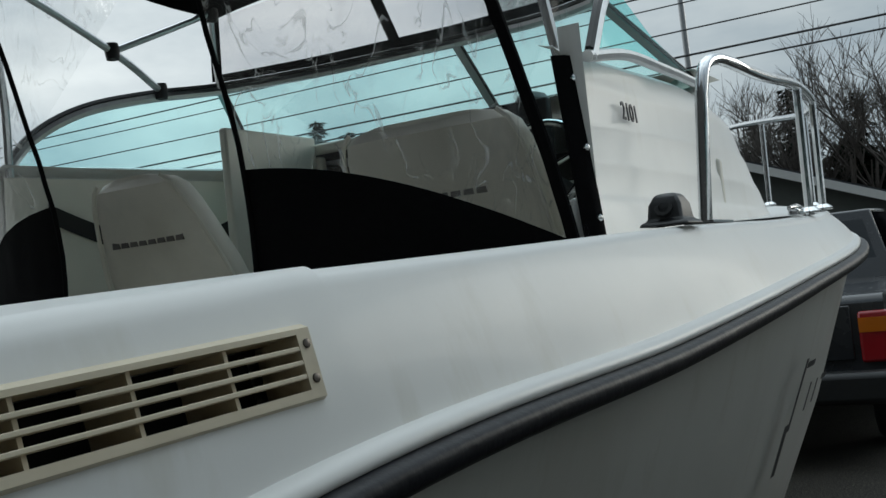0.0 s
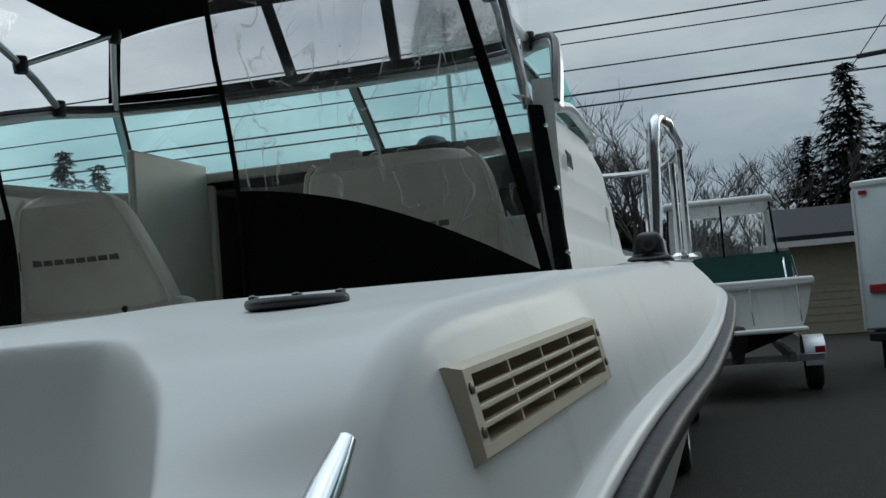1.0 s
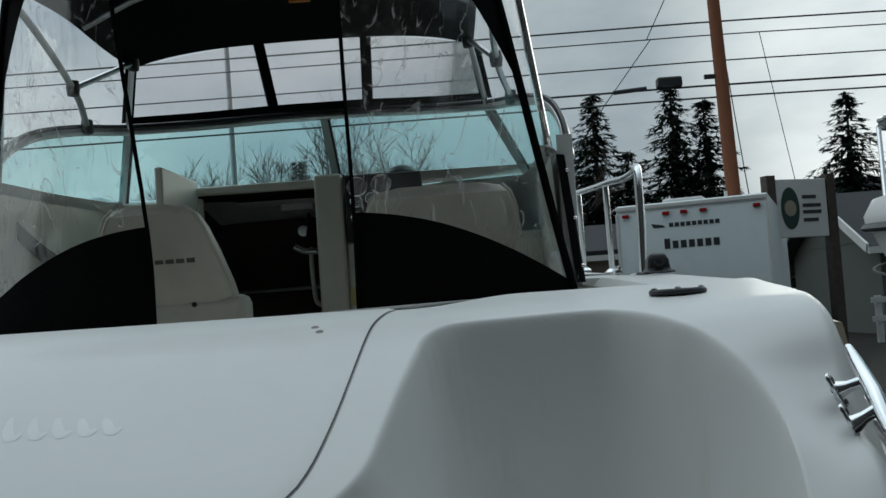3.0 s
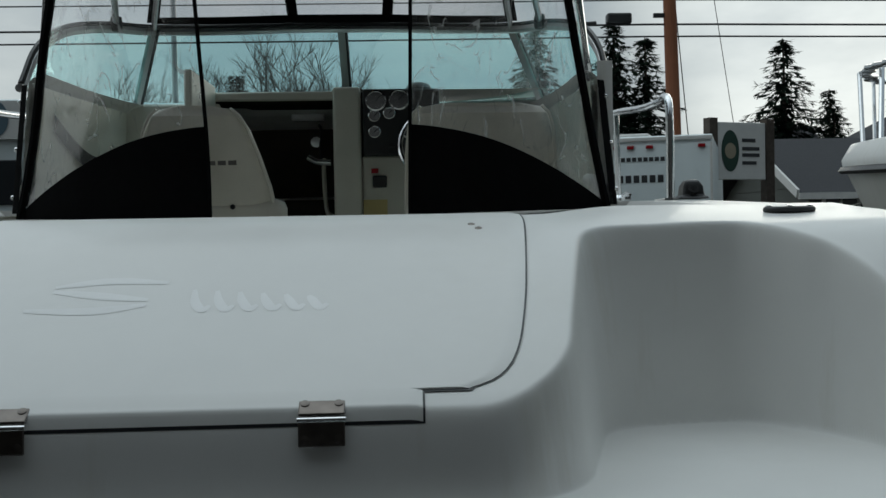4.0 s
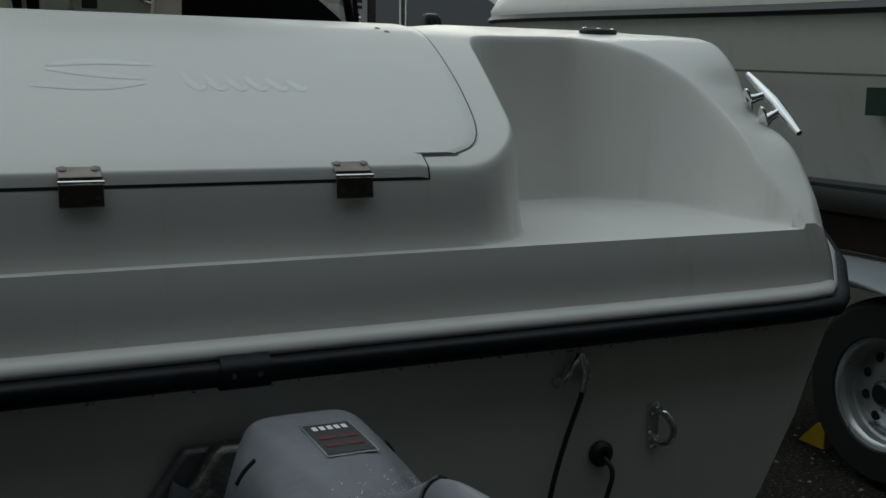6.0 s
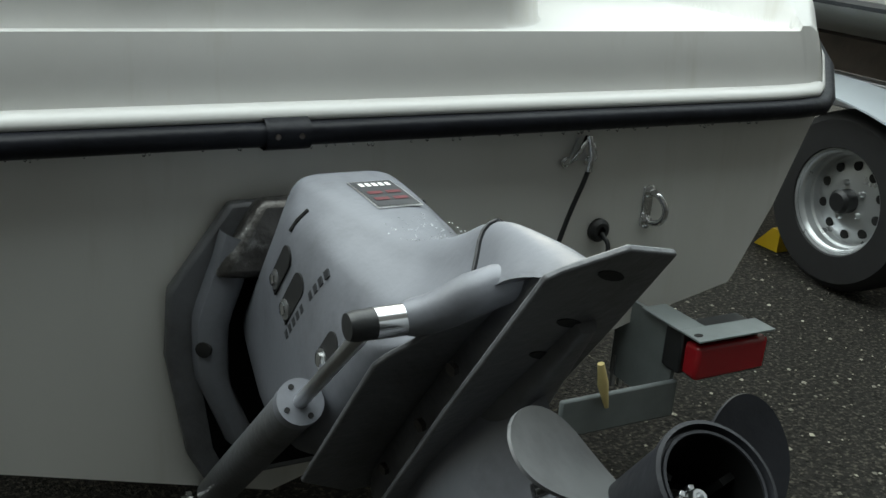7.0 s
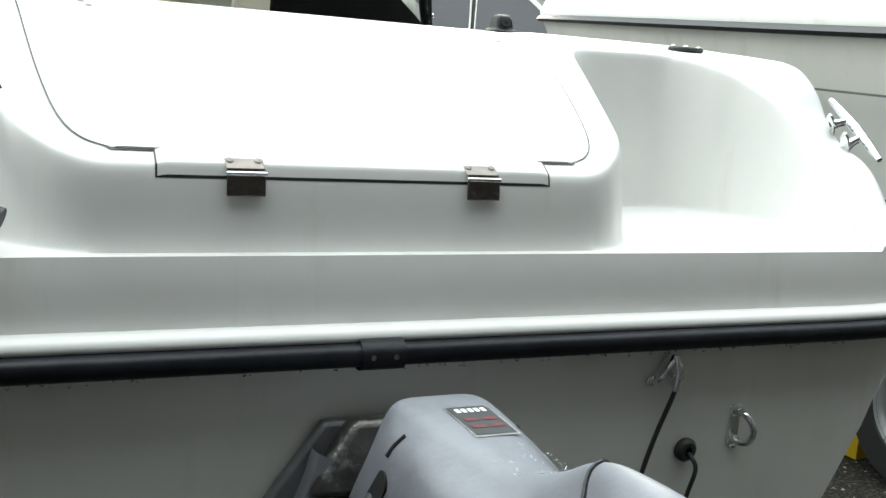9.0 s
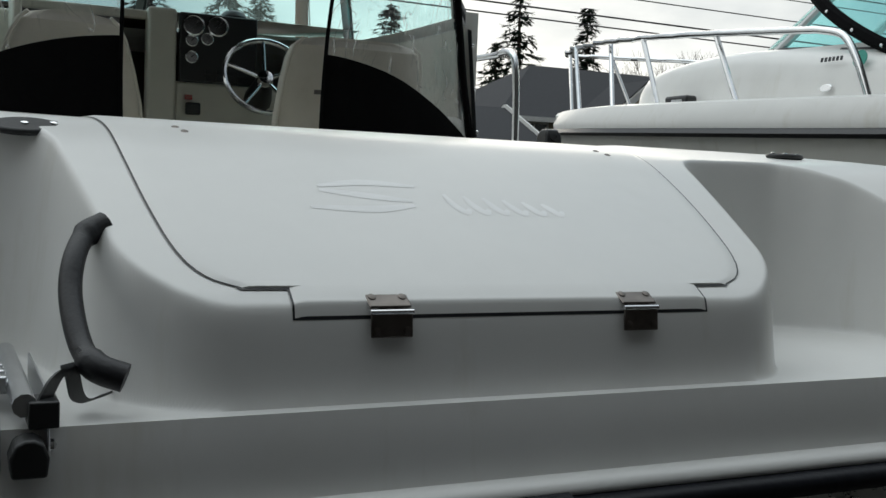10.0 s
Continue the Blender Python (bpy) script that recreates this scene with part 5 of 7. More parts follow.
HOUSING = [
    (-0.035, 0.005, -0.10, 0.092, 0.095, 5.5, 0.5), (-0.02, 0.018, -0.17, 0.098, 0.104, 5.5, 0.5), (0.02, 0.026, -0.23, 0.098, 0.110, 5.5, 0.5),
    (0.06, 0.031, -0.265, 0.097, 0.112, 5.5, 0.5), (0.16, 0.043, -0.295, 0.091, 0.113, 5.5, 0.5), (0.21, 0.052, -0.297, 0.086, 0.112, 5.5, 0.5),
    (0.235, 0.054, -0.297, 0.083, 0.111, 5.5, 0.5), (0.252, 0.048, -0.298, 0.081, 0.110, 5.4, 0.5), (0.27, 0.028, -0.298, 0.079, 0.109, 5.2, 0.5),
    (0.31, -0.026, -0.298, 0.072, 0.106, 4.6, 0.48), (0.35, -0.084, -0.300, 0.062, 0.102, 3.8, 0.40), (0.39, -0.140, -0.306, 0.054, 0.098, 3.0, 0.30),
    (0.43, -0.180, -0.312, 0.044, 0.094, 2.4, 0.18), (0.47, -0.203, -0.316, 0.038, 0.082, 2.0, 0.08), (0.505, -0.217, -0.317, 0.034, 0.062, 1.8, 0.03), (0.527, -0.228, -0.317, 0.032, 0.054, 1.8, 0.02), (0.555, -0.248, -0.318, 0.031, 0.050, 1.8, 0.02),
    (0.580, -0.276, -0.325, 0.029, 0.044, 1.9, 0.02), (0.605, -0.308, -0.340, 0.027, 0.037, 2.0, 0.05), (0.630, -0.345, -0.360, 0.022, 0.028, 2.0, 0.2)]


def side_at(u, w):
    """Half width of the housing at a spot of its side."""
    hi, lo, top, foot, power, seat = [table(u, [(q[0], q[i]) for q in HOUSING]) for i in range(1, 7)]
    mid = lo + seat * (hi - lo)
    n = (w - mid) / (hi - mid if w >= mid else mid - lo)
    p = power if n >= 0 else max(power, 4.0)
    s = math.copysign(min(0.999, abs(n)) ** (p / 2), n)
    return (foot + (top - foot) * ease(-0.35, 0.75, s)) * (1 - s * s) ** (1 / p)


def cover_top(u):
    return table(u, [(q[0], q[1]) for q in HOUSING])


drive = part("stern_drive", body(HOUSING, 30, 3), DRIVE, boat, "silver-grey stern drive, tilted up")
for s in (-1, 1):
    line = []
    for k in range(13):
        x = 0.076 * k / 12
        u = 0.536 - 0.74 * x
        w = cover_top(u)
        while side_at(u, w) < x and w > -0.30:
            w -= 0.001
        line.append(dv(s * (x + 0.0006), u, w + 0.0008))
    part("housing_gasket", tube(line, 0.0032, sides=8), RUBBER, drive, "black gasket line")
# decal on the cover

def pad(x, f, k):
    """A spot on the cover's slope: across, down the decal 0 to 1, and lift."""
    u = 0.293 + 0.053 * f
    return dv(x + 0.010, u, cover_top(u) + k - 0.9 * max(0, abs(x + 0.01) - 0.030) ** 1.6)


fs = [k / 5 for k in range(6)]
dec = part("cover_decal", sheet([[pad(x, f, 0.0032) for x in (-0.028, -0.014, 0, 0.014, 0.028)] for f in fs]), LETTER, drive, "dark decal with pale border and maroon characters")
part("decal_border", sheet([[pad(x * 1.09, -0.04 + 1.08 * f, 0.002) for x in (-0.028, -0.014, 0, 0.014, 0.028)] for f in fs]), ALU, dec)
for k in range(5):
    part("decal_bar", sheet([[pad(-0.021 + 0.009 * k + dx, f, 0.0045) for dx in (0, 0.006)] for f in (0.12, 0.26)]), LETTER_PALE, dec)
for x0, x1, f0, f1 in ((-0.022, -0.003, 0.46, 0.56), (-0.022, -0.003, 0.70, 0.80), (0.003, 0.022, 0.46, 0.56), (0.003, 0.022, 0.70, 0.80)):
    part("decal_stroke", sheet([[pad(x, f, 0.0045) for x in (x0, x1)] for f in (f0, f1)]), LETTER_RED, dec)
# black pads painted for shaded recesses, with bolts, brand bars and cover seam on the sides
for s in (-1, 1):
    for u, w, half in ((0.202, -0.061, 0.040), (0.213, -0.110, 0.043), (0.269, -0.220, 0.032)):
        lean = (side_at(u + 0.03, w) - side_at(u - 0.03, w)) / 0.06, (side_at(u, w + 0.012) - side_at(u, w - 0.012)) / 0.024
        m = axes(dv(s * (side_at(u, w) - 0.0105), u, w), DR.to_3x3() @ Vector((s, -lean[0], -lean[1])), DR.to_3x3() @ Vector((s * lean[0], 1, 0)))
        mouth = [(-half, -0.015), (half - 0.016, -0.016)] + [(half - 0.016 + 0.016 * math.sin(k * math.pi / 8), -0.016 * math.cos(k * math.pi / 8)) for k in range(1, 8)] + [(half - 0.016, 0.016), (-half, 0.015)]
        pocket = part("bolt_pocket_shade", prism(mouth, m, 0.0115), VOID, drive)
        part("bolt", lathe([(0.0085, 0), (0.0085, 0.005), (0.005, 0.006), (0, 0.006)], m @ Matrix.Translation((-half + 0.014, 0.0, 0.0115)), sides=6), CHROME, pocket)
        part("washer", lathe([(0.0135, 0), (0.0135, 0.0015), (0, 0.0015)], m @ Matrix.Translation((-half + 0.014, 0.0, 0.0113)), sides=14), ALU, pocket)
    for k in range(10):
        if k == 5:
            continue
        u, w = 0.164 + 0.0166 * k, -0.1345 - 0.0008 * k
        lean = (side_at(u + 0.008, w) - side_at(u - 0.008, w)) / 0.016
        m = axes(dv(s * (side_at(u, w) - 0.0012), u, w), DR.to_3x3() @ Vector((s, -lean, 0.03)), DR.to_3x3() @ Vector((s * lean, 1, -0.05)))
        part("side_letter_bar", box((-0.0048, -0.0050, -0.001), (0.0048, 0.0050, 0.0022), turn=m), LETTER, drive)
    part("cover_seam", tube([dv(s * (side_at(u, w) + 0.001), u, w) for u, w in ((0.283, -0.029), (0.268, -0.033), (0.253, -0.038))], 0.003, sides=6), VOID, drive)
# splash plate and anti-ventilation plate
def plate(outline, w, name, thick=0.007):
    bm = bmesh.new()
    lo = [bm.verts.new(dv(x, u, w)) for x, u in outline]
    hi = [bm.verts.new(dv(x, u, w + thick)) for x, u in outline]
    bm.faces.new(lo[::-1])
    bm.faces.new(hi)
    for k in range(len(lo)):
        bm.faces.new((lo[k], lo[(k + 1) % len(lo)], hi[(k + 1) % len(lo)], hi[k]))
    return part(name, bm, DRIVE_DARK, drive, bevel=0.002)


plate([(-0.05, 0.06), (-0.131, 0.13), (-0.127, 0.42), (-0.118, 0.438), (-0.073, 0.486), (-0.018, 0.532), (0.031, 0.563), (0.06, 0.55), (0.11, 0.44), (0.118, 0.40), (0.118, 0.13), (0.05, 0.06)], -0.318, "splash_plate")
av = plate([(-0.03, 0.02), (-0.066, 0.06), (-0.081, 0.44), (-0.083, 0.685), (-0.072, 0.694), (-0.018, 0.717), (0.041, 0.700), (0.044, 0.585), (0.042, 0.10), (0.02, 0.02)], -0.388, "anti_ventilation_plate")
for x, u in ((-0.019, 0.603), (-0.019, 0.544), (-0.017, 0.680)):
    # slots are black ovals on the plate, their shade painted
    part("plate_slot", prism(disc_outline(0.006, 12, 0, 0, 0.019), axes(dv(x, u, -0.3878), DR.to_3x3() @ Vector((0, 0, -1)), DR.to_3x3() @ Vector((0.5, 1, 0))), 0.0012), VOID, av)
part("leg_waist", body([(0.05, -0.30, -0.40, 0.02, 0.012, 2.2, 0.5), (0.12, -0.30, -0.41, 0.045, 0.03, 2.2, 0.5), (0.30, -0.30, -0.41, 0.05, 0.04, 2.2, 0.5), (0.46, -0.30, -0.41, 0.045, 0.03, 2.2, 0.5), (0.60, -0.31, -0.40, 0.02, 0.012, 2.2, 0.5)], 14, 2), DRIVE_DARK, drive)
for u, w in ((0.20, -0.345), (0.33, -0.350), (0.44, -0.340)):
    part("waist_bolt", lathe([(0.008, 0), (0.008, 0.006), (0, 0.007)], axes(dv(-0.052, u, w), DR.to_3x3() @ Vector((-1, 0, -0.3)), (0, 0, 1)), sides=6), STAINED, drive)
# lower leg, gear torpedo, skeg
rows = []
for w in (-0.385, -0.43, -0.47, -0.51, -0.56):
    f, a = 0.09 + 0.25 * (-0.385 - w), 0.50 - 0.05 * ease(-0.385, -0.56, w)
    rows.append([dv(0.046 * math.copysign(abs(math.sin(t)) ** 0.8, math.sin(t)) * (1.05 - 0.9 * abs(math.cos(t)) ** 3), (f + a) / 2 - (a - f) / 2 * math.cos(t), w) for t in [k * math.tau / 28 for k in range(28)]])
part("lower_leg", sheet(rows, close=True), DRIVE, drive, "smooth grey lower leg")
torp = [(0.0, 0.02), (0.018, 0.03), (0.035, 0.06), (0.048, 0.12), (0.054, 0.22), (0.055, 0.34), (0.053, 0.46), (0.050, 0.565), (0.0, 0.566)]
tm = axes(dv(-0.003, -0.035, -0.572), DR.to_3x3() @ Vector((0, 1, 0)), (1, 0, 0))
part("gear_torpedo", lathe(torp, tm), DRIVE, drive)
part("skeg", prism([(0.16, 0), (0.44, 0), (0.42, -0.11), (0.38, -0.15), (0.30, -0.13)], axes(dv(-0.006, 0, -0.61), DR.to_3x3() @ Vector((1, 0, 0)), DR.to_3x3() @ Vector((0, 1, 0))), 0.010), DRIVE_DARK, drive, bevel=0.003)
for k in range(6):
    # slots are black bars on the leg, their shade painted
    part("water_slot", box((-0.0495, 0.20 + 0.018 * k, -0.47), (-0.046, 0.206 + 0.018 * k, -0.43), turn=DR), VOID, drive)
part("anode_stub", tube([dv(-0.055, 0.50, -0.50), dv(-0.02, 0.51, -0.50)], 0.010), CHROME, drive)
# propeller
hub = part("propeller", lathe([(0.050, 0.572), (0.050, 0.60), (0.0495, 0.685), (0.0525, 0.700), (0.0525, 0.706), (0.0490, 0.707), (0.0475, 0.700), (0.0450, 0.700), (0.0450, 0.704), (0.0425, 0.704), (0.0415, 0.69), (0.040, 0.61), (0.0, 0.60)], tm, sides=48), PROP, drive, "dark grey propeller with one pale blade")
part("hub_ring", lathe([(0.030, 0.61), (0.030, 0.64), (0.022, 0.645), (0.014, 0.645)], tm), SOOT_AND_GAP, hub)
for k in range(3):
    a = k * math.tau / 3 + 0.25
    part("hub_rib", box((0.026, -0.003, 0.62), (0.0415, 0.003, 0.68), turn=tm @ Matrix.Rotation(a, 4, "Z")), SOOT_AND_GAP, hub)
part("exhaust_bore", lathe([(0.0, 0.612), (0.0393, 0.613), (0.0407, 0.69), (0.0417, 0.7025), (0.0422, 0.7025), (0.0425, 0.69), (0.042, 0.608), (0.0, 0.607)], tm, sides=48), SOOT_AND_GAP, hub, "soot-black exhaust bore")
nut = part("prop_nut", lathe([(0.014, 0.645), (0.014, 0.662), (0.0125, 0.664), (0.008, 0.664)], tm, sides=6), ALU, hub, "bright castle nut")
part("shaft_end", lathe([(0.0075, 0.64), (0.0075, 0.678), (0.0062, 0.680), (0.0036, 0.680), (0.0036, 0.672), (0, 0.672)], tm, sides=20), ALU, nut)
part("nut_washer", lathe([(0.020, 0.640), (0.020, 0.646), (0.012, 0.647)], tm, sides=24), STAINED, nut)
for k in range(6):
    part("nut_tooth", box((0.0085, -0.0028, 0.663), (0.0135, 0.0028, 0.672), turn=tm @ Matrix.Rotation(k * math.tau / 6 + 0.26, 4, "Z")), ALU, nut, bevel=0.0008)


def blade(angle, mat):
    rows = []
    for i in range(25):
        t = 1 - (1 - i / 24) ** 1.5
        r = 0.050 + 0.102 * t
        chord = 0.072 * (0.62 + 0.75 * t) * math.sqrt(max(0.0, 1 - max(0, (t - 0.4) / 0.6) ** 2.3))
        row = []
        for j in range(15):
            s = (j / 14 - 0.5) * 2
            ph = angle + 0.16 * t ** 2 + s * chord * 0.72 / r
            row.append(tm @ Vector((r * math.cos(ph), r * math.sin(ph), 0.615 + s * chord * 0.526 * (1 - 0.45 * t) + 0.033 * t * t)))
        rows.append(row)
    return part("blade", solid(sheet(rows), 0.003), mat, hub)


blade(2.278, PROP_PALE)
blade(2.278 + math.tau / 3, PROP)
blade(2.278 - math.tau / 3, PROP)

# transom shield, gimbal ring and tilt rams
sh = [(-0.11, 0.157), (0.11, 0.157), (0.198, 0.034), (0.203, -0.066), (0.172, -0.234), (0.145, -0.285), (-0.145, -0.285), (-0.172, -0.234), (-0.203, -0.066), (-0.198, 0.034)]
shield = part("transom_shield", prism(sh, axes((0.03, -0.066, 0.62), (0, -1, 0), (1, 0, 0)), 0.024), DRIVE_DARK, drive, "dull grey cast transom shield", bevel=0.006)
# thin black sheet on the shield stands for the gap's shade
part("shield_gap_shade", prism([(x * 0.79, y * 0.92 - 0.01) for x, y in sh], axes((0.03, -0.0895, 0.62), (0, -1, 0), (1, 0, 0)), 0.002), SOOT_AND_GAP, shield, "black sheet painted for the shaded gap inside the shield")
part("shield_cap", prism([(-0.075, 0.06), (0.075, 0.06), (0.145, -0.045), (0.10, -0.05), (-0.10, -0.05), (-0.145, -0.045)], axes((0.03, -0.086, 0.722), (0, -1, 0.18), (1, 0, 0)), 0.045), STAINED, shield, "stained bare metal cap", bevel=0.012)
for s in (-1, 1):
    bend = [(0.102, 0.735), (0.112, 0.697), (0.136, 0.630), (0.142, 0.608), (0.143, 0.585), (0.142, 0.535), (0.138, 0.510), (0.105, 0.430), (0.095, 0.405)]
    part("gimbal_ring", sheet([[(0.03 + s * (x + a), -0.104 + b, z + 0.35 * a) for a, b in ((0.022, 0.03), (0.026, 0.0), (0.022, -0.014), (0.010, -0.022), (-0.008, -0.022), (-0.020, -0.014), (-0.026, 0.0), (-0.026, 0.03))] for x, z in bend], close=True), DRIVE, drive, "smooth grey gimbal arm")
    part("gimbal_bolt", lathe([(0.012, 0), (0.012, 0.006), (0, 0.008)], axes((0.03 + s * 0.156, -0.1195, 0.575), (s, -1.2, 0), (0, 0, 1)), sides=12), VOID, drive)
part("bellows", tube([(0.03, -0.09, 0.58), (0.03, -0.12, 0.58), (0.035, -0.15, 0.60)], [0.085, 0.07, 0.08], sides=20), RUBBER, drive, "black rubber bellows")
for s in (-1, 1):
    x = 0.035 + s * 0.140
    foot, head, rod_end = Vector((x, -0.075, 0.30)), Vector((x, -0.44, 0.645)), Vector((x, -0.625, 0.822))
    d = (head - foot).normalized()
    ram = part("tilt_ram", tube([foot, foot + d * 0.03, head - d * 0.02, head], [0.020, 0.027, 0.027, 0.024], sides=20), DRIVE_DARK, drive, "grey hydraulic tilt cylinder")
    part("ram_collar", lathe([(0.0285, -0.012), (0.0285, 0.006), (0.011, 0.007)], axes(head, d, (1, 0, 0)), sides=24), DRIVE, ram)
    for k in range(4):
        # holes are black discs on the collar, shade as colour
        part("collar_hole", lathe([(0.0035, 0), (0.0035, 0.002), (0, 0.002)], axes(head, d, (1, 0, 0)) @ Matrix.Translation((0.020 * math.cos(k * 1.57 + 0.4), 0.020 * math.sin(k * 1.57 + 0.4), 0.0062)), sides=8), VOID, ram)
    part("ram_rod", tube([head, rod_end], 0.0085, sides=14), ALU, ram, "bright ram rod")
    part("ram_eye", lathe([(0.0, -0.027), (0.0135, -0.026), (0.0155, -0.018), (0.0155, 0.004)], axes(rod_end, (-s, 0, 0), (0, 0, 1)) @ Matrix.Rotation(0, 4, "Z"), sides=22), BLACK_PLASTIC, ram, "black end cap")
    part("ram_pin", tube([rod_end + Vector((-s * 0.001, 0, 0)), rod_end + Vector((-s * 0.034, 0, 0))], 0.0160, sides=22), CHROME, ram, "bright steel pin sleeve")
    part("pin_boss", tube([rod_end + Vector((-s * a, b, c)) for a, b, c in ((0.034, 0, 0), (0.042, -0.001, 0.001), (0.056, -0.010, 0.007), (0.070, -0.024, 0.019), (0.085, -0.038, 0.034), (0.105, -0.050, 0.046), (0.130, -0.058, 0.052))], [0.0165, 0.0190, 0.0200, 0.021, 0.022, 0.021, 0.016], sides=18), DRIVE, ram)
    part("foot_bolt", lathe([(0.016, 0), (0.016, 0.008), (0.010, 0.010), (0.010, 0.016), (0, 0.017)], axes(foot + Vector((s * 0.03, 0, 0)), (s, 0, 0), (0, 0, 1)), sides=12), CHROME, ram)

# ---- boat trailer ----
trailer = thing("boat_trailer", (0, 2.0, 0), "grey steel boat trailer under the boat", "trailer")
for s in (-1, 1):
    part("frame_rail", box((s * 0.55 - 0.04, 0.05, 0.32), (s * 0.55 + 0.04, 5.6, 0.42)), TRAILER, trailer, bevel=0.006)
    part("bunk_board", box((s * 0.5 - 0.06, 0.0, 0.43), (s * 0.5 + 0.06, 3.6, 0.475)), BLACK_PLASTIC, trailer, bevel=0.01)
    arm = part("light_arm", box((s * 0.45, -0.198, 0.352), (s * 0.697, -0.188, 0.425)), TRAILER, trailer, "grey steel light arm", bevel=0.005)
    x0, x1 = (0.675, 0.846) if s > 0 else (-0.846, -0.675)
    part("light_bracket", box((x0, -0.258, 0.523), (x1, -0.206, 0.527)), TRAILER, arm, bevel=0.001)
    part("bracket_tongue", box((s * 0.71 - 0.036, -0.2055, 0.523), (s * 0.71 + 0.020, -0.10, 0.527)), TRAILER, arm, bevel=0.001)
    # a black oval on the bracket paints the hole's shade
    part("bracket_hole", prism(disc_outline(0.009, 14, 0, 0, 0.006), axes((s * 0.69, -0.236, 0.5272), (0, 0, 1), (1, 0, 0)), 0.0008), VOID, arm)
    part("bracket_web", box((s * 0.69 - 0.004, -0.187, 0.36), (s * 0.69 + 0.004, -0.02, 0.5225)), TRAILER, arm)
    lamp = part("tail_light", box((x0 + 0.007, -0.252, 0.447), (x1 - 0.004, -0.212, 0.511)), RED_LENS, trailer, "red tail light lens", bevel=0.008)
    part("lamp_body", box((x0 + 0.004, -0.2118, 0.444), (x1 - 0.006, -0.165, 0.5225)), BLACK_PLASTIC, lamp, bevel=0.004)
    for k in range(5):
        part("step_grate", box((s * 0.70 + 0.017 * (k - 1), -0.035, 0.335), (s * 0.70 + 0.017 * (k - 1) + 0.008, -0.028, 0.40)), GALV, arm)
    for y in (1.9, 2.62):
        tw = part("trailer_wheel", lathe([(0.0, -0.10), (0.22, -0.10), (0.29, -0.09), (0.315, -0.06), (0.32, 0.0), (0.315, 0.06), (0.29, 0.09), (0.22, 0.10), (0, 0.10)], axes((s * 0.98, y, 0.32), (1, 0, 0), (0, 0, 1)), sides=36), TYRE, trailer, "black trailer tyre")
        part("rim", lathe([(0.0, 0.07), (0.17, 0.08), (0.19, 0.105), (0.2, 0.105)], axes((s * 0.98, y, 0.32), (s, 0, 0), (0, 0, 1)), sides=30), WHEEL, tw)
    part("mudguard", solid(sheet([[(s * (0.86 + dx), 2.26 + 0.80 * math.cos(a), 0.36 + 0.36 * math.sin(a) ** 0.6) for a in [math.pi * k / 20 for k in range(21)]] for dx in (0, 0.12, 0.24)]), 0.005), TRAILER, trailer)
for y in (0.35, 1.5, 3.4):
    part("cross_member", box((-0.62, y, 0.27), (0.62, y + 0.08, 0.335)), TRAILER, trailer, bevel=0.005)
part("axle", box((-0.95, 2.22, 0.28), (0.95, 2.30, 0.36)), TRAILER, trailer)
part("keel_roller", tube([(-0.1, 0.05, 0.31), (0.1, 0.05, 0.31)], 0.03), RUBBER, trailer)
part("drawbar", tube([(0.55, 5.6, 0.37), (0.1, 6.9, 0.42), (0.05, 7.0, 0.42)], 0.04, sides=6), TRAILER, trailer)
part("tie_cord", tube([(0.514, -0.206, 0.489), (0.524, -0.206, 0.450), (0.538, -0.206, 0.404)], [0.006, 0.010, 0.004]), LABEL_YELLOW, trailer, "yellowed tag hanging from the light arm")

# rain drops hanging from the rub rail and beading on the drive
rnd = random.Random(21)
bm = bmesh.new()


def drop(p, n, r, flat=0.6):
    m = axes(p, n, (0.3, 0.9, 0.1)) @ Matrix.Diagonal((r, r, r * flat, 1))
    bmesh.ops.create_icosphere(bm, subdivisions=1, radius=1.0, matrix=m)


for k in range(90):
    x = rnd.uniform(-0.95, 1.0)
    drop(Vector((x, -0.092 + rnd.uniform(-0.008, 0.01), 0.8555 + rnd.uniform(-0.001, 0.001))), (0, 0, -1), rnd.uniform(0.0016, 0.0034), 1.2)
for k in range(150):
    u, x = rnd.uniform(0.36, 0.485), rnd.uniform(-0.045, 0.045)
    slope = (cover_top(u + 0.01) - cover_top(u - 0.01)) / 0.02
    drop(dv(x, u, cover_top(u) + 0.0004), DR.to_3x3() @ Vector((0, -slope, 1)), rnd.choice((0.0006, 0.0008, 0.0010, 0.0013)), 0.45)
part("rain_water", bm, WATER, boat, "clear rain drops on rail and drive", kind="stuff")

# ---- surroundings ----
# unseen plain walls, added behind the viewer and to port to keep light off the stern
part("unseen_wall_south", box((-14, -3.6, -0.02), (16, -3.4, 8.4)), BLOCKER_WALL, None, "unseen dark wall added to block light from astern", category="wall", kind="structure")
part("unseen_wall_west", box((-2.9, -3.4, -0.02), (-2.7, 0.2, 3.8)), BLOCKER_WALL, None, "unseen dark wall added to block light from port", category="wall", kind="structure")


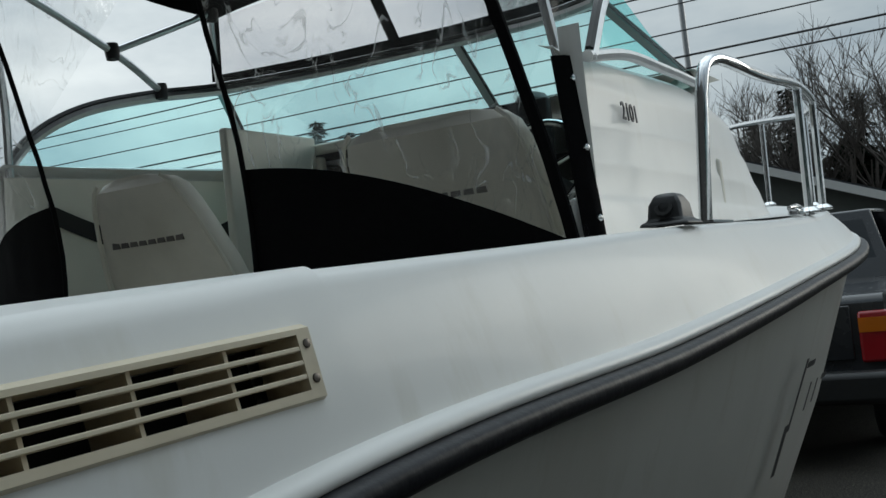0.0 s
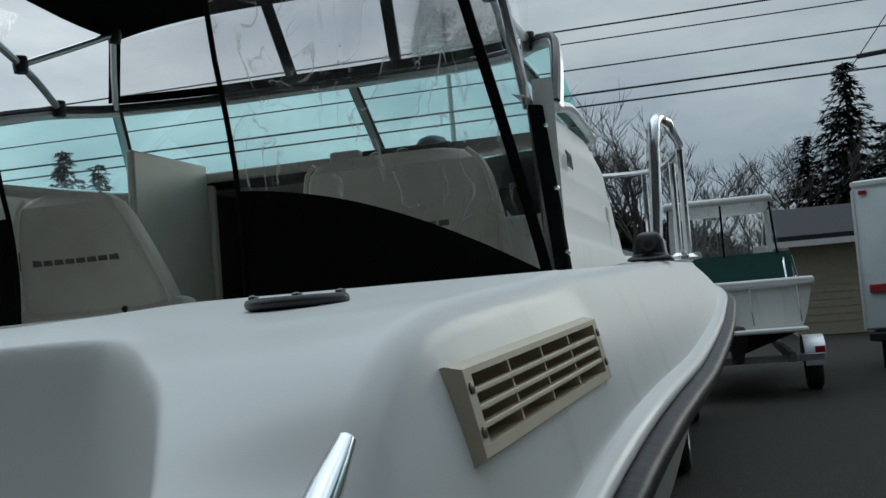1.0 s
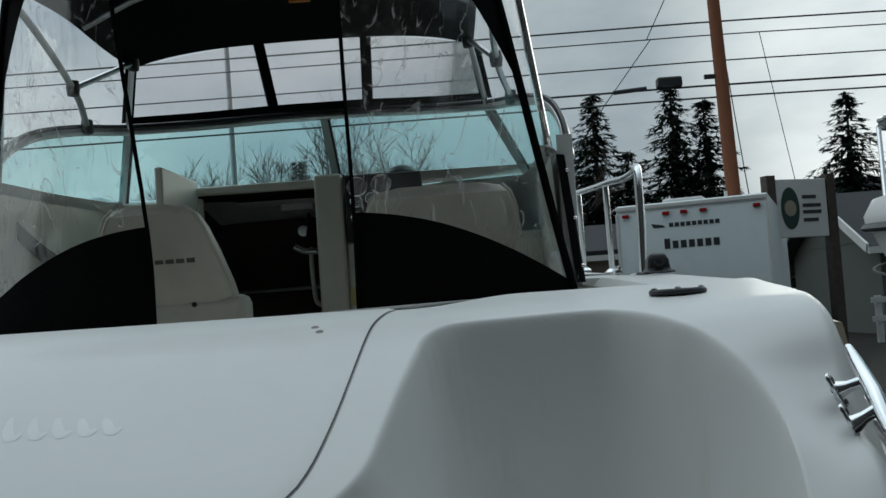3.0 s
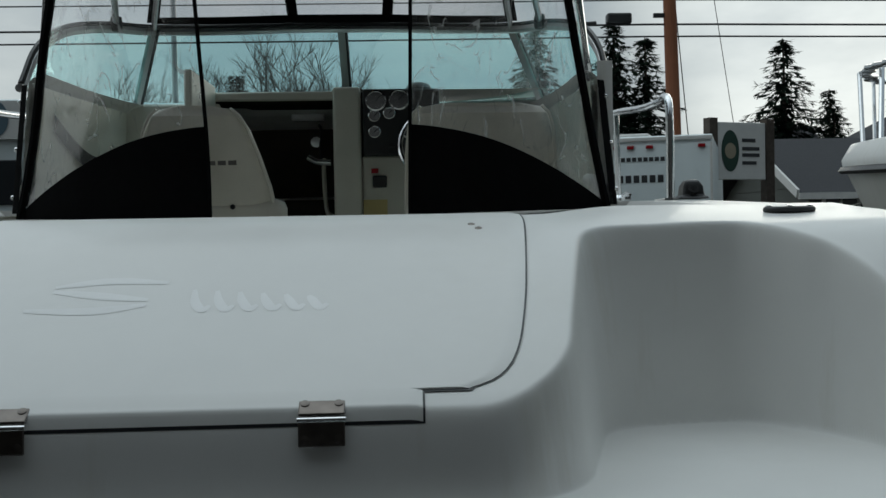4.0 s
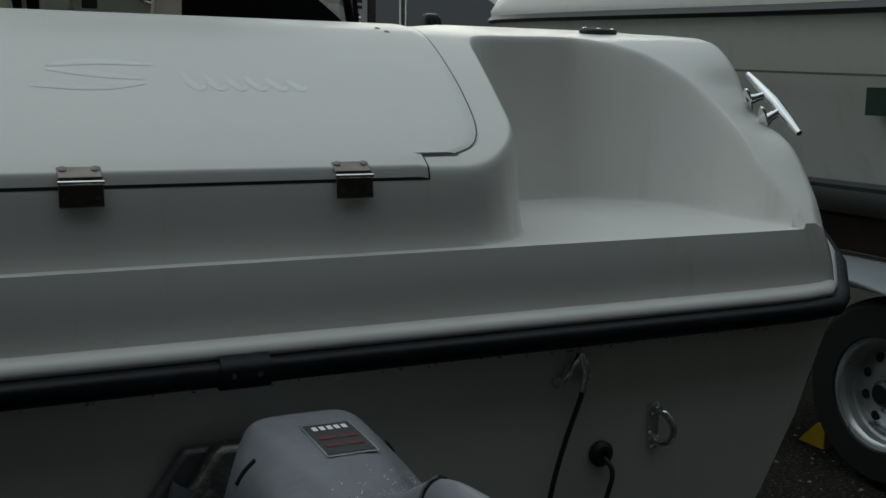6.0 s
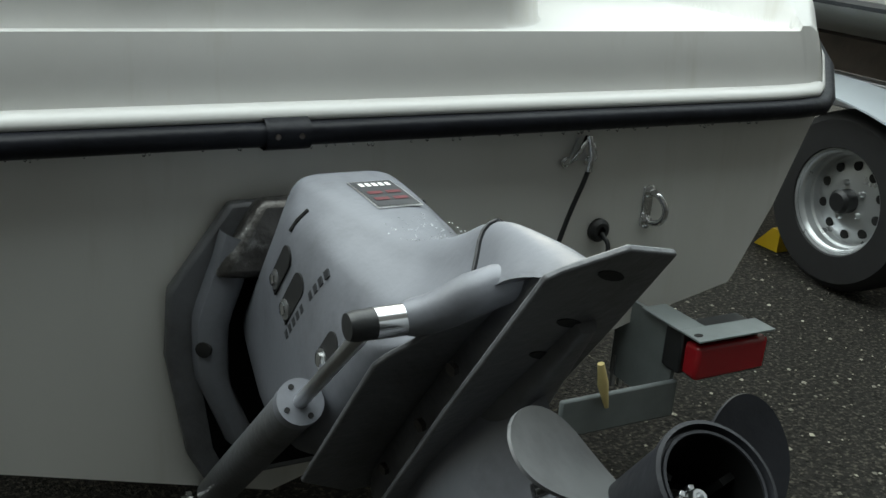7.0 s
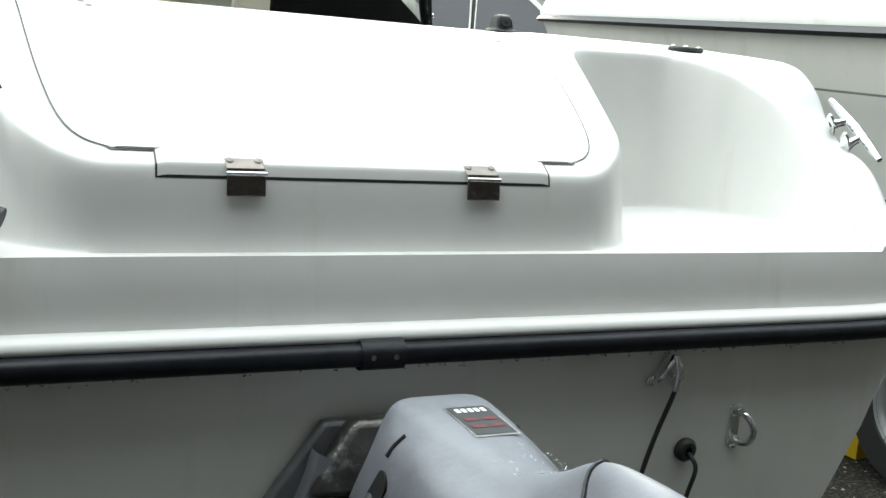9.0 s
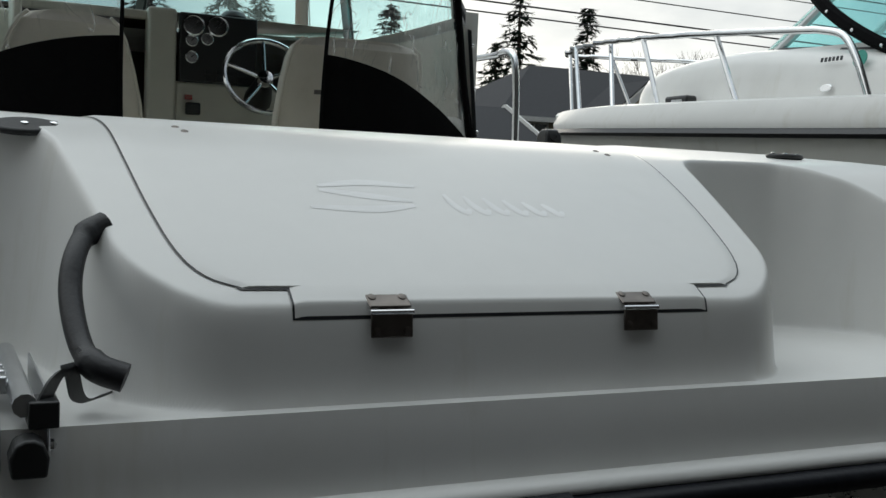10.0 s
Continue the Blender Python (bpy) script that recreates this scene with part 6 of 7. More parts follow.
def road_wheel(parent, place, r, w, side, mat=WHEEL, name="wheel"):
    t = part(name, lathe([(r * 0.60, -w * 0.5), (r * 0.9, -w * 0.5), (r * 0.985, -w * 0.36), (r, -w * 0.2), (r, w * 0.2), (r * 0.985, w * 0.36), (r * 0.9, w * 0.5), (r * 0.60, w * 0.5), (r * 0.57, w * 0.42)], axes(place, (side, 0, 0), (0, 0, 1)), sides=44, caps=False), TYRE, parent, "black tyre")
    pm = axes(place, (side, 0, 0), (0, 0, 1))
    part("rim", lathe([(r * 0.61, w * 0.42), (r * 0.605, w * 0.47), (r * 0.58, w * 0.47), (r * 0.56, w * 0.36), (r * 0.535, w * 0.33), (r * 0.525, w * 0.20), (r * 0.50, w * 0.17), (r * 0.485, w * 0.05), (r * 0.45, w * 0.05), (r * 0.40, w * 0.09), (r * 0.28, w * 0.15), (r * 0.20, w * 0.17), (0.0, w * 0.17)], pm, sides=44, caps=False), mat, t, "silver dished steel rim")
    for k in range(10):
        a = k * math.tau / 10
        # black discs through the rim stand for the shaded holes
        part("rim_hole", prism(disc_outline(r * 0.052, 12, r * 0.39 * math.cos(a), r * 0.39 * math.sin(a)), pm @ Matrix.Translation((0, 0, -w * 0.03)), w * 0.155), VOID, t)
    for k in range(5):
        a = k * math.tau / 5 + 0.3
        part("lug_nut", lathe([(r * 0.034, 0), (r * 0.034, w * 0.07), (r * 0.02, w * 0.10), (0, w * 0.10)], pm @ Matrix.Translation((r * 0.205 * math.cos(a), r * 0.205 * math.sin(a), w * 0.16)), sides=8), ALU, t)
    part("hub_cap", lathe([(r * 0.135, w * 0.15), (r * 0.135, w * 0.40), (r * 0.10, w * 0.46), (0, w * 0.46)], pm, sides=20), BLACK_PLASTIC, t)
    return t


def travel_trailer():
    root = thing("travel_trailer", (4.62, 16.56, 0), "white travel trailer with blue side decals, parked on asphalt", "trailer")
    m = axes((4.62, 16.56, 0), (0, 0, 1), (2.08, -0.74, 0))
    bm = bmesh.new()
    prof = [(-0.02, 0.60), (-0.02, 2.70), (0.04, 2.84), (0.16, 2.90), (6.6, 2.92), (7.0, 2.5), (7.2, 1.6), (7.0, 0.60)]
    sheet([[m @ Vector((x, y, z)) for y, z in prof] for x in (-1.24, 1.24)], bm, close=True)
    for x in (-1.24, 1.24):
        bm.faces.new([bm.verts.new(m @ Vector((x, y, z))) for y, z in prof])
    part("body_shell", bm, RV_WHITE, root, "pale white ribbed skin", bevel=0.03)
    for x in (-1.235, 1.235):
        part("corner_trim", box((x - 0.02, -0.035, 0.6), (x + 0.02, -0.018, 2.75), turn=m), TRIM_WHITE, root)
    part("roof_trim", box((-1.25, -0.03, 2.80), (1.25, 0.02, 2.87), turn=m), TRIM_WHITE, root, bevel=0.01)
    for x in (-1.08, -0.40, -0.10, 0.22, 1.08):
        part("marker_light", box((x - 0.06, -0.06, 2.67), (x + 0.06, -0.02, 2.73), turn=m), RED_LENS, root, "small red marker light", bevel=0.008)
    for x in (-0.98, 0.98):
        part("tail_light", box((x - 0.13, -0.07, 1.16), (x + 0.13, -0.02, 1.29), turn=m), RED_LENS, root, "red tail light", bevel=0.01)
    part("plate_holder", box((0.85, -0.045, 0.95), (1.15, -0.02, 1.12), turn=m), WHITE_LENS, root)
    # brand lettering as plain bars
    for k in range(7):
        part("letter_bar", box((-0.46 + 0.135 * k, -0.027, 2.10), (-0.365 + 0.135 * k, -0.018, 2.10 + (0.17 if k in (0,) else 0.125)), turn=m), LETTER, root)
    for k in range(9):
        part("letter_bar", box((-0.36 + 0.095 * k, -0.027, 2.46), (-0.29 + 0.095 * k, -0.018, 2.53), turn=m), LETTER, root)
    part("logo_mark", prism([(-0.62, 2.46), (-0.42, 2.46), (-0.46, 2.50), (-0.66, 2.54)], m @ Matrix.Rotation(radians(90), 4, "X") @ Matrix.Translation((0, 0, 0.02)), 0.004), LETTER, root)
    part("bumper", box((-1.15, -0.22, 0.44), (1.15, -0.10, 0.56), turn=m), BLACK_PLASTIC, root, bevel=0.01)
    part("underframe", box((-1.1, -0.05, 0.42), (1.1, 6.8, 0.60), turn=m), VOID, root)
    for x in (-1.2, 1.2):
        for y in (2.6, 3.5):
            road_wheel(root, m @ Vector((x * 0.9, y, 0.34)), 0.34, 0.22, math.copysign(1, x))
    for x in (-1.0, 1.0):
        part("stabiliser", box((x - 0.05, 0.1, 0.0), (x + 0.05, 0.2, 0.44), turn=m), VOID, root)
    for y, z in ((0.5, 1.55), (1.2, 1.55), (3.4, 1.6)):
        part("side_window", box((-1.262, y, z), (-1.235, y + 0.42, z + 0.62), turn=m), DARK_GLASS, root, "dark side window", bevel=0.01)
    for q in ([(0.15, 0.95), (0.5, 1.5), (0.9, 1.75), (0.7, 1.45), (0.4, 1.05)], [(0.25, 2.1), (0.6, 1.85), (1.0, 2.3), (0.55, 2.15)], [(0.9, 0.8), (1.5, 1.2), (2.2, 1.35), (1.4, 1.05)]):
        part("side_decal", prism(q, m @ Matrix.Translation((-1.2415, 0, 0)) @ Matrix(((0, 0, -1, 0), (1, 0, 0, 0), (0, 1, 0, 0), (0, 0, 0, 1))), 0.004), RV_BLUE, root, "blue-grey swirl decal")
    part("roof_vent", box((-0.55, 0.7, 2.91), (0.15, 1.5, 3.0), turn=m), TRIM_WHITE, root, bevel=0.03)
    part("roof_pipe", tube([m @ Vector((0.5, 1.2, 2.9)), m @ Vector((0.5, 1.2, 3.08))], 0.03), TRIM_WHITE, root)
    return root


travel_trailer()


def hull_sections(cx, y0, y1, half, keel, chine, sheer, bow_rise, n=40, blunt=2.4):
    rows = []
    for k in range(n + 1):
        t = k / n
        y = y0 + (y1 - y0) * t
        b = half * (1 - max(0, (t - 0.45) / 0.55) ** blunt) * (0.93 + 0.07 * ease(0, 0.3, t))
        sz = sheer + bow_rise * t ** 1.8
        kz = keel + (sz - keel - 0.25) * max(0, (t - 0.6) / 0.4) ** 2.2
        cz = chine + (sz - chine - 0.15) * max(0, (t - 0.5) / 0.5) ** 2.0
        cb = b * (0.82 - 0.35 * max(0, (t - 0.5) / 0.5) ** 1.5)
        half_row = [(0, kz), (cb * 0.6, kz + 0.6 * (cz - kz)), (cb, cz), (cb + 0.5 * (b - cb), cz + 0.4 * (sz - cz)), (b, sz)]
        rows.append([(cx - a, y, z) for a, z in half_row[::-1]] + [(cx + a, y, z) for a, z in half_row[1:]])
    return rows


def cabin_boat():
    """Neighbour to starboard, bow forward."""
    cx, y0, y1 = 3.62, -1.3, 5.75
    root = thing("cabin_cruiser", (cx, 2.0, 0), "white cabin cruiser with stainless bow rail on a trailer alongside", "boat")
    rows = hull_sections(cx, y0, y1, 1.27, 0.55, 0.90, 1.47, 0.23)
    bm = sheet(rows)
    bm.faces.new([bm.verts.new(p) for p in rows[0]])
    part("hull", bm, GEL_HULL, root, "off-white hull gelcoat")
    edge = [Vector(r[-1]) for r in rows]
    ring = [Vector((2 * cx - p.x, p.y, p.z)) for p in edge] + edge[::-1]

    def band(profile, name, mat):
        out = []
        for i, p in enumerate(ring):
            d = ring[min(i + 1, len(ring) - 1)] - ring[max(i - 1, 0)]
            nrm = Vector((d.y, -d.x, 0)).normalized()
            if nrm.dot(p - Vector((cx, 1.5, 0))) < 0:
                nrm = -nrm
            out.append([p + nrm * o + Vector((0, 0, h)) for o, h in profile])
        return part(name, sheet(out, close=True), mat, root)

    band([(-0.03, -0.015), (0.03, -0.015), (0.045, 0.0), (0.03, 0.022), (-0.03, 0.022)], "rub_rail", RUBBER)
    band([(-0.16, 0.13), (-0.10, 0.155), (-0.02, 0.14), (0.025, 0.06), (0.02, 0.024), (-0.16, 0.024)], "gunwale_cap", GEL)
    band([(-0.01, -0.205), (0.004, -0.205), (0.004, -0.213), (-0.01, -0.213)], "hull_groove", SIDING_GREY)
    deck = [[(cx + (p.x - cx) * u, p.y, p.z + 0.14 + 0.03 * (1 - u * u)) for u in (-0.9, -0.5, 0, 0.5, 0.9)] for p in edge if p.y > 0.5]
    part("deck", sheet(deck), GEL, root)
    part("cockpit_sole", box((cx - 1.10, y0 + 0.3, 0.96), (cx + 1.10, 0.75, 1.0)), CREAM_LINER, root)
    part("stern_cap", box((cx - 1.17, y0 + 0.01, 1.40), (cx + 1.17, y0 + 0.32, 1.60)), GEL, root, bevel=0.03)
    part("cockpit_front", box((cx - 1.05, 0.52, 0.98), (cx + 1.05, 0.60, 1.66)), CREAM_LINER, root, bevel=0.01)
    for s in (-1, 1):
        part("cockpit_liner", sheet([[(cx + s * 1.09, y, z) for y in (y0 + 0.3, -0.4, 0.55)] for z in (0.98, 1.3, 1.58)]), CREAM_LINER, root)
    for s in (-1, 1):
        part("chine_stripe", tube([(cx + s * abs(r[-3][0] - cx) * 1.005, r[-3][1], r[-3][2] + 0.01) for r in rows[:34]], 0.018, sides=6), RUBBER, root)
    # cabin trunk with a round nose and raked screen
    lv = [(1.60, 1.03, 3.86), (1.72, 1.00, 3.86), (1.82, 0.985, 3.85), (1.89, 0.97, 3.80), (1.93, 0.945, 3.70), (1.955, 0.91, 3.55), (1.97, 0.86, 3.30)]

    def fall(y, z):
        return z - 0.085 * ease(2.9, 1.7, y) * ease(1.6, 1.9, z)

    tr = [[(cx + x, y, fall(y, z)) for x, y in plan(64, h, 0.4, f, 6.0)] for z, h, f in lv]
    bm = sheet(tr)
    bm.faces.new([bm.verts.new(p) for p in tr[-1]])
    part("cabin_trunk", bm, GEL, root, "white rounded cabin trunk")
    ws_lo = [(cx + x, y, fall(y, 1.968)) for x, y in plan(40, 0.855, 0.7, 3.02, 5.0)]
    ws_hi = [(cx + x, y, 2.56) for x, y in plan(40, 0.70, 0.7, 2.15, 5.0)]
    part("windscreen", sheet([[tuple(a + (b - a) * t for a, b in zip(p, q)) for p, q in zip(ws_lo, ws_hi)] for t in (0, 0.5, 1)]), TINTED, root, "green tinted windscreen")
    part("screen_frame", tube(ws_hi, 0.02, sides=8), TRIM_PILLAR, root)
    part("screen_sill", tube(ws_lo, 0.016, sides=8), BLACK_PLASTIC, root)
    for k in (9, 15, 20, 25, 31):
        part("screen_pillar", tube([ws_lo[k], ws_hi[k]], 0.02, sides=8), TRIM_PILLAR, root)
    can = [[(cx + 0.76 * u, y, 2.58 + 0.18 * math.sin(math.pi * min(1, (2.3 - y) / 2.0)) - 0.10 * u * u) for u in (-1, -0.5, 0, 0.5, 1)] for y in (2.3, 2.0, 1.5, 1.0, 0.4)]
    part("canopy", solid(sheet(can), 0.01), CANVAS, root, "black canvas top")
    seam = arc([(cx - 0.70, 2.62, 2.36), (cx - 0.82, 2.32, 2.12), (cx - 0.90, 1.95, 1.92), (cx - 0.93, 1.6, 1.80)], 6)
    b = part("curtain_binding", tube(seam, 0.030, sides=8), CANVAS, root, "black binding with snap studs")
    for q in seam[1::3]:
        part("snap_stud", lathe([(0.009, 0), (0.007, 0.007), (0, 0.008)], axes(q + Vector((-0.029, -0.004, 0)), (-1, -0.2, 0), (0, 0, 1)), sides=10), CHROME, b)

    def on_side(y, z, r=0.002):
        return Vector((cx - 0.967 - 0.19 * (1.91 - z) - r, y, z))

    part("sticker", prism(disc_outline(0.036, 24), axes(on_side(1.95, 1.845), (-1, 0, 0.2), (0, -1, 0)), 0.003), TEAL, root, "round teal sticker")
    for k in range(6):
        part("letter_bar", box((-0.006, -0.009, 0), (0.006, 0.009, 0.003), turn=axes(on_side(2.05 + 0.021 * k, 1.857), (-1, 0, 0.2), (0, -1, 0))), LETTER, root)
    part("cabin_vent", prism(disc_outline(0.034, 20, 0, 0, 0.017), axes(on_side(2.10, 1.735), (-1, 0, 0.2), (0, 1, 0)), 0.008), CHROME, root, "oval steel vent", bevel=0.003)
    pod = part("bow_light", box((2.555, 2.93, 1.685), (2.625, 3.10, 1.755)), BLACK_PLASTIC, root, "black deck light", bevel=0.012)
    part("light_lens", box((2.552, 2.96, 1.70), (2.556, 3.04, 1.735)), ALU, pod)

    # bow rail, leaning posts
    def side_x(y, s):
        t = (y - y0) / (y1 - y0)
        k = min(len(edge) - 1, max(0, round(t * (len(edge) - 1))))
        return cx + s * max(0.02, (edge[k].x - cx) - 0.10 * ease(5.9, 5.0, y) - 0.02)

    def rail_top(y, s):
        return Vector((side_x(y, s), y, 1.945 + 0.092 * (y - 1.95)))

    tys = [2.02 + 3.68 * k / 36 for k in range(37)]
    port = arc([(side_x(1.72, -1), 1.72, 1.62), (side_x(1.80, -1), 1.80, 1.80), (side_x(1.88, -1), 1.87, 1.905), (side_x(1.95, -1), 1.95, 1.940)], 5)[:-1] + [rail_top(y, -1) for y in tys]
    rail = part("bow_rail", tube(port + [Vector((2 * cx - p.x, p.y, p.z)) for p in port[::-1]], 0.0155, sides=10), CHROME, root, "stainless bow rail")
    for y in (2.68, 3.34, 3.90, 4.60, 5.40):
        for s in (-1, 1):
            a = Vector((side_x(y - 0.2, s), y - 0.2, 1.47 + 0.23 * ((y - 0.2 - y0) / (y1 - y0)) ** 1.8 + 0.14))
            part("rail_post", tube([a, rail_top(y, s)], 0.013, sides=8), CHROME, rail)
    # plain bars for hull lettering and registration
    for k in range(6):
        y = 1.03 - 0.15 * k
        part("hull_letter_bar", box((cx - 1.222, y, 1.165), (cx - 1.20, y + 0.10, 1.255)), LETTER_GREEN, root)
    for k in range(8):
        part("registration_bar", box((cx - 1.212, 2.48 + 0.026 * k, 1.405), (cx - 1.15, 2.50 + 0.026 * k, 1.435)), LETTER, root)
    # its trailer
    tr = thing("boat_trailer", (cx, 1.0, 0), "galvanised boat trailer with grey mudguard and silver wheels", "trailer")
    for s in (-1, 1):
        part("frame_rail", box((cx + s * 0.8 - 0.04, -1.4, 0.50), (cx + s * 0.8 + 0.04, 5.2, 0.62)), GALV, tr, bevel=0.005)
        part("bunk_board", box((cx + s * 0.7 - 0.05, -1.0, 0.62), (cx + s * 0.7 + 0.05, 3.5, 0.75)), BARK, tr)
        for y in (0.875, 1.62):
            road_wheel(tr, (cx + s * 1.25, y, 0.305), 0.305, 0.20, s)
        part("mudguard", solid(sheet([[(cx + s * (1.10 + dx), 1.25 + 0.78 * math.cos(a), 0.34 + 0.33 * math.sin(a) ** 0.55) for a in [math.pi * k / 24 for k in range(25)]] for dx in (0, 0.14, 0.30)]), 0.006), GUARD, tr, "pale blue-grey steel mudguard")
        part("axle_stub", box((cx - 1.15, 0.83, 0.27), (cx + 1.15, 0.92, 0.34)), GALV, tr) if s > 0 else None
    part("drawbar", tube([(cx - 0.8, 5.1, 0.56), (cx, 6.6, 0.52)], 0.05, sides=6), GALV, tr)
    part("winch_post", box((cx - 0.05, 5.9, 0.5), (cx + 0.05, 6.0, 1.3)), GALV, tr)
    wc = part("wheel_chock", prism([(0, 0), (0.12, 0), (0.04, 0.085), (0, 0.085)], axes((2.40, 1.20, 0.0), (1, 0, 0), (0, 1, 0)), 0.1), YELLOW, None, "yellow plastic wheel chock on the asphalt", category="wheel chock")
    wc.matrix_world = Matrix()


cabin_boat()


def covered_boat():
    """Boat ahead, stern on, with dark green canvas."""
    cx, y0 = 1.55, 13.5
    root = thing("canvas_boat", (cx, 15, 0), "white boat with dark green canvas and clear enclosure, stern on", "boat")
    rows = hull_sections(cx, y0, y0 + 6.2, 0.98, 0.55, 0.82, 1.40, 0.25)
    bm = sheet(rows)
    bm.faces.new([bm.verts.new(p) for p in rows[0]])
    part("hull", bm, GEL_HULL, root)
    part("stern_cap", box((cx - 0.94, y0 - 0.05, 1.36), (cx + 0.94, y0 + 0.25, 1.47)), GEL, root, bevel=0.03)
    part("swim_step", box((cx - 0.80, y0 - 0.35, 0.80), (cx + 0.80, y0, 0.86)), GEL, root, bevel=0.02)
    deck = [[(p[0] * u + cx * (1 - u), p[1], p[2] + 0.04) for u in (-0.98, 0, 0.98)] for p in [r[-1] for r in rows] if p[1] > y0 + 2.6]
    part("foredeck", sheet(deck), GEL, root)
    part("canvas_apron", sheet([[(cx + 0.72 * u, y0 + 0.35 + 0.1 * t, 1.42 + 0.40 * t) for u in (-1.05, -0.5, 0, 0.5, 1.0)] for t in (0, 0.5, 1)]), GREEN_CANVAS, root, "dark green canvas apron")
    win = part("enclosure_window", sheet([[(cx - 0.12 + (0.72 - 0.06 * t) * u, y0 + 0.45 + 0.35 * t, 1.82 + 0.70 * t) for u in (-1, -0.5, 0, 0.5, 1)] for t in (0, 0.5, 1)]), VINYL, root, "clear vinyl enclosure")
    for s in (-1, 1):
        part("side_window", sheet([[(cx - 0.12 + s * (0.74 - 0.06 * t), y0 + 0.45 + 0.35 * t + 2.0 * v, 1.70 + 0.82 * t) for v in (0, 0.5, 1)] for t in (0, 0.5, 1)]), VINYL, root)
        part("side_canvas", sheet([[(cx - 0.12 + s * 0.76, y0 + 0.45 + 2.0 * v, 1.42 + 0.30 * t) for v in (0, 0.5, 1)] for t in (0, 1)]), GREEN_CANVAS, root)
    part("hardtop", box((cx - 0.84, y0 + 0.7, 2.50), (cx + 0.58, y0 + 2.9, 2.60)), GEL, root, "white hardtop", bevel=0.04)
    for x in (-0.82, -0.10, 0.56):
        part("enclosure_seam", tube([(cx + x, y0 + 0.42, 1.80), (cx + x * 0.95, y0 + 0.78, 2.52)], 0.014, sides=6), CANVAS, root)
    for s in (-1, 1):
        part("cabin_pillar", box((cx - 0.12 + s * 0.7 - 0.04, y0 + 2.6, 1.4), (cx - 0.12 + s * 0.7 + 0.04, y0 + 2.7, 2.52)), GEL, root)
    for k in range(4):
        part("seat_back", box((cx - 0.6 + 0.3 * k, y0 + 1.5, 1.5), (cx - 0.4 + 0.3 * k, y0 + 1.6, 1.95)), CREAM_SEAT, root, bevel=0.03) if k in (0, 3) else None
    rl = part("stern_rail", tube(arc([(cx + 0.62, y0 + 0.05, 1.46), (cx + 0.62, y0 + 0.3, 1.72), (cx + 0.72, y0 + 1.0, 1.78), (cx + 0.8, y0 + 2.2, 1.80)], 5), 0.014, sides=8), CHROME, root)
    for y in (0.6, 1.2, 1.8):
        part("rail_post", tube([(cx + 0.80, y0 + y, 1.44), (cx + 0.74, y0 + y, 1.76)], 0.012, sides=6), CHROME, rl)
    for x in (0.15, 0.72):
        part("grab_rail", tube([(cx + x, y0 - 0.07, 1.36), (cx + x + 0.03, y0 - 0.07, 0.9)], 0.012, sides=6), CHROME, root)
    part("stern_fitting", box((cx - 0.35, y0 - 0.03, 1.10), (cx - 0.27, y0 - 0.01, 1.15)), BLACK_PLASTIC, root)
    low = [[(x + 0.004 * (1 if x > cx else -1 if x < cx else 0), y, z - 0.004) for x, y, z in r[2:7]] for r in rows]
    part("bottom_paint", sheet(low), VOID, root, "black antifouling paint below the chine")
    part("transom_paint", prism([(p[0], p[2]) for p in low[0]], Matrix(((1, 0, 0, 0), (0, 0, -1, y0 - 0.002), (0, 1, 0, 0), (0, 0, 0, 1))), 0.004), VOID, root)
    leg = part("drive_leg", lathe([(0.0, 0.92), (0.10, 0.90), (0.15, 0.82), (0.14, 0.70), (0.09, 0.62), (0.07, 0.45), (0.0, 0.44)], Matrix.Translation((cx - 0.05, y0 - 0.16, 0)), sides=18), BLACK_PLASTIC, root, "black stern drive")
    part("drive_mount", box((cx - 0.13, y0 - 0.10, 0.62), (cx + 0.03, y0 - 0.004, 0.86)), BLACK_PLASTIC, leg, bevel=0.02)
    tr = thing("boat_trailer", (cx, 15, 0), "dark boat trailer with small red lights behind", "trailer")
    part("cross_member", box((cx - 0.98, y0 + 0.1, 0.42), (cx + 0.98, y0 + 0.2, 0.5)), GALV, tr)
    for s in (-1, 1):
        part("frame_rail", box((cx + s * 0.6 - 0.04, y0, 0.42), (cx + s * 0.6 + 0.04, y0 + 6, 0.54)), TRAILER, tr)
        road_wheel(tr, (cx + s * 0.90, y0 + 0.9, 0.31), 0.31, 0.2, s)
        part("tail_light", box((cx + s * 0.93 - 0.06, y0 - 0.02, 0.52), (cx + s * 0.93 + 0.06, y0 + 0.08, 0.60)), RED_LENS, tr)
        part("mudguard", solid(sheet([[(cx + s * (0.78 + dx), y0 + 0.9 + 0.42 * math.cos(a), 0.33 + 0.38 * math.sin(a) ** 0.6) for a in [math.pi * k / 16 for k in range(17)]] for dx in (0, 0.26)]), 0.005), WHEEL, tr)


covered_boat()


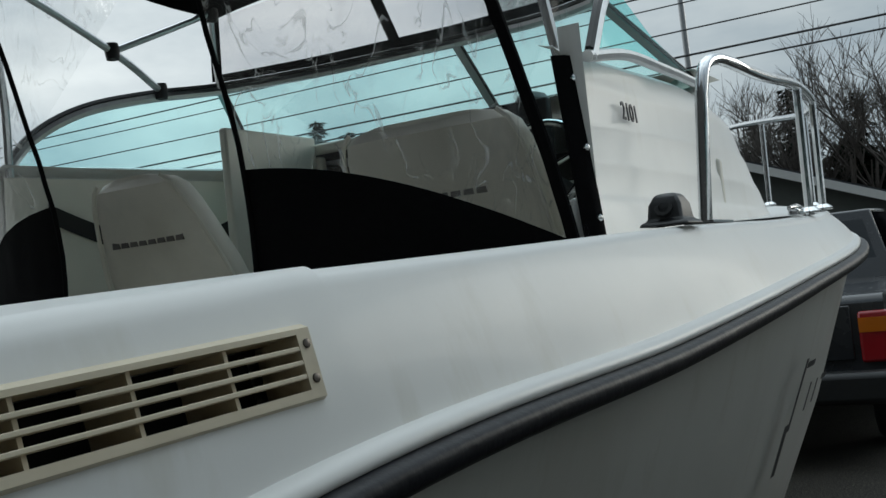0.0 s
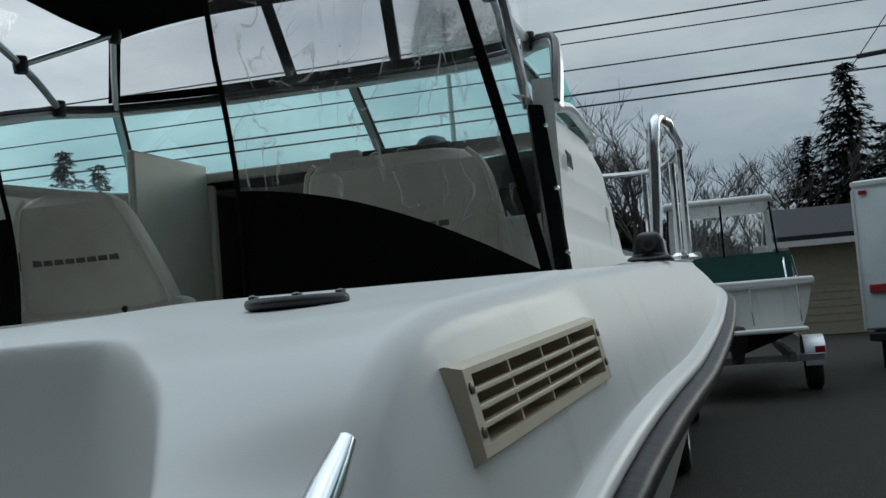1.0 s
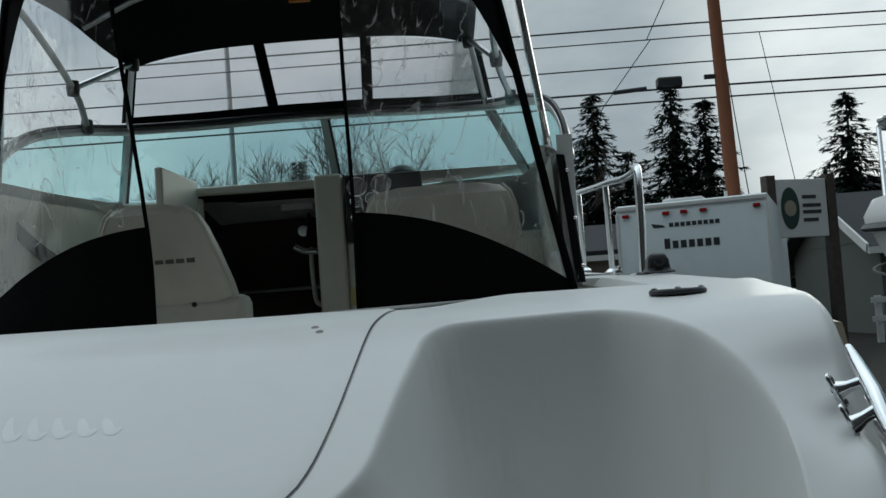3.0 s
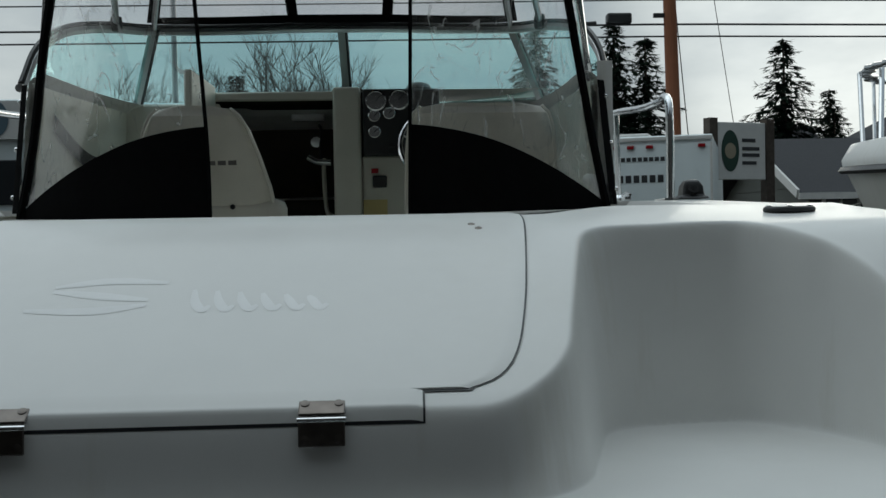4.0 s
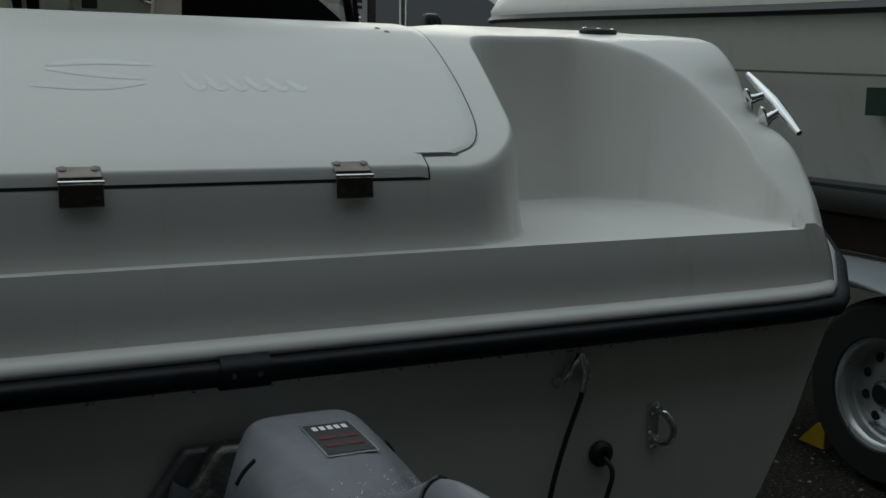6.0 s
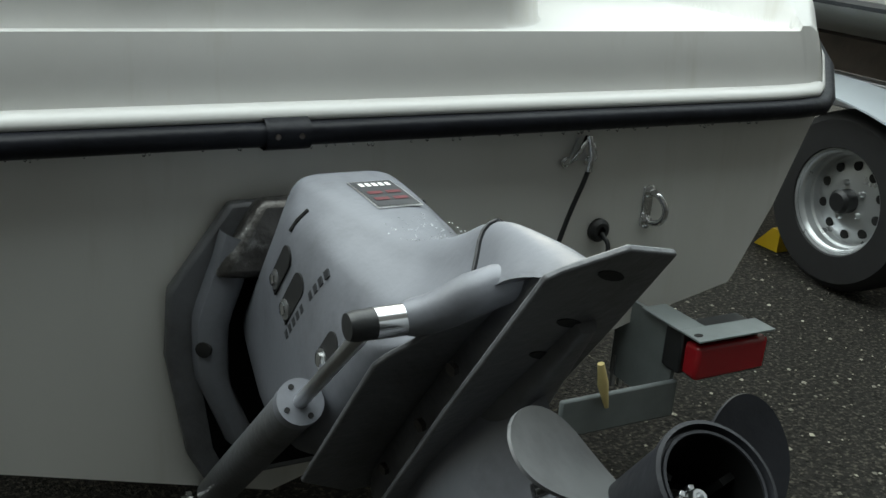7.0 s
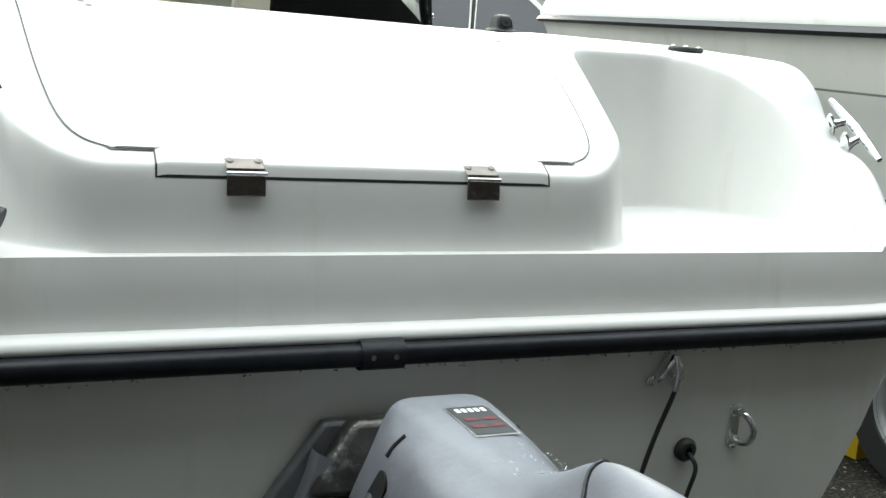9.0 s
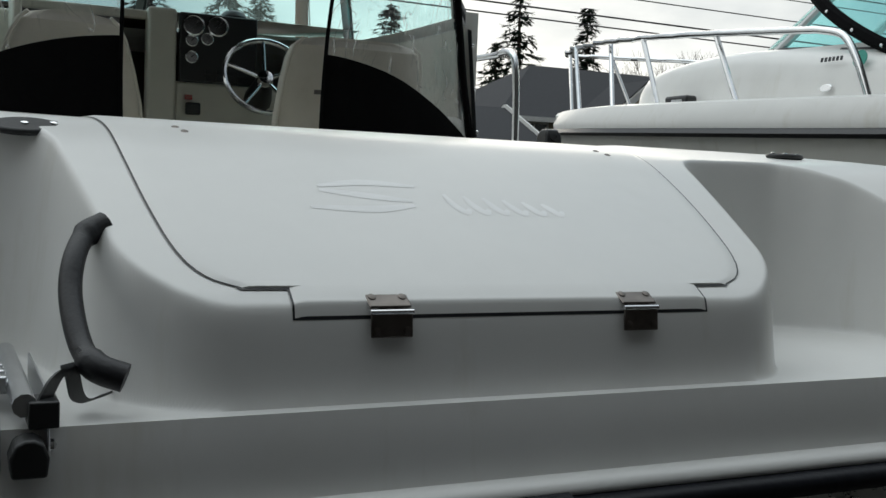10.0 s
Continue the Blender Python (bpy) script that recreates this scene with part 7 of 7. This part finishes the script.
def pickup():
    root = thing("pickup_truck", (0.1, 9.2, 0), "dark pickup truck parked ahead of the boat", "truck")
    cx, y0 = 0.10, 7.05
    bm = bmesh.new()
    prof = [(0, 0.50), (0, 1.06), (1.75, 1.10), (1.80, 1.12), (5.0, 1.05), (5.25, 0.9), (5.25, 0.45)]
    sheet([[(cx + x, y0 + y, z) for y, z in prof] for x in (-0.90, 0.90)], bm, close=True)
    for x in (-0.90, 0.90):
        bm.faces.new([bm.verts.new((cx + x, y0 + y, z)) for y, z in prof])
    part("body_shell", bm, CAR_PAINT, root, bevel=0.05)
    bm = sheet([[(cx + s * w, y0 + y, z) for s in (-1, 1)] for y, z, w in ((1.8, 1.1, 0.82), (2.05, 1.66, 0.66), (3.1, 1.68, 0.66), (3.9, 1.1, 0.82))])
    part("cab", solid(bm, 0.03), CAR_PAINT, root, bevel=0.04)
    part("rear_glass", sheet([[(cx + s * w, y0 + y - 0.01, z) for s in (-1, 1)] for y, z, w in ((1.86, 1.2, 0.70), (2.0, 1.58, 0.60))]), DARK_GLASS, root)
    for s in (-1, 1):
        lamp = part("tail_lamp", box((cx + s * 0.83 - 0.09, y0 - 0.03, 0.64), (cx + s * 0.83 + 0.09, y0 + 0.06, 0.96)), RED_LENS, root, "red and amber tail lamp", bevel=0.02)
        part("amber_segment", box((cx + s * 0.83 - 0.086, y0 - 0.036, 0.83), (cx + s * 0.83 + 0.086, y0 - 0.02, 0.92)), AMBER_LENS, lamp)
        for y in (1.0, 4.3):
            road_wheel(root, (cx + s * 0.80, y0 + y, 0.35), 0.35, 0.24, s)
    part("bumper", box((cx - 0.92, y0 - 0.18, 0.40), (cx + 0.92, y0 - 0.02, 0.60)), BLACK_PLASTIC, root, bevel=0.04)
    part("number_plate", box((cx - 0.15, y0 - 0.2, 0.47), (cx + 0.15, y0 - 0.185, 0.57)), WHITE_LENS, root)
    part("tailgate_panel", box((cx - 0.70, y0 - 0.015, 0.66), (cx + 0.70, y0 + 0.0, 1.0)), CAR_PAINT, root, bevel=0.008)


pickup()


# second trailer far off on the port side
def van_trailer():
    root = thing("camper_van", (-4.6, 12.5, 0), "white camper with dark windows and blue emblem", "camper")
    part("body_shell", box((-6.6, 12.0, 0.5), (-3.72, 17.5, 3.05)), RV_WHITE, root, bevel=0.06)
    part("roof_sign", box((-4.9, 11.94, 2.55), (-3.9, 11.99, 3.02)), TRIM_WHITE, root)
    part("emblem", prism(disc_outline(0.16, 20, 0, 0, 0.22), axes((-4.42, 11.94, 2.8), (0, -1, 0), (1, 0, 0)), 0.01), RV_BLUE, root)
    for x, z in ((-4.75, 1.75), (-4.2, 0.95)):
        part("window", box((x, 11.97, z), (x + 0.62, 11.995, z + 0.55)), DARK_GLASS, root, bevel=0.02)
    for x in (-6.3, -4.0):
        road_wheel(root, (x, 13.2, 0.36), 0.36, 0.24, -1 if x < -5 else 1)
    part("bumper", box((-6.5, 11.85, 0.42), (-3.8, 12.0, 0.6)), BLACK_PLASTIC, root)


van_trailer()


# ---- poles and wires ----
pole = part("utility_pole", tube([(7.42, 24.0, -0.1), (7.36, 24.0, 4.0), (7.24, 24.0, 9.4)], [0.19, 0.17, 0.14], sides=18), POLE, None, "red-brown wooden utility pole", category="utility pole")
part("transformer_can", box((5.75, 23.85, 6.24), (6.35, 24.15, 6.5)), BLACK_PLASTIC, pole, "black cable box", bevel=0.05)
part("splice_case", tube([(4.7, 24, 6.22), (5.5, 24, 6.27)], 0.055), BLACK_PLASTIC, pole, "black splice case")
part("pole_bracket", box((6.9, 23.95, 6.4), (7.3, 24.05, 6.5)), BLACK_PLASTIC, pole)
for z, r in ((7.78, 0.022), (7.46, 0.016), (6.83, 0.018), (6.24, 0.026), (5.95, 0.022)):
    pts = []
    for k in range(61):
        x = -40 + 100 * k / 60
        span = ((x - 7.3) / 42.0) % 1.0
        pts.append((x, 24.0, z - 0.10 * 4 * span * (1 - span)))
    part("overhead_wire", tube(pts, r, sides=5, caps=False), WIRE, None, "black overhead utility wire", category="wire", group="overhead wires")
part("guy_wire", tube([(7.35, 24, 7.7), (8.0, 25.2, 4.4), (8.9, 27, 0.5)], 0.014, sides=5), WIRE, None, "thin guy wire from the pole", category="wire", group="overhead wires")
part("guy_wire", tube([(8.3, 24, 7.45), (9.4, 25.5, 3.6)], 0.010, sides=5), WIRE, None, "thin guy wire from the pole", category="wire", group="overhead wires")
part("service_wire", tube([(5.7, 24, 7.46), (4.7, 25.5, 6.2), (8.3, 20, 12.0)][:2] + [(4.0, 26.5, 5.2)], 0.012, sides=5), WIRE, None, "thin dark service wire to the house", category="wire", group="overhead wires")
part("service_wire", tube([(5.6, 24, 7.46), (6.6, 20.5, 9.8)], 0.012, sides=5), WIRE, None, "thin dark service wire to the house", category="wire", group="overhead wires")
part("utility_pole", tube([(-5.02, 26.6, -0.1), (-5.02, 26.6, 5.0), (-5.05, 26.6, 9.6)], [0.09, 0.08, 0.07], sides=10), GALV, None, "thin grey pole among the bare trees", category="utility pole")

# ---- sign ----
sg = axes((7.55, 20.0, 2.86), (0.35, -0.94, 0), (0.94, 0.35, 0))
sign = part("yard_sign", box((-0.62, -0.58, 0), (0.62, 0.58, 0.12), turn=sg), TRIM_WHITE, None, "white board sign with green oval between posts", category="sign", bevel=0.01)
part("sign_oval", prism(disc_outline(0.22, 28, -0.28, 0.0, 0.42), sg @ Matrix.Translation((0, 0, 0.121)), 0.006), LETTER_GREEN, sign)
part("sign_disc", prism(disc_outline(0.14, 20, -0.28, 0.0, 0.16), sg @ Matrix.Translation((0, 0, 0.128)), 0.004), SIDING_TAN, sign)
for k, (w, y) in enumerate(((0.34, 0.22), (0.44, 0.05), (0.44, -0.08), (0.36, -0.24))):
    part("sign_bar", box((0.02, y - 0.035, 0.121), (0.02 + w, y + 0.035, 0.127), turn=sg), LETTER, sign)
for x in (-0.70, 0.74):
    part("sign_post", box((x - 0.1, -2.86, -0.06), (x + 0.1, 0.66, 0.14), turn=sg), BARK, sign)


# ---- houses ----
def gable_house(name, label, x0, x1, y0, y1, eave, ridge, wall, along="x", windows=(), hip=0.0):
    root = thing(name, ((x0 + x1) / 2, (y0 + y1) / 2, 0), label, "house")
    part("wall", box((x0, y0, -0.05), (x1, y1, eave)), wall, root)
    ov = 0.45
    if along == "x":
        ym = (y0 + y1) / 2
        for s, ya in ((-1, y0 - ov), (1, y1 + ov)):
            drop = (ridge - eave) / (ym - y0) * ov
            roof = part("roof", solid(sheet([[(x0 - ov, ya, eave - drop), (x1 + ov, ya, eave - drop)], [(x0 - ov + hip, ym, ridge), (x1 + ov - hip, ym, ridge)]]), 0.16), ROOF, root, "dark grey shingle roof")
            part("gutter", box((x0 - ov, ya - 0.06, eave - drop - 0.14), (x1 + ov, ya + 0.06, eave - drop + 0.02)), TRIM_WHITE, root)
        if hip:
            for xa, xr in ((x0 - ov, x0 - ov + hip), (x1 + ov, x1 + ov - hip)):
                part("hip_roof", solid(sheet([[(xa, y0 - ov, eave - drop), (xa, y1 + ov, eave - drop)], [(xr, ym - 0.02, ridge), (xr, ym + 0.02, ridge)]]), 0.16), ROOF, root, "dark grey shingle roof")
        for x in (x0 - ov - 0.02, x1 + ov + 0.02) if not hip else ():
            for ya, d in ((y0 - ov, -1), (y1 + ov, 1)):
                part("barge_board", box((-0.03, -0.11, 0), (0.03, 0.11, math.hypot(abs(ya - ym), ridge - eave + 0.45 * (ridge - eave) / (ym - y0))), turn=axes((x, ya, eave - 0.45 * (ridge - eave) / (ym - y0)), (0, ym - ya, ridge - eave + 0.45 * (ridge - eave) / (ym - y0)), (1, 0, 0))), TRIM_WHITE, root)
        for x, sx in ((x0, -1), (x1, 1)) if not hip else ():
            bm = prism([(y0, eave), (y1, eave), (ym, ridge - 0.05)], Matrix(((0, 0, 1, x - 0.02), (1, 0, 0, 0), (0, 1, 0, 0), (0, 0, 0, 1))), 0.04)
            part("gable_wall", bm, wall, root)
    else:
        xm = (x0 + x1) / 2
        for s, xa in ((-1, x0 - ov), (1, x1 + ov)):
            drop = (ridge - eave) / (xm - x0) * ov
            part("roof", solid(sheet([[(xa, y0 - ov, eave - drop), (xa, y1 + ov, eave - drop)], [(xm, y0 - ov, ridge), (xm, y1 + ov, ridge)]]), 0.16), ROOF, root, "dark grey shingle roof")
            part("barge_board", box((-0.11, -0.03, 0), (0.11, 0.03, math.hypot(xm - x0 + ov, ridge - eave + drop)), turn=axes((xa, y0 - ov - 0.02, eave - drop), (xm - xa, 0, ridge - eave + drop), (0, 1, 0)) @ Matrix.Rotation(radians(90), 4, "Z")), TRIM_WHITE, root)
        part("gable_wall", prism([(x0, eave), (x1, eave), (xm, ridge - 0.05)], Matrix(((1, 0, 0, 0), (0, 0, -1, y0 + 0.02), (0, 1, 0, 0), (0, 0, 0, 1))), 0.04), wall, root)
    for kx, kz, w, h in windows:
        win = part("window", box((kx, y0 - 0.05, kz), (kx + w, y0 + 0.02, kz + h)), DARK_GLASS, root, "dark window in white trim")
        part("window_frame", box((kx - 0.09, y0 - 0.035, kz - 0.09), (kx + w + 0.09, y0 - 0.004, kz + h + 0.09)), TRIM_WHITE, win)
        part("glazing_bar", box((kx + w / 2 - 0.025, y0 - 0.058, kz), (kx + w / 2 + 0.025, y0 - 0.05, kz + h)), TRIM_WHITE, win)
    z = 0.35
    bm = bmesh.new()
    while z < eave - 0.1:
        box((x0 - 0.012, y0 - 0.012, z), (x1 + 0.012, y0 + 0.01, z + 0.014), bm)
        z += 0.2
    part("siding_laps", bm, wall, root)
    return root


gable_house("grey_house", "grey-green bungalow with dark shingle roof and white trim", 10.9, 14.7, 24.5, 31.0, 2.3, 3.75, SIDING_GREY, "x", ((11.3, 0.8, 0.8, 1.2), (12.8, 0.8, 1.4, 1.1)))
gable_house("tan_house", "tan house with dark hipped roof and small front gable", 16.6, 30.0, 30.5, 38.0, 3.95, 6.0, SIDING_TAN, "x", ((17.3, 2.5, 1.0, 1.0), (18.9, 2.5, 0.9, 1.0), (25.0, 2.5, 1.4, 1.1)), 3.6)
gable_house("tan_porch", "tan porch gable with white trim on the house front", 19.9, 22.6, 29.0, 30.4, 3.9, 5.0, SIDING_TAN, "y", ((21.3, 2.5, 1.0, 1.0),))
gable_house("dark_house", "low dark house behind bare trees", -9.5, -1.0, 30.0, 37.0, 2.6, 4.2, SIDING_GREY, "y", ((-6.0, 0.9, 1.4, 1.2),))
gable_house("cream_shed", "cream shed with low roof beyond the boats", 3.3, 6.5, 30.0, 35.0, 2.7, 3.5, SIDING_TAN, "x", ())
gable_house("far_house", "distant house on the rise behind the trees", 19.0, 23.0, 52.0, 58.0, 5.0, 6.6, SIDING_TAN, "x", ((20.0, 3.6, 0.9, 0.9),))
fence = thing("rail_fence", (12, 21.5, 0), "white two-rail fence in front of the house", "fence")
for k in range(6):
    part("fence_post", box((9.5 + 2 * k, 21.45, 0), (9.62 + 2 * k, 21.55, 1.0)), TRIM_WHITE, fence)
for z in (0.45, 0.85):
    part("fence_rail", box((9.4, 21.43, z), (19.8, 21.47, z + 0.12)), TRIM_WHITE, fence)


# ---- trees ----
def conifer(x, y, h, spread, seed, label="tall dark green fir tree against the sky", gaps=0.0):
    rnd = random.Random(seed)
    root = thing("conifer", (x, y, 0), label, "tree", "conifers")
    part("trunk", tube([(x, y, -0.1), (x + 0.05, y, h * 0.5), (x, y, h * 0.98)], [h * 0.022, h * 0.014, 0.02], sides=8), BARK, root)
    verts, faces = [], []

    def spray(o, d, size):
        side = d.cross(Vector((rnd.uniform(-0.4, 0.4), rnd.uniform(-0.4, 0.4), 1))).normalized()
        for j in range(9):
            a = Vector((rnd.gauss(0, 0.35), rnd.gauss(0, 0.35), rnd.gauss(-0.12, 0.25)))
            p = o + d * size * rnd.uniform(0, 0.6)
            q = p + (d + a).normalized() * size * rnd.uniform(0.6, 1.1)
            w = side * size * rnd.uniform(0.18, 0.36)
            i = len(verts)
            verts.extend((p - w * 0.5, p + w * 0.5, q + w * 0.25, q - w * 0.25))
            faces.append((i, i + 1, i + 2, i + 3))

    z = h * rnd.uniform(0.06, 0.12)
    while z < h * 0.985:
        f = 1 - z / h
        L = spread * (f ** 0.95) * (1.06 - 0.25 * (f > 0.9))
        nb = 5 + int(6 * f)
        for b in range(nb):
            if rnd.random() < 0.10 + gaps:
                continue
            a = b * math.tau / nb + rnd.uniform(-0.45, 0.45)
            ln = max(0.15, L * rnd.uniform(0.55, 1.05) * (1.3 if rnd.random() < 0.14 else 1.0))
            steps = max(2, int(ln / (h * 0.019)))
            for s in range(steps + 1):
                t = s / steps
                droop = -0.22 * ln * t * t + 0.10 * ln * t ** 3
                p = Vector((x + math.cos(a) * ln * t, y + math.sin(a) * ln * t, z + droop + rnd.uniform(-0.03, 0.03) * h * 0.1))
                d = Vector((math.cos(a + rnd.uniform(-0.9, 0.9)), math.sin(a + rnd.uniform(-0.9, 0.9)), -0.25))
                spray(p, d, h * rnd.uniform(0.024, 0.046) * (0.7 + 0.5 * f))
        z += h * 0.017 * rnd.uniform(0.7, 1.4) * (0.75 + 0.7 * f)
    me = bpy.data.meshes.new("crown")
    me.from_pydata(verts, [], faces)
    me.materials.append(NEEDLE)
    ob = new("crown", me)
    ob.parent = root
    ob.matrix_parent_inverse = root.matrix_world.inverted()
    return root


for x, y, h, sp, sd in ((6.4, 40, 9.5, 2.5, 1), (9.5, 40, 9.6, 2.9, 2), (11.0, 41, 9.2, 2.2, 3), (4.9, 41, 7.0, 2.0, 4), (8.0, 42, 7.4, 2.4, 5), (-3.2, 44, 7.6, 2.0, 15), (-5.9, 45, 8.4, 2.1, 16), (-7.6, 46, 7.4, 2.2, 17), (16.5, 40.5, 9.0, 2.8, 6), (18.8, 41, 6.2, 1.0, 7), (-25.8, 40, 10.0, 2.2, 8), (-24.4, 40.5, 9.3, 2.3, 9), (-21.5, 41, 9.0, 2.1, 10), (26.6, 41, 9.9, 1.5, 11), (24.5, 46, 8.6, 2.6, 12), (21.2, 47, 7.8, 2.4, 13)):
    conifer(x, y, h, sp * 1.3, sd)
conifer(22.4, 40, 10.2, 2.6, 14, "sparse pine with open branches", 0.45)


def bare_tree(x, y, h, seed, label="leafless deciduous tree with fine twigs", width=1.0):
    rnd = random.Random(seed)
    root = thing("bare_tree", (x, y, 0), label, "tree", "bare trees")
    verts, faces = [], []

    def limb(p, d, ln, r, depth):
        steps = 3
        pts = [p]
        for s in range(steps):
            d = (d + Vector((rnd.gauss(0, 0.11), rnd.gauss(0, 0.11), rnd.gauss(0.05, 0.06)))).normalized()
            pts.append(pts[-1] + d * ln / steps)
        a = d.cross(Vector((0.3, 0.8, 0.2))).normalized()
        b = d.cross(a)
        base = len(verts)
        for i, q in enumerate(pts):
            rr = r * (1 - 0.55 * i / steps)
            for k in range(3):
                an = k * math.tau / 3
                verts.append(q + rr * (math.cos(an) * a + math.sin(an) * b))
        for i in range(steps):
            for k in range(3):
                faces.append((base + 3 * i + k, base + 3 * i + (k + 1) % 3, base + 3 * i + 3 + (k + 1) % 3, base + 3 * i + 3 + k))
        if depth == 0:
            return
        for c in range(3 if depth > 2 else 4):
            t = rnd.uniform(0.35, 1.0)
            q = pts[min(steps, int(t * steps) + 0)]
            nd = (d + width * Vector((rnd.gauss(0, 0.55), rnd.gauss(0, 0.55), rnd.uniform(-0.05, 0.45)))).normalized()
            limb(q, nd, ln * rnd.uniform(0.52, 0.78), max(0.010, r * 0.52), depth - 1)

    limb(Vector((x, y, 0)), Vector((rnd.gauss(0, 0.04), 0, 1)), h * 0.47, h * 0.013, 5)
    me = bpy.data.meshes.new("limbwork")
    me.from_pydata(verts, [], faces)
    me.materials.append(TWIG)
    ob = new("limbwork", me)
    ob.parent = root
    ob.matrix_parent_inverse = root.matrix_world.inverted()
    return root


bx = random.Random(5)
for x, y, h in ((-6.3, 40, 8.2), (-4.9, 42, 7.6), (-3.4, 41, 8.0), (-2.0, 40, 8.7), (-0.4, 43, 7.2), (1.2, 42, 6.2), (2.3, 40, 6.6), (3.4, 43, 7.3), (4.4, 40, 8.0), (6.0, 43, 7.2), (5.2, 45, 8.6), (-8.2, 41, 7.0), (13.1, 44, 5.6), (14.4, 45, 5.8), (19.9, 44, 5.6), (28.4, 43, 8.6), (29.8, 42, 9.2), (31.5, 44, 8.8), (33.5, 43, 9.4), (25.6, 44, 7.2), (-12, 42, 7.5), (-16, 43, 7.2), (-7.1, 42, 8.4), (-5.6, 41, 8.8), (-4.2, 40, 8.6), (-2.8, 42, 8.2), (-1.2, 41, 7.6), (0.5, 40, 7.2), (-9.4, 40, 7.6), (-10.6, 43, 8.0)):
    bare_tree(x, y, h * (1.28 if x < 1 else 1.1), int(x * 10) + 77)

# dark undergrowth and far woods along the yard's edge
verts, faces = [], []
rnd = random.Random(3)
for k in range(16000):
    x = rnd.uniform(-45, 50) if k < 9000 else rnd.gauss(-3.0, 4.5)
    hgt = (2.6 if k < 9000 else 5.2 * math.exp(-((x + 3.0) / 7.0) ** 2)) + 1.6 * noise.noise(Vector((x * 0.25, 3, 0))) + 1.2 * noise.noise(Vector((x * 0.9, 7, 0)))
    z = hgt * rnd.random() ** 0.7
    p = Vector((x, 47 + rnd.uniform(-2.5, 3), max(0.05, z)))
    d = Vector((rnd.gauss(0, 1), rnd.gauss(0, 0.6), rnd.gauss(0.4, 0.8))).normalized() * rnd.uniform(0.3, 0.7)
    s = d.cross(Vector((0, 1, 0.2))).normalized() * rnd.uniform(0.06, 0.2)
    i = len(verts)
    verts.extend((p - s, p + s, p + d))
    faces.append((i, i + 1, i + 2))
me = bpy.data.meshes.new("undergrowth")
me.from_pydata(verts, [], faces)
me.materials.append(SCRUB)
tagged(new("undergrowth", me), "dark tangled undergrowth along the yard's edge", "undergrowth", kind="stuff")
bm = sheet([[(-120 + 8 * k, 60 + 4 * math.sin(k), z * (2.6 + 0.9 * noise.noise(Vector((k * 0.6, 1, 0))))) for k in range(32)] for z in (-0.1, 1)])
part("backdrop", bm, SCRUB, None, "far line of dark woods", category="woods", kind="structure", smooth=False)

# pale grit and leaf scraps on the asphalt beside the boats
verts, faces = [], []
rnd = random.Random(17)
for k in range(1500):
    x, y = rnd.uniform(0.7, 2.6), rnd.uniform(-1.0, 3.2)
    r = rnd.choice((0.002, 0.003, 0.004, 0.004, 0.006, 0.009))
    a = rnd.uniform(0, math.tau)
    i = len(verts)
    z = 0.008 * noise.noise(Vector((x * 0.5, y * 0.5, 0)))
    for j in range(4):
        q = a + j * math.tau / 4
        verts.append((x + r * rnd.uniform(0.6, 1.2) * math.cos(q), y + r * rnd.uniform(0.6, 1.2) * math.sin(q), z + 0.002))
    verts.append((x, y, z + 0.002 + r * 0.5))
    faces.extend([(i + j, i + (j + 1) % 4, i + 4) for j in range(4)])
me = bpy.data.meshes.new("ground_litter")
me.from_pydata(verts, [], faces)
me.materials.append(material("pale_grit", (0.30, 0.28, 0.23), 0.8, vary=0.3, scale=20, island=0.6))
tagged(new("ground_litter", me), "pale grit and leaf scraps on wet asphalt", "litter", kind="stuff")
